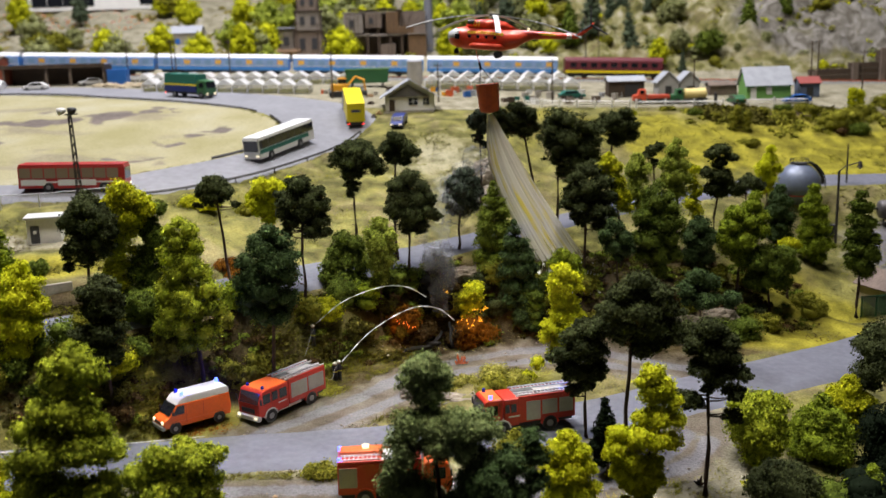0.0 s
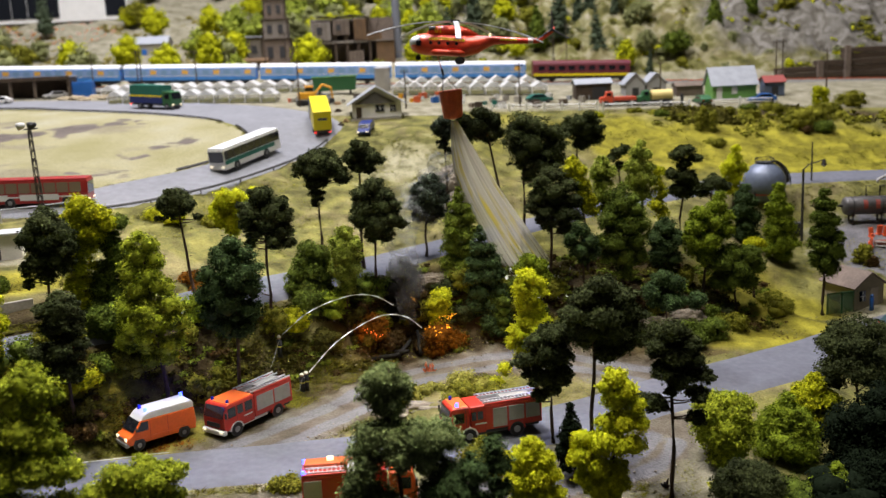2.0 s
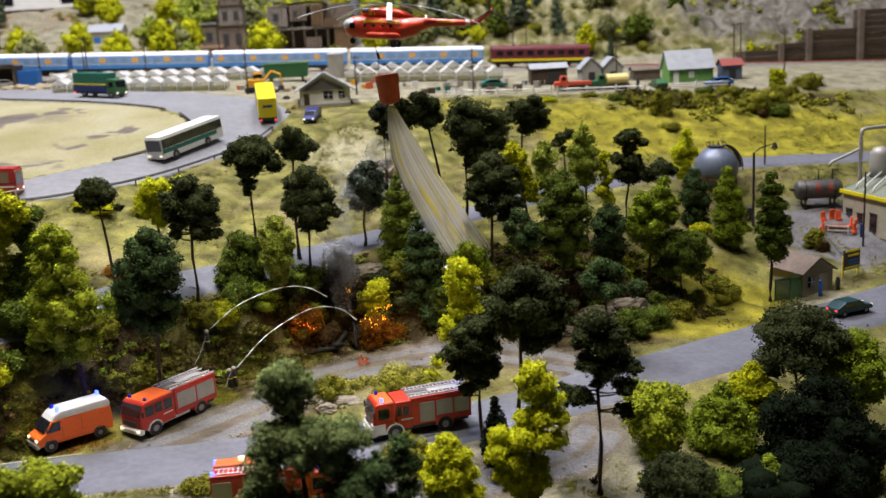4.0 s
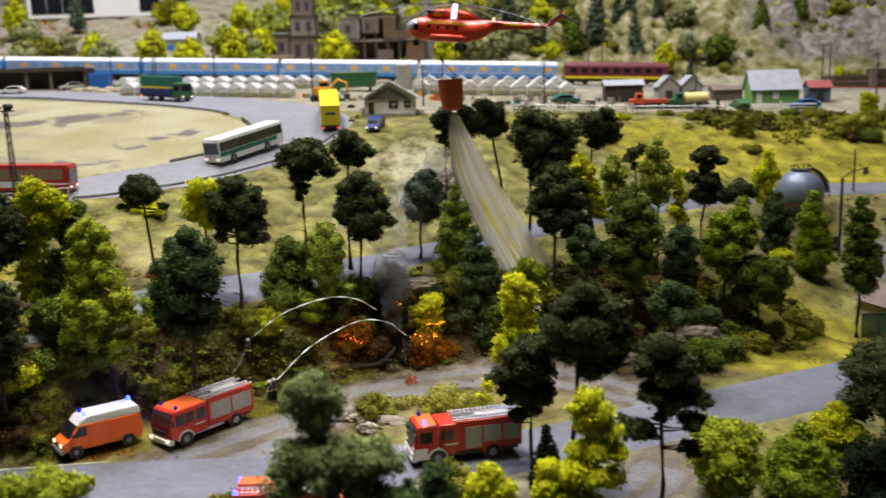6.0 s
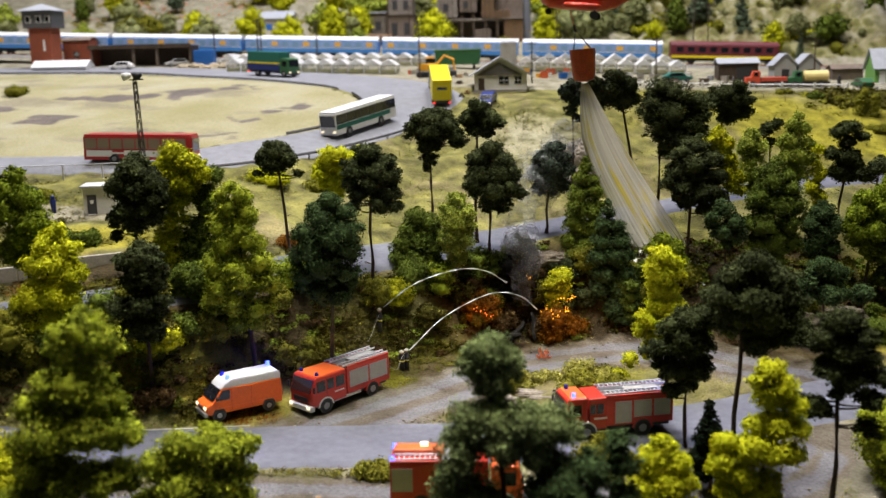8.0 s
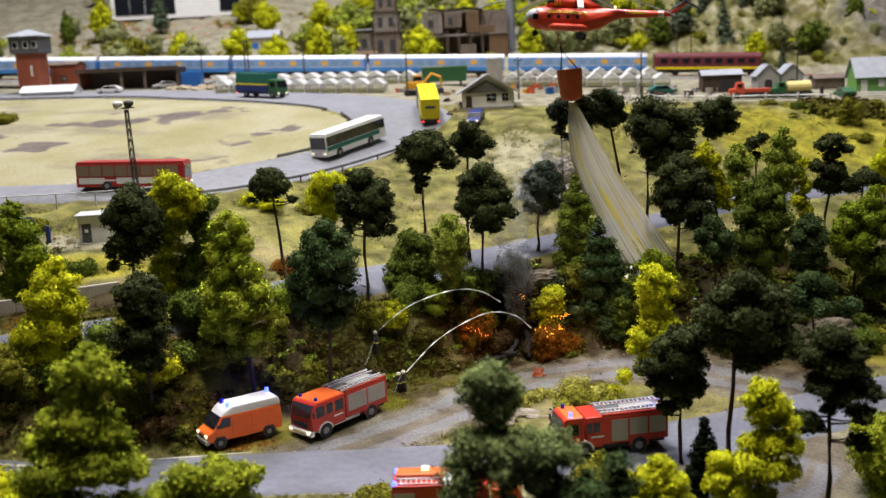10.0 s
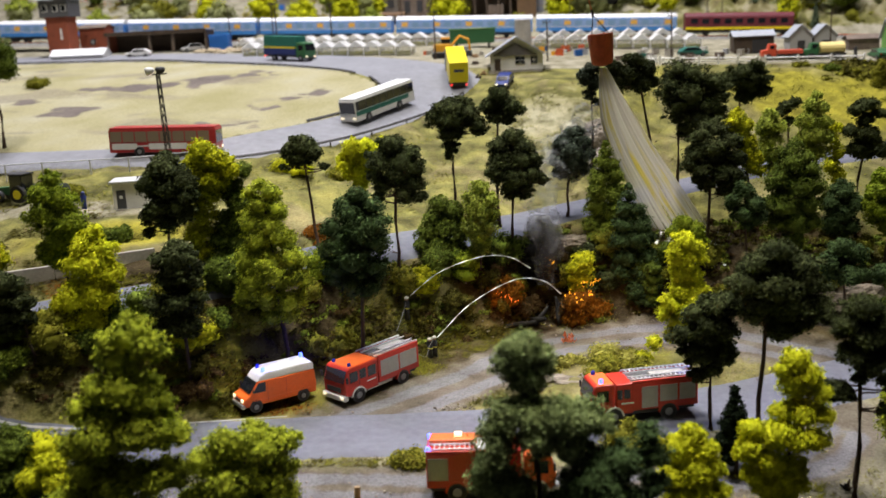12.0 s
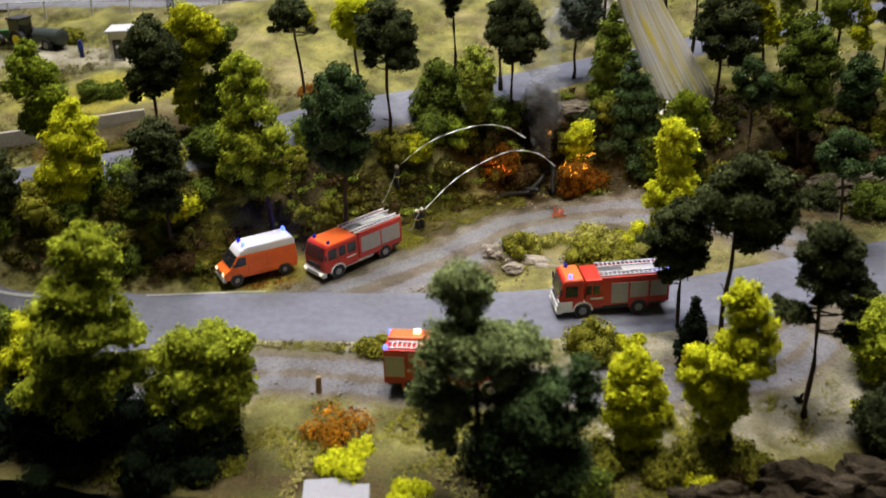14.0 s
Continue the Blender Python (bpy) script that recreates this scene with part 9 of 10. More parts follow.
part("panel", B(0, 0, 0.009, 0.029, 0.0016, 0.025, 0.0004), paint("purple_brown_board", (0.07, 0.045, 0.06), 0.6), t)
for zz, x, ww, m_ in ((0.0310, 0.0, 0.026, YELLOW), (0.0255, 0.002, 0.020, YELLOW), (0.0190, 0.003, 0.019, BLUE), (0.0150, 0.003, 0.018, BLUE), (0.0105, 0.0, 0.026, YELLOW)):
    part("writing_bar", B(x, -0.0011, zz, ww, 0.0006, 0.0024), m_, t)
for x in (-0.0135, 0.0135):
    part("post", B(x, 0.0016, -0.004, 0.0017, 0.0015, 0.030), YELLOW, t)

# ---- yard behind the loop ----
def at(x, y, turn=0, dz=-0.001):
    return pose(x, y, lz(x, y) + dz, 0, 0, turn)


gabled("small_house", at(-0.050, 1.665, 4), 0.082, 0.060, 0.025, 0.050, WHITE, ROOF_GREY, "small white house with dark timbers and a grey gabled roof", "house", [(0.005, 0.009, 0.015, 0.011, GLASS, "window"), (0.027, 0.009, 0.010, 0.011, GLASS, "window"), (-0.030, 0.0, 0.009, 0.018, TIMBER, "door")], 0.008, along="y")
t = thing("house_plinth", at(-0.050, 1.630, 4, 0.0), "dark timber gable boards and plinth of the little house", "trim", kind="structure")
part("plinth", B(0, 0.0035, -0.004, 0.084, 0.003, 0.008), CONCRETE, t)
part("gable_board", profile(bmesh.new(), [(-0.036, 0.027), (0.036, 0.027), (0, 0.047)], 0.0015), paint("grey_gable_timber", (0.12, 0.115, 0.11), 0.8, vary=0.3), t).matrix_local = Matrix.Translation((0, 0.0038, 0))


def utility_pole(x, y, h, lamp=False):
    t = thing("utility_pole", at(x, y), "dark wooden utility pole with a cross arm", "pole", "utility poles")
    part("shaft", rod(bmesh.new(), (0, 0, 0), (0, 0, h), 0.0016, 0.0010, n=7), TIMBER, t)
    part("cross_arm", B(0, 0, h - 0.006, 0.014, 0.0012, 0.0012), TIMBER, t)
    for s in (-1, 1):
        part("insulator", rod(bmesh.new(), (s * 0.0055, 0, h - 0.005), (s * 0.0055, 0, h - 0.0015), 0.0007, n=5), DARK, t)


for x, y, h in ((-0.512, 1.93, 0.10), (-0.53, 1.97, 0.095), (-0.43, 2.04, 0.09), (-0.19, 1.76, 0.085), (0.0, 1.74, 0.07), (0.205, 1.76, 0.078), (0.47, 1.80, 0.072), (0.70, 1.84, 0.10), (0.72, 1.86, 0.10), (0.78, 1.80, 0.085), (-0.66, 2.10, 0.09), (-0.27, 2.25, 0.12), (-0.32, 2.27, 0.12), (0.05, 2.28, 0.12), (0.34, 2.26, 0.13), (0.37, 2.26, 0.12)):
    utility_pole(x, y, h)


def greenhouse(x, y, w, d, tone):
    t = thing("greenhouse", at(x, y), "small white greenhouse bay with milky glazing", "greenhouse", "greenhouse rows")
    h, r = 0.0145, 0.0245
    part("wall_glazing", profile(bmesh.new(), [(-w / 2, 0), (w / 2, 0), (w / 2, h), (-w / 2, h)], d / 2), GREENHOUSE, t, "hazy wall glazing")
    part("roof_glazing", profile(bmesh.new(), [(-w / 2, h + 0.0002), (w / 2, h + 0.0002), (0, r), (0, r)][:3], d / 2), ROOF_GLAZING, t, "milky white roof glazing")
    for yy in np.linspace(-d / 2, d / 2, 3):
        bm = tube(bmesh.new(), [(-w / 2, yy, 0), (-w / 2, yy, h), (0, yy, r), (w / 2, yy, h), (w / 2, yy, 0)], 0.0006, 4)
        part("frame", bm, FRAME_WHITE, t)
    part("ridge", B(0, 0, r - 0.0004, 0.0012, d, 0.001), FRAME_WHITE, t)
    part("plant_bed", B(0, 0, 0.0005, w * 0.86, d * 0.94, 0.006), LEAF["olive"], t)


for i in range(11):
    greenhouse(-0.555 + i * 0.030, 1.915 - 0.006 * i, 0.0285, 0.055, i)
for i in range(14):
    greenhouse(-0.600 + i * 0.032, 2.03 - 0.002 * i, 0.030, 0.06, i)
for i in range(10):
    greenhouse(-0.012 + i * 0.030, 1.93 - 0.002 * i, 0.0285, 0.06, i)
for i in range(9):
    greenhouse(0.0 + i * 0.031, 2.02, 0.029, 0.05, i)

# digger, skip, silo
t = thing("excavator", at(-0.180, 1.785, 10), "amber-yellow excavator parked in the yard", "excavator")
part("body", B(0, 0, 1.0, 2.6, 2.3, 1.1, 0.12), EXCAVATOR, t, k=S)
part("cab", B(0.5, 0.5, 1.6, 1.3, 1.1, 1.5, 0.1), EXCAVATOR, t, k=S)
part("cab_window", B(0.5, 0.5, 2.1, 1.34, 1.14, 0.7, 0.02), GLASS, t, k=S)
for y in (-0.9, 0.9):
    part("track", B(0, y, 0.05, 3.2, 0.55, 0.8, 0.2), BLACK, t, k=S)
part("boom", tube(bmesh.new(), [(1.2, -0.3, 1.7), (2.6, -0.3, 3.2), (4.0, -0.3, 2.6)], 0.22, 6), EXCAVATOR, t, k=S)
part("stick", tube(bmesh.new(), [(3.9, -0.3, 2.7), (4.1, -0.3, 0.9)], 0.16, 6), EXCAVATOR, t, k=S)
part("bucket", B(3.9, -0.3, 0.2, 0.9, 0.9, 0.8, 0.1), DARK, t, k=S)
for i, (x, y) in enumerate(((-0.155, 1.795), (-0.145, 1.78), (-0.125, 1.79), (-0.118, 1.70), (-0.10, 1.63), (-0.108, 1.615))):
    t = thing("pallet_load", at(x, y, 20 * i), "small stack of brown timber in the yard", "timber stack", "yard clutter")
    for k in range(3):
        part("plank", B(0, (k - 1) * 0.003, 0.0 + (k % 2) * 0.003, 0.012, 0.0028, 0.003, 0.0003), TIMBER if i % 2 else paint("tan_wood", (0.35, 0.22, 0.11), 0.8), t)
t = thing("skip", at(-0.139, 1.935, 2), "large dark green open-topped container", "container")
part("side", profile(bmesh.new(), [(-0.040, 0.008), (0.040, 0.008), (0.043, 0.034), (-0.043, 0.034)], 0.014, 0.001), TRUCK_GREEN, t)
part("rim", B(0, 0, 0.034, 0.088, 0.030, 0.0018), GREEN_WALL, t)
for x in (-0.03, 0.03):
    part("foot", B(x, 0, 0, 0.004, 0.026, 0.009), IRON, t)
t = thing("silo", at(-0.046, 1.972), "grey concrete silo cylinder in the yard", "silo")
part("drum", rod(bmesh.new(), (0, 0, 0), (0, 0, 0.046), 0.0155, n=22), CONCRETE, t, smooth=False)
part("cap", rod(bmesh.new(), (0, 0, 0.046), (0, 0, 0.050), 0.0165, 0.012, n=22), ROOF_GREY, t)

# long open shed, brick stack, signal tower and the rest of the far corner
t = thing("open_shed", at(-0.795, 2.06, -1), "long dark timber shed with an open front", "shed")
part("back_wall", B(0, 0.022, 0, 0.21, 0.003, 0.040), TIMBER, t)
part("floor_slab", B(0, 0, -0.003, 0.21, 0.045, 0.004), CONCRETE, t)
part("roof", B(0, 0, 0.041, 0.218, 0.055, 0.003, 0.0006), ROOF_GREY, t)
part("fascia", B(0, -0.0272, 0.036, 0.218, 0.0016, 0.008), TIMBER, t)
for x in (-0.104, -0.015, 0.035, 0.104):
    part("post", B(x, -0.021, 0, 0.006 if abs(x) < 0.1 else 0.003, 0.003, 0.041), BROWN_WALL, t)
for x in (-0.1065, 0.1065):
    part("end_wall", B(x, 0, 0, 0.002, 0.045, 0.041), BRICK if x < 0 else TIMBER, t)
gabled("brick_store", at(-0.955, 2.11, -2), 0.058, 0.04, 0.050, 0.056, BRICK, BROWN_WALL, "weathered brick-red store building", "building", [(0.0, 0.015, 0.012, 0.012, DARK, "window")])
gabled("low_white_store", at(-0.93, 1.975, 1), 0.108, 0.035, 0.008, 0.019, WHITE, ROOF_WHITE, "long low white-roofed store by the road", "building")
t = thing("signal_tower", at(-0.985, 2.02), "brick signal tower with a dark overhanging cabin", "tower")
part("brick_shaft", B(0, 0, 0, 0.046, 0.042, 0.082, 0.001), BRICK, t)
part("shaft_window", B(0.008, -0.0212, 0.035, 0.004, 0.0012, 0.022), WHITE, t)
part("cabin", B(0, 0, 0.080, 0.062, 0.054, 0.034, 0.001), paint("slate_boards", (0.09, 0.09, 0.10), 0.7), t)
for x in (-0.018, 0.004, 0.022):
    w = part("window", B(x, -0.0275, 0.090, 0.011, 0.0012, 0.014), WHITE, t)
    part("pane", B(x, -0.0283, 0.0915, 0.008, 0.0008, 0.011), GLASS, w)
part("roof", rod(bmesh.new(), (0, 0, 0.114), (0, 0, 0.128), 0.052, 0.004, n=4), ROOF_GREY, t).matrix_local = Matrix.Rotation(radians(45), 4, "Z")
car(at(-0.805, 1.965, -170), WHITE, "white pickup with a blue bed by the open shed", False)
part("box_body", B(0, 0, 0, 0.040, 0.03, 0.032, 0.001), BLUE, thing("blue_container", at(-0.668, 2.06, 4), "bright blue steel container beside the shed", "container"))
car(at(-0.72, 2.04, -150), paint("pale_grey_enamel", (0.4, 0.4, 0.4), 0.4), "pale grey car inside the open shed", False)
for i, (x, y, s) in enumerate(((-0.69, 2.0, 0.010), (-0.66, 1.99, 0.012), (-0.63, 2.0, 0.010), (-0.60, 1.985, 0.012), (-0.64, 1.97, 0.008))):
    stone(x, y, s * 1.5, s, s * 0.6, 60.0 + i, material=paint("tan_sand", (0.36, 0.30, 0.2), 0.9, vary=0.2), label="heap of pale sand in the yard", name="sand_mound")

# right-hand yard above the embankment
gabled("green_house", at(0.600, 1.80, 0), 0.080, 0.05, 0.027, 0.056, GREEN_WALL, ROOF_GREY, "green boarded house with a grey-blue roof", "house", [(0.0, 0.008, 0.010, 0.012, WHITE, "window"), (-0.028, 0.0, 0.010, 0.020, WHITE, "door")], 0.004)
gabled("blue_shed", at(0.682, 1.81, 0), 0.036, 0.03, 0.026, 0.036, paint("dull_blue_boards", (0.10, 0.13, 0.20), 0.7), paint("red_roof_sheet", (0.28, 0.06, 0.05), 0.7), "small dull blue shed with a red roof", "shed", [(0, 0, 0.012, 0.018, DARK, "door")])
gabled("open_store", at(0.350, 1.84, 0), 0.066, 0.04, 0.028, 0.036, TIMBER, ROOF_GREY, "dark timber store with a grey roof", "shed", [(0.01, 0, 0.026, 0.022, DARK, "door")])
for x in (0.432, 0.472):
    gabled("grey_gable_shed", at(x, 1.86, 0), 0.037, 0.045, 0.024, 0.042, paint("pale_grey_boards", (0.33, 0.33, 0.32), 0.8), ROOF_GREY, "pale grey shed with a pointed gable", "shed", [(0, 0, 0.012, 0.016, DARK, "door")], along="y")
gabled("low_brown_store", at(0.535, 1.85, 0), 0.05, 0.03, 0.018, 0.024, BROWN_WALL, BROWN_WALL, "low brown boarded store", "shed")


def small_lorry(m, cab, load, label, tank=False):
    t = thing("small_lorry", m, label, "lorry", "parked lorries")
    part("chassis", B(0, 0, 0.5, 5.6, 1.6, 0.3), DARK, t, k=S)
    part("cab", profile(bmesh.new(), [(0.9, 0.6), (2.9, 0.6), (2.9, 1.4), (2.1, 1.5), (1.9, 2.3), (0.9, 2.3)], 0.95, 0.08), cab, t, k=S)
    if tank:
        part("tank", loft(bmesh.new(), [(-2.7, 0, 1.5, 0.7, 0.6), (-2.6, 0, 1.5, 0.95, 0.85), (0.6, 0, 1.5, 0.95, 0.85), (0.7, 0, 1.5, 0.7, 0.6)], 14), load, t, k=S)
    else:
        part("flat_bed", B(-1.0, 0, 0.85, 3.4, 2.0, 0.55, 0.05), load, t, k=S)
    part("side_window", B(1.5, 0, 1.6, 0.6, 1.94, 0.5), GLASS, t, k=S)
    wheels(t, [(1.9, 0.85), (1.9, -0.85), (-1.6, 0.85), (-1.6, -0.85)], 0.45, 0.3)


small_lorry(at(0.380, 1.745, 175), paint("tomato_red_enamel", (0.62, 0.09, 0.04), 0.4), paint("tomato_red_bed", (0.55, 0.08, 0.04), 0.5), "tomato-red bonneted lorry in the yard")
small_lorry(at(0.446, 1.745, 178), TRUCK_GREEN, paint("cream_tank", (0.72, 0.58, 0.22), 0.5), "small lorry with a cream tank", True)
car(at(0.640, 1.745, 175), BLUE, "royal blue estate car by the green house", False)
car(at(0.530, 1.74, 95), TRUCK_GREEN, "dark green car parked end-on by the fence", False)
car(at(0.245, 1.80, 10), TEAL, "teal car among the yard clutter", False)
figurine(0.495, 1.745, 0, DARK, "tiny dark plastic figurine standing in the yard", 0.019)


def rail_fence(x0, x1, y0, y1, spacing, label):
    t = thing("white_fence", at(x0, y0), label, "fence")
    n = max(2, int(math.hypot(x1 - x0, y1 - y0) / spacing))
    o = Vector((x0, y0, lz(x0, y0) - 0.001))
    pts = [Vector((x0 + (x1 - x0) * i / n, y0 + (y1 - y0) * i / n, 0)) for i in range(n + 1)]
    for p in pts:
        p.z = lz(p.x, p.y)
        q = p - o
        part("post", B(q.x, q.y, q.z - 0.002, 0.0028, 0.0026, 0.017, 0.0003), WHITE, t)
    for a, b in zip(pts, pts[1:]):
        for h in (0.005, 0.010):
            part("rail", rod(bmesh.new(), a - o + Vector((0, 0, h)), b - o + Vector((0, 0, h)), 0.0011, n=5), WHITE, t)


rail_fence(0.15, 0.335, 1.712, 1.71, 0.03, "white painted post-and-rail fence above the slope")
rail_fence(0.345, 0.50, 1.705, 1.715, 0.045, "white painted post-and-rail fence above the slope")
rail_fence(0.53, 0.66, 1.725, 1.735, 0.06, "white painted post-and-rail fence above the slope")
rng = np.random.default_rng(33)
for i in range(26):
    x, y = float(rng.uniform(0.10, 0.34)), float(rng.uniform(1.735, 1.86))
    s = float(rng.uniform(0.006, 0.014))
    c = [WHITE, CONCRETE, TEAL, BROWN_WALL, ROOF_GREY, TIMBER][int(rng.integers(0, 6))]
    t = thing("crate", at(x, y, float(rng.uniform(0, 90))), "small stacked crate among the yard clutter", "crate", "yard crates")
    part("box_body", B(0, 0, 0, s, s * 0.8, s * 0.8, 0.0005), c, t)
    part("lid", B(0, 0, s * 0.8, s * 1.05, s * 0.85, s * 0.12), c, t)

for i in range(24):
    x, y = float(rng.uniform(-0.22, 0.10)), float(rng.uniform(1.80, 1.89))
    if near_line([x], [y], np.array(RING_OUT), 0.03)[0] > 0 or inside(np.array([x]), np.array([y]), RING_OUT)[0]:
        continue
    s = float(rng.uniform(0.006, 0.013))
    c = [WHITE, CONCRETE, BLUE, TIMBER, ROOF_GREY, EXCAVATOR, RUST][int(rng.integers(0, 7))]
    t = thing("crate", at(x, y, float(rng.uniform(0, 90))), "small stacked crate among the yard clutter", "crate", "yard crates")
    part("box_body", B(0, 0, 0, s, s * 0.8, s * 0.8, 0.0005), c, t)
    part("lid", B(0, 0, s * 0.8, s * 1.05, s * 0.85, s * 0.12), c, t)

# ---- railway ----
SLOPE = -2.1


def carriage(x, colour, roof, label, length=24.6, loco=False):
    t = thing("railway_carriage" if not loco else "locomotive", pose(x, 2.15, 0.2425 - 0.0367 * x, 0, -SLOPE, 0), label, "train", "the blue train" if not loco else "")
    L = length
    part("underframe", B(0, 0, 0.5, L * 0.95, 2.2, 0.6), DARK, t, k=S)
    part("body", B(0, 0, 1.0, L, 2.8, 2.3, 0.12), colour, t, k=S)
    bm = loft(bmesh.new(), [(-L / 2, 0, 3.25, 1.38, 0.7), (L / 2, 0, 3.25, 1.38, 0.7)], 16)
    part("roof", bm, roof, t, k=S, smooth=False)
    n = int(L / 2.0)
    for s in (-1, 1):
        for i in range(n):
            x0 = -L / 2 + 1.6 + i * (L - 3.2) / (n - 1)
            part("window", B(x0, s * 1.412, 2.1, 1.15, 0.034, 0.8, 0.01), GLASS if loco else PALE_GLASS if (i * 7 + int(x * 90)) % 3 else BLIND, t, k=S)
        if not loco:
            part("window_band", B(0, s * 1.404, 1.95, L - 0.3, 0.02, 1.1), BAND_BLUE, t, "pale blue-grey window band", k=S)
        part("stripe", B(0, s * 1.405, 1.05 if loco else 1.75, L - 0.2, 0.02, 0.42 if loco else 0.12), YELLOW if loco else WHITE, t, k=S)
    for x0 in (-L * 0.36, L * 0.36):
        for dx in (-1.2, 1.2):
            for s in (-1, 1):
                part("wheel", rod(bmesh.new(), (x0 + dx, s * 0.65, 0.45), (x0 + dx, s * 0.8, 0.45), 0.46, n=14), IRON, t, k=S)
        part("bogie", B(x0, 0, 0.4, 3.6, 2.0, 0.4), IRON, t, k=S)


for i in range(5):
    carriage(0.118 - 0.291 * i, SKY_BLUE, ROOF_WHITE, "bright blue passenger carriage with a pale roof and yellow blinds")
carriage(0.382, MAROON, MAROON, "maroon locomotive with a yellow stripe", 18.5, True)
t = thing("railway_track", pose(0, 2.15, 0.2385, 0, -SLOPE, 0), "railway track on grey ballast", "railway", kind="structure")
part("ballast", profile(bmesh.new(), [(-0.030, -0.006), (0.030, -0.006), (0.020, 0.002), (-0.020, 0.002)], 1.55), paint("grey_ballast", (0.2, 0.19, 0.17), 0.9, vary=0.4, scale=150, bump=0.8), t).matrix_local = Matrix.Rotation(radians(90), 4, "Z")
for s in (-1, 1):
    part("rail", B(0, s * 0.0083, 0.0028, 3.1, 0.0008, 0.0016), RUST, t)
bm = bmesh.new()
for i in range(280):
    box(bm, -1.54 + i * 0.011, 0, 0.0016, 0.003, 0.030, 0.0014)
ob = part("sleepers", bm, TIMBER, t)
ob["kind"] = "stuff"

# ---- far buildings ----
PALE_BOARD = paint("silvered_old_boards", (0.20, 0.175, 0.15), 0.9, vary=0.35, scale=60, bump=0.5)
UMBER = paint("umber_boards", (0.13, 0.075, 0.035), 0.85, vary=0.35, scale=60, bump=0.5)


def ruined_hall(x, y):
    """A gutted two-storey works: slabs on posts, a broken wall, a lean-to block."""
    t = thing("derelict_hall", at(x, y, 0, -0.006), "gutted brown works building with open floors and broken boards", "building", "derelict brown buildings")
    part("back_wall", B(0, 0.034, 0, 0.205, 0.006, 0.118), BROWN_WALL, t)
    for z, x0, x1 in ((0.002, -0.102, 0.102), (0.058, -0.098, 0.076), (0.112, -0.100, 0.034)):
        part("floor_slab", B((x0 + x1) / 2, 0, z, x1 - x0, 0.066, 0.005, 0.0008), PALE_BOARD, t)
    for i in range(7):
        xx = -0.096 + i * 0.028
        part("post", B(xx, -0.030, 0.006, 0.005, 0.005, 0.053), TIMBER, t)
        if xx < 0.05:
            part("post", B(xx, -0.030, 0.062, 0.004, 0.004, 0.051), TIMBER, t)
    for xx, z, w, h, m_ in ((-0.074, 0.066, 0.048, 0.044, PALE_BOARD), (-0.024, 0.078, 0.040, 0.034, BROWN_WALL), (0.022, 0.064, 0.030, 0.050, UMBER), (-0.088, 0.008, 0.022, 0.048, BROWN_WALL), (0.010, 0.008, 0.036, 0.030, BROWN_WALL), (0.056, 0.062, 0.036, 0.018, UMBER)):
        panel = part("wall_panel", B(xx, -0.0335, z, w, 0.003, h, 0.0005), m_, t)
        for k in range(1, int(w / 0.009)):
            part("batten", B(xx - w / 2 + k * 0.009, -0.0355, z, 0.0012, 0.0012, h), TIMBER, panel)
    # flat dark panels, with the gloom of empty window holes in their colour
    part("window", B(-0.078, -0.0354, 0.080, 0.012, 0.0016, 0.018), DARK, t)
    part("window", B(-0.030, -0.0354, 0.088, 0.010, 0.0016, 0.014), DARK, t)
    part("lean_to", B(0.082, -0.006, 0, 0.044, 0.060, 0.060, 0.001), UMBER, t, "umber boarded side block")
    part("lean_to_roof", B(0.082, -0.006, 0.060, 0.048, 0.066, 0.0026), PALE_BOARD, t)
    for xx, tilt in ((-0.06, 6), (-0.015, -4), (0.02, 9)):
        part("roof_board", B(0, 0, 0, 0.05, 0.070, 0.0018), TIMBER, t).matrix_local = pose(xx, 0, 0.121, 0, tilt, 0)
    for i in range(5):
        part("beam", rod(bmesh.new(), (-0.09 + i * 0.035, -0.031, 0.06), (-0.07 + i * 0.035, -0.031, 0.112), 0.0013, n=5), TIMBER, t)
    part("gantry", B(0.118, -0.02, 0.030, 0.060, 0.006, 0.003), PALE_BOARD, t)
    part("gantry_leg", B(0.143, -0.02, 0, 0.004, 0.004, 0.031), TIMBER, t)
    return t


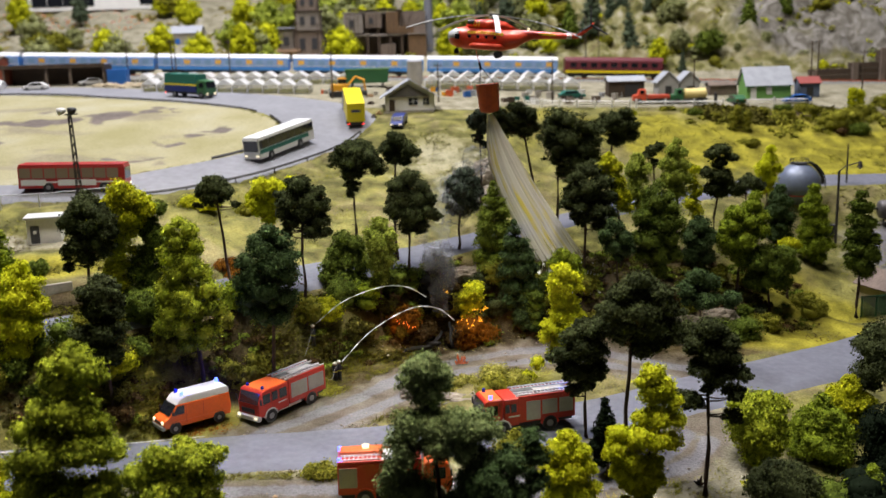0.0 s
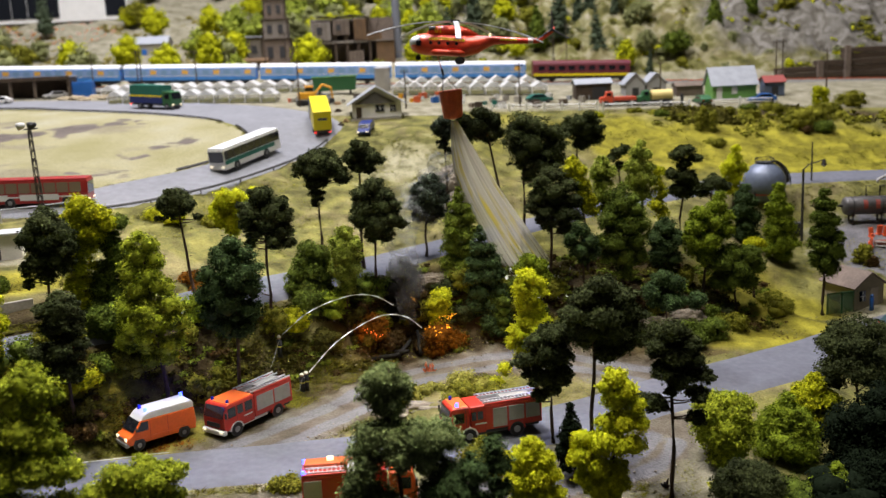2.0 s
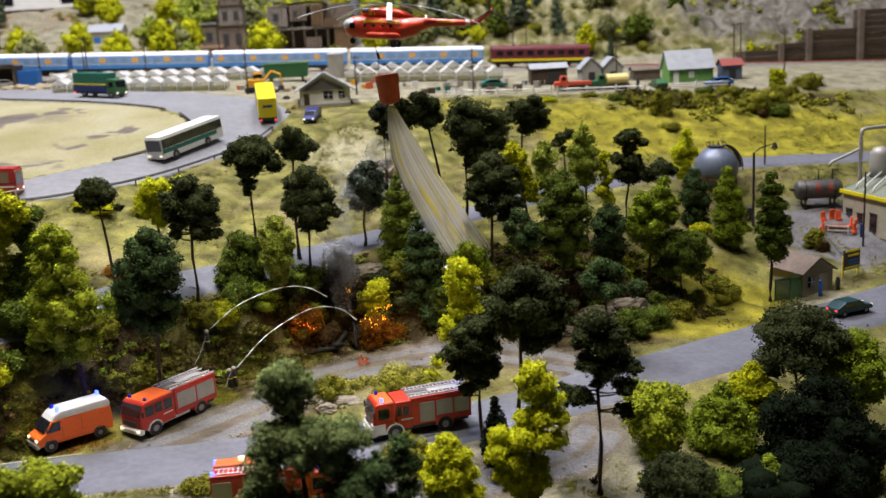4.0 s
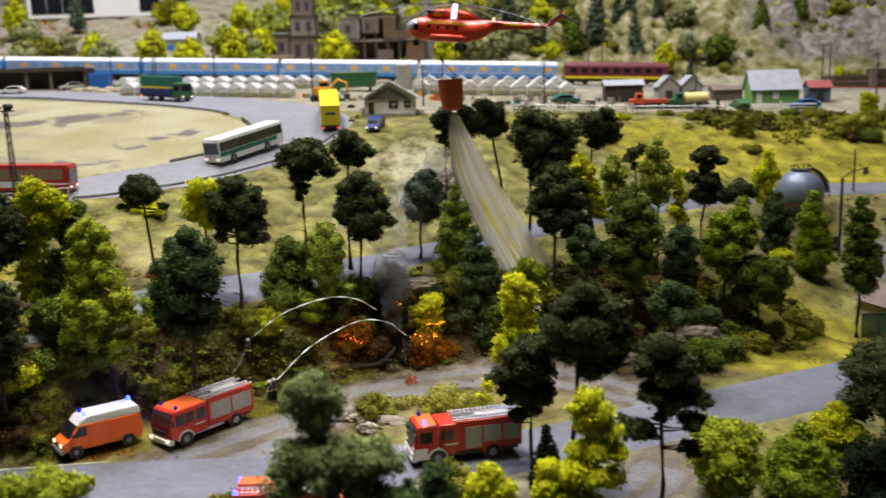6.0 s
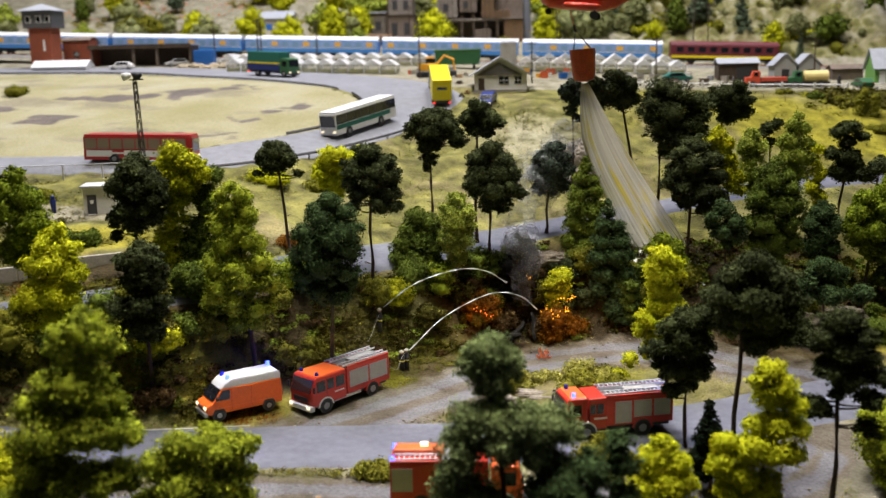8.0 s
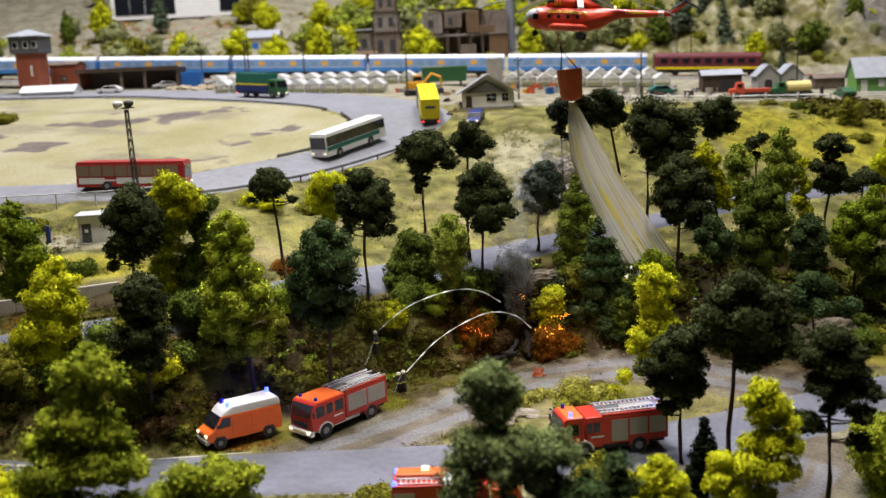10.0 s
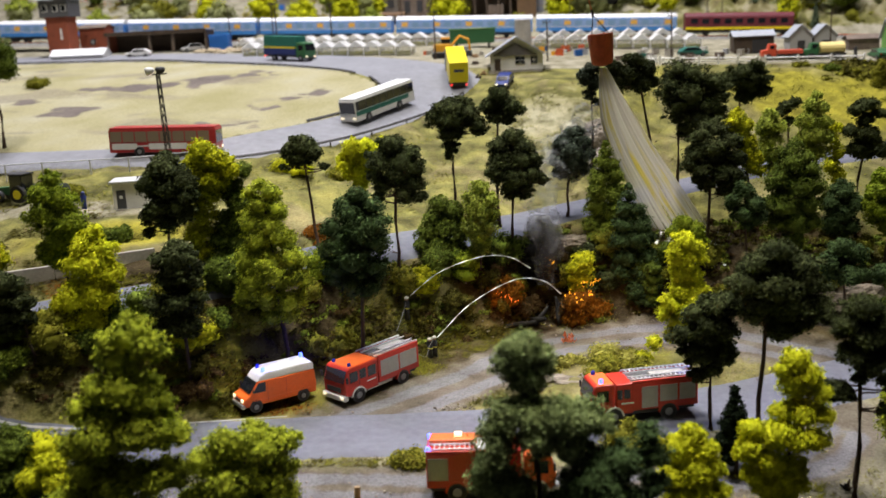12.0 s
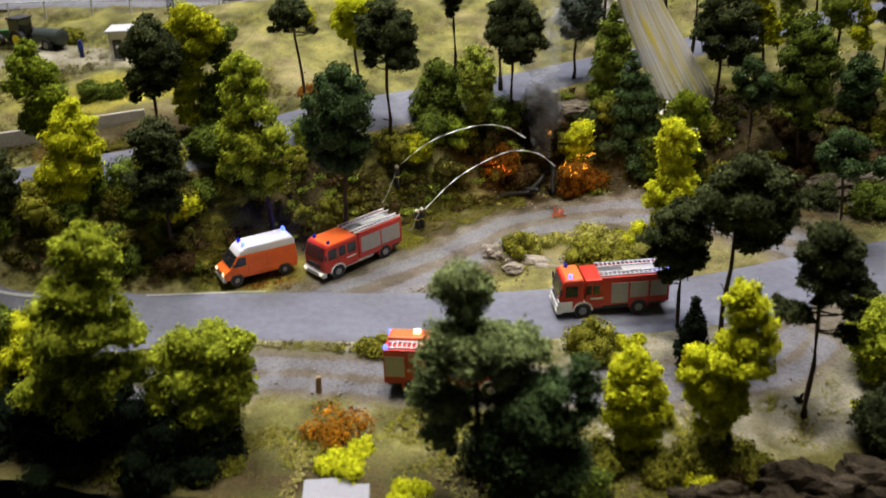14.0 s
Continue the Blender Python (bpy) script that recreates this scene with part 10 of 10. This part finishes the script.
def ruined_tower(x, y):
    """A stepped timber head-frame with an annexe."""
    t = thing("derelict_tower", at(x, y, 0, -0.006), "tall stepped silvered timber tower with dark panels for shaded openings", "tower", "derelict brown buildings")
    z = 0
    for w, d, h, m_ in ((0.068, 0.055, 0.062, BROWN_WALL), (0.060, 0.050, 0.045, PALE_BOARD), (0.050, 0.044, 0.045, BROWN_WALL), (0.034, 0.034, 0.034, PALE_BOARD)):
        part("storey", B(0.006, 0, z, w, d, h, 0.0008), m_, t)
        part("ledge", B(0.006, 0, z + h, w * 1.10, d * 1.10, 0.0026), TIMBER, t)
        for k in (-1, 1):
            # no hole is cut: a dark panel holds the shade of the opening
            part("opening", B(0.006 + k * w * 0.22, -d / 2 - 0.0004, z + h * 0.28, w * 0.20, 0.0016, h * 0.45), DARK, t)
            part("corner_post", B(0.006 + k * w * 0.5, -d / 2, z, 0.003, 0.003, h), TIMBER, t)
        z += h + 0.0026
    part("roof", rod(bmesh.new(), (0.006, 0, z), (0.006, 0, z + 0.026), 0.030, 0.003, n=4), PALE_BOARD, t)
    part("annexe", B(-0.050, 0.004, 0, 0.036, 0.044, 0.070, 0.0008), PALE_BOARD, t)
    part("annexe_roof", B(-0.050, 0.002, 0.070, 0.044, 0.052, 0.0035), ROOF_GREY, t)
    # the annexe's shaded hole, likewise only a dark panel
    part("annexe_opening", B(-0.050, -0.0185, 0.030, 0.014, 0.0016, 0.020), DARK, t)
    part("stair", B(0.048, -0.020, 0.018, 0.030, 0.004, 0.004), TIMBER, t).matrix_local = pose(0, 0, 0, 0, -18, 0)
    return t


ruined_hall(-0.130, 2.47)
ruined_tower(-0.325, 2.49)
for x, y, c, lab in ((-0.405, 2.425, "ochre", "row of low ochre sheds with a brown roof"), (-0.360, 2.43, "ochre", "row of low ochre sheds with a brown roof")):
    gabled("ochre_shed", at(x, y, 0), 0.044, 0.03, 0.018, 0.024, paint("dull_ochre_boards", (0.30, 0.18, 0.05), 0.8), UMBER, lab, "shed", [(0.0, 0, 0.012, 0.013, DARK, "door")])
car(at(-0.305, 2.41, 160), MAROON, "maroon car parked below the derelict tower", False)
car(at(-0.265, 2.405, 20), paint("plum_enamel", (0.10, 0.02, 0.05), 0.45), "plum coloured car below the derelict tower", False)
gabled("yellow_hut", at(-0.283, 2.235, 0), 0.052, 0.03, 0.022, 0.030, paint("ochre_boards", (0.35, 0.22, 0.06), 0.7), BROWN_WALL, "low ochre hut with a brown roof", "hut", [(-0.01, 0, 0.012, 0.015, DARK, "door")])
gabled("blue_canopy_house", at(-0.66, 2.62, 0), 0.085, 0.06, 0.028, 0.046, CONCRETE, ROOF_GREY, "grey-roofed house with a blue awning", "house", [(-0.02, 0.0, 0.018, 0.014, BLUE, "awning"), (0.02, 0.006, 0.012, 0.010, GLASS, "window")])
t = thing("white_hall", at(-1.02, 3.05, 0, -0.01), "large pale hall building with a dark glazed front", "building")
part("wall", B(0, 0, 0, 0.40, 0.12, 0.16), WHITE, t)
for i in range(4):
    part("window", B(-0.165 + i * 0.047, -0.0605, 0.012, 0.045, 0.002, 0.13), GLASS, t, "tall dark glazed bay")
part("window", B(0.165, -0.0605, 0.012, 0.060, 0.002, 0.13), GLASS, t, "tall dark glazed bay")
part("roof", B(0, 0, 0.16, 0.41, 0.13, 0.008), ROOF_GREY, t)
t = thing("chimney", at(-0.02, 2.52, 0, -0.004), "tall grey-blue chimney stack", "chimney")
part("shaft", rod(bmesh.new(), (0, 0, 0), (0, 0, 0.26), 0.012, 0.009, n=14), paint("slate_grey_stack", (0.16, 0.17, 0.2), 0.8), t)
part("rim", rod(bmesh.new(), (0, 0, 0.255), (0, 0, 0.262), 0.011, n=14), DARK, t)

# dark stepped retaining wall on the right
t = thing("retaining_wall", pose(0, 2.22, 0.13), "dark stepped timber retaining wall at the foot of the cliff", "wall", kind="structure")
for i, (x0, x1, top) in enumerate(((0.84, 0.93, 0.235), (0.93, 0.992, 0.252), (0.992, 1.11, 0.282), (1.11, 1.30, 0.318), (1.30, 1.6, 0.33))):
    for k in range(int((top - 0.13) / 0.013)):
        part("timber", B((x0 + x1) / 2, 0.0015 * (k % 2), k * 0.013, x1 - x0 - 0.001, 0.02, 0.0122, 0.0008), TIMBER, t)
    part("buttress", B(x0 + 0.008, -0.012, 0, 0.012, 0.012, top - 0.135), BROWN_WALL, t)

# ---- the far slope's trees ----
TEMPLATES = []
for i, (kind, colour, h, r, f) in enumerate([("cone", "deep", 0.105, 0.026, 0.010), ("fir", "spruce", 0.15, 0.028, 0.012), ("leaf", "olive", 0.085, 0.038, 0.014), ("leaf", "lime", 0.10, 0.040, 0.016), ("round", "deep", 0.055, 0.032, 0.006), ("egg", "lime", 0.11, 0.034, 0.014), ("leaf", "light", 0.11, 0.036, 0.018), ("pine", "dark", 0.13, 0.032, 0.05), ("leaf", "sage", 0.095, 0.042, 0.016), ("egg", "sage", 0.075, 0.030, 0.010)]):
    x, y = -1.25 + 0.24 * i, 2.75 + 0.08 * (i % 3)
    TEMPLATES.append(tree(kind, colour, x, y, h, r, f, f"{TONE.get(colour, BUSH_TONE.get(colour, 'green'))} {SHAPE[kind]}", group="trees on the far slope", seed=700 + i, flake=0.0055, density=7.0, coarse=True))
rng = np.random.default_rng(77)
placed = 0
WOODS = []
for _ in range(1500):
    if placed >= 300:
        break
    x, y = float(rng.uniform(-1.45, 1.25)), float(rng.uniform(2.28, 3.4))
    if x > 0.70 and rng.random() < 0.35:
        continue
    if x < -0.48 and rng.random() < (0.97 if y < 3.2 else 0.4):
        continue
    if x > 0.16 and y < 2.62 and rng.random() < 0.9:
        continue
    if -0.44 < x < 0.02 and 2.33 < y < 2.56:
        continue
    if x < -0.8 and 2.9 < y < 3.2:
        continue
    if x < 0.1:
        pick = int(rng.choice([2, 3, 5, 6, 8, 3, 5, 8, 9, 6]))
    else:
        pick = int(rng.choice([0, 1, 1, 4, 9, 2, 9, 1, 9, 1]))
    s = float(rng.uniform(0.65, 1.2)) * (0.75 if x > 0.6 else 1.0)
    m = pose(x, y, lz(x, y) - 0.006, 0, 0, float(rng.uniform(0, 360))) @ Matrix.Diagonal((s, s, s, 1))
    if y > 2.78:
        WOODS.append((pick, m))
    else:
        copy_thing(TEMPLATES[pick], m)
    placed += 1


def join_woods(items):
    """The trees highest on the slope, too far to pick apart, as one mesh."""
    verts, faces, tones, base = [], [], [], 0
    slots = sorted({pick for pick, _ in items})
    for pick, m in items:
        for o in TEMPLATES[pick].children:
            if o.name.split(".")[0] not in ("crown", "trunk"):
                continue
            me = o.data
            co = np.empty(len(me.vertices) * 3)
            me.vertices.foreach_get("co", co)
            verts.append(co.reshape(-1, 3) @ np.array(m.to_3x3()).T + np.array(m.translation))
            faces += [[base + k for k in p.vertices] for p in me.polygons]
            tones += [len(slots) if o.name.startswith("trunk") else slots.index(pick)] * len(me.polygons)
            base += len(me.vertices)
    ob = raw("far_woods", np.vstack(verts), faces, LEAF["deep"])
    ob.data.materials.clear()
    for pick in slots:
        crown = [o for o in TEMPLATES[pick].children if o.name.startswith("crown")][0]
        ob.data.materials.append(crown.data.materials[0])
    ob.data.materials.append(BARK)
    ob.data.polygons.foreach_set("material_index", tones)
    tagged(ob, "mixed green and lime model woods high on the slope", "woods", kind="stuff")


join_woods(WOODS)
for i, (x, y, k) in enumerate([(-0.957, 2.40, 2), (-0.93, 2.42, 2), (-0.90, 2.25, 8), (-0.791, 2.37, 3), (-0.80, 2.39, 2), (-0.677, 2.43, 3), (-0.74, 2.28, 8), (-0.55, 2.3, 3), (-0.46, 2.34, 5), (-0.50, 2.42, 6), (-0.24, 2.62, 3), (-0.12, 2.62, 5), (-0.44, 2.38, 8), (-0.42, 2.44, 3), (0.10, 2.36, 1), (-0.04, 2.62, 6), (-0.2, 2.68, 3), (-0.38, 2.62, 6), (0.16, 2.44, 9)]):
    copy_thing(TEMPLATES[k], pose(x, y, lz(x, y) - 0.006, 0, 0, 40 * i))

for i, (x, y, s, k) in enumerate([(0.455, 2.331, 0.86, 1), (0.34, 2.262, 0.37, 1), (0.561, 2.257, 0.4, 1), (0.51, 2.274, 0.7, 5), (0.636, 2.318, 1.18, 4), (0.75, 2.383, 0.99, 0), (0.852, 2.427, 0.94, 0), (0.79, 2.348, 0.4, 9), (0.439, 2.509, 0.68, 1), (0.471, 2.525, 0.79, 1), (0.334, 2.426, 0.66, 9), (0.327, 2.534, 0.87, 2)] + [(0.272, 2.376, 0.55, 3), (0.263, 2.615, 0.84, 3), (0.591, 2.454, 0.75, 8), (0.533, 2.512, 0.49, 1), (0.641, 2.274, 0.39, 2), (0.709, 2.326, 0.33, 9), (0.887, 2.336, 0.36, 9), (0.948, 2.318, 0.25, 2), (0.886, 2.259, 0.32, 3), (0.597, 2.362, 0.37, 9), (0.411, 2.387, 0.43, 2), (0.202, 2.437, 0.76, 9), (0.193, 2.576, 0.45, 1)]):
    copy_thing(TEMPLATES[k], pose(x, y, lz(x, y) - 0.006, 0, 0, 57 * i) @ Matrix.Diagonal((s, s, s, 1)))


def scrub_cover(name, colour, count, seed, area, label, size=(0.006, 0.016)):
    """Low uneven cushions scattered over the hillside, thick in patches."""
    rng = np.random.default_rng(seed)
    x0, x1, y0, y1 = area
    clumps = []
    while len(clumps) < count:
        x, y = float(rng.uniform(x0, x1)), float(rng.uniform(y0, y1))
        if noise.noise((x * 7, y * 7, seed)) < 0.08:
            continue
        r = float(rng.uniform(*size))
        clumps.append((x, y, lz(x, y), r, r * float(rng.uniform(0.35, 0.8))))
    me = crown_mesh(clumps, rng, 0.0055, 5.0, core=0.6, limit=9000)
    me.materials.append(LEAF[colour])
    tagged(new(name, me), label, "scrub", kind="stuff")


scrub_cover("hill_scrub", "olive", 330, 61, (0.05, 1.25, 2.26, 2.9), "olive scrub cushions on the rocky hillside")
scrub_cover("crest_scrub", "thicket", 240, 67, (0.42, 0.95, 1.645, 1.705), "dark brownish scrub along the crest of the slope", (0.005, 0.013))
scrub_cover("crest_scrub", "olive", 90, 68, (0.42, 0.95, 1.60, 1.70), "olive scrub along the crest of the slope", (0.005, 0.012))
scrub_cover("hill_scrub", "lime", 160, 62, (0.05, 1.1, 2.26, 2.8), "lime green scrub cushions on the rocky hillside")
scrub_cover("hill_scrub", "sage", 260, 63, (0.0, 1.3, 2.26, 3.0), "dusty sage scrub cushions on the rocky hillside")
scrub_cover("field_scrub", "straw", 200, 64, (-1.3, -0.45, 2.3, 3.0), "straw-coloured tufts over the open field", (0.005, 0.012))
for tone, colour, seed in (("orange", (0.75, 0.28, 0.10), 65), ("pale pink", (0.70, 0.48, 0.42), 66)):
    rng = np.random.default_rng(seed)
    verts, faces = [], []
    for i in range(150):
        x, y = float(rng.uniform(-1.35, -0.80)), float(rng.uniform(2.76, 3.0))
        k, r, z = len(verts), float(rng.uniform(0.002, 0.0045)), lz(x, y)
        verts += [(x - r, y, z), (x + r, y, z), (x, y + r, z + r), (x, y - r * 0.3, z + r * 1.6)]
        faces += [(k, k + 1, k + 3), (k + 1, k + 2, k + 3), (k + 2, k, k + 3)]
    tagged(raw("field_flowers", verts, faces, paint(tone.replace(" ", "_") + "_scatter", colour, 0.8)), tone + " scattered tufts across the pale far field", "flowers", kind="stuff")

# ---- the exhibition hall round it ----
def plate(name, x0, x1, y0, y1, z0, z1, material, label):
    ob = part(name, B((x0 + x1) / 2, (y0 + y1) / 2, z0, x1 - x0, y1 - y0, z1 - z0), material)
    return tagged(ob, label, name.split("_")[0], kind="structure")


plate("floor", -4.2, 4.2, -3.2, 4.6, -1.10, -1.0, HALL_DARK, "dark hall floor")
plate("ceiling", -4.2, 4.2, -3.2, 4.6, 2.9, 3.0, HALL_DARK, "dark hall ceiling")
plate("wall_north", -4.2, 4.2, 4.35, 4.5, -1.0, 2.9, HALL_DARK, "dark hall wall behind the layout")
plate("wall_south", -4.2, 4.2, -3.1, -3.0, -1.0, 2.9, HALL_DARK, "dark hall wall behind the visitors")
plate("wall_west", -4.1, -4.0, -3.0, 4.35, -1.0, 2.9, HALL_DARK, "dark hall side wall")
plate("wall_east", 4.0, 4.1, -3.0, 4.35, -1.0, 2.9, HALL_DARK, "dark hall side wall")
plate("trim", -2.2, 2.2, 0.560, 0.580, -0.98, -0.100, HALL_DARK, "dark fascia board along the layout's front edge")
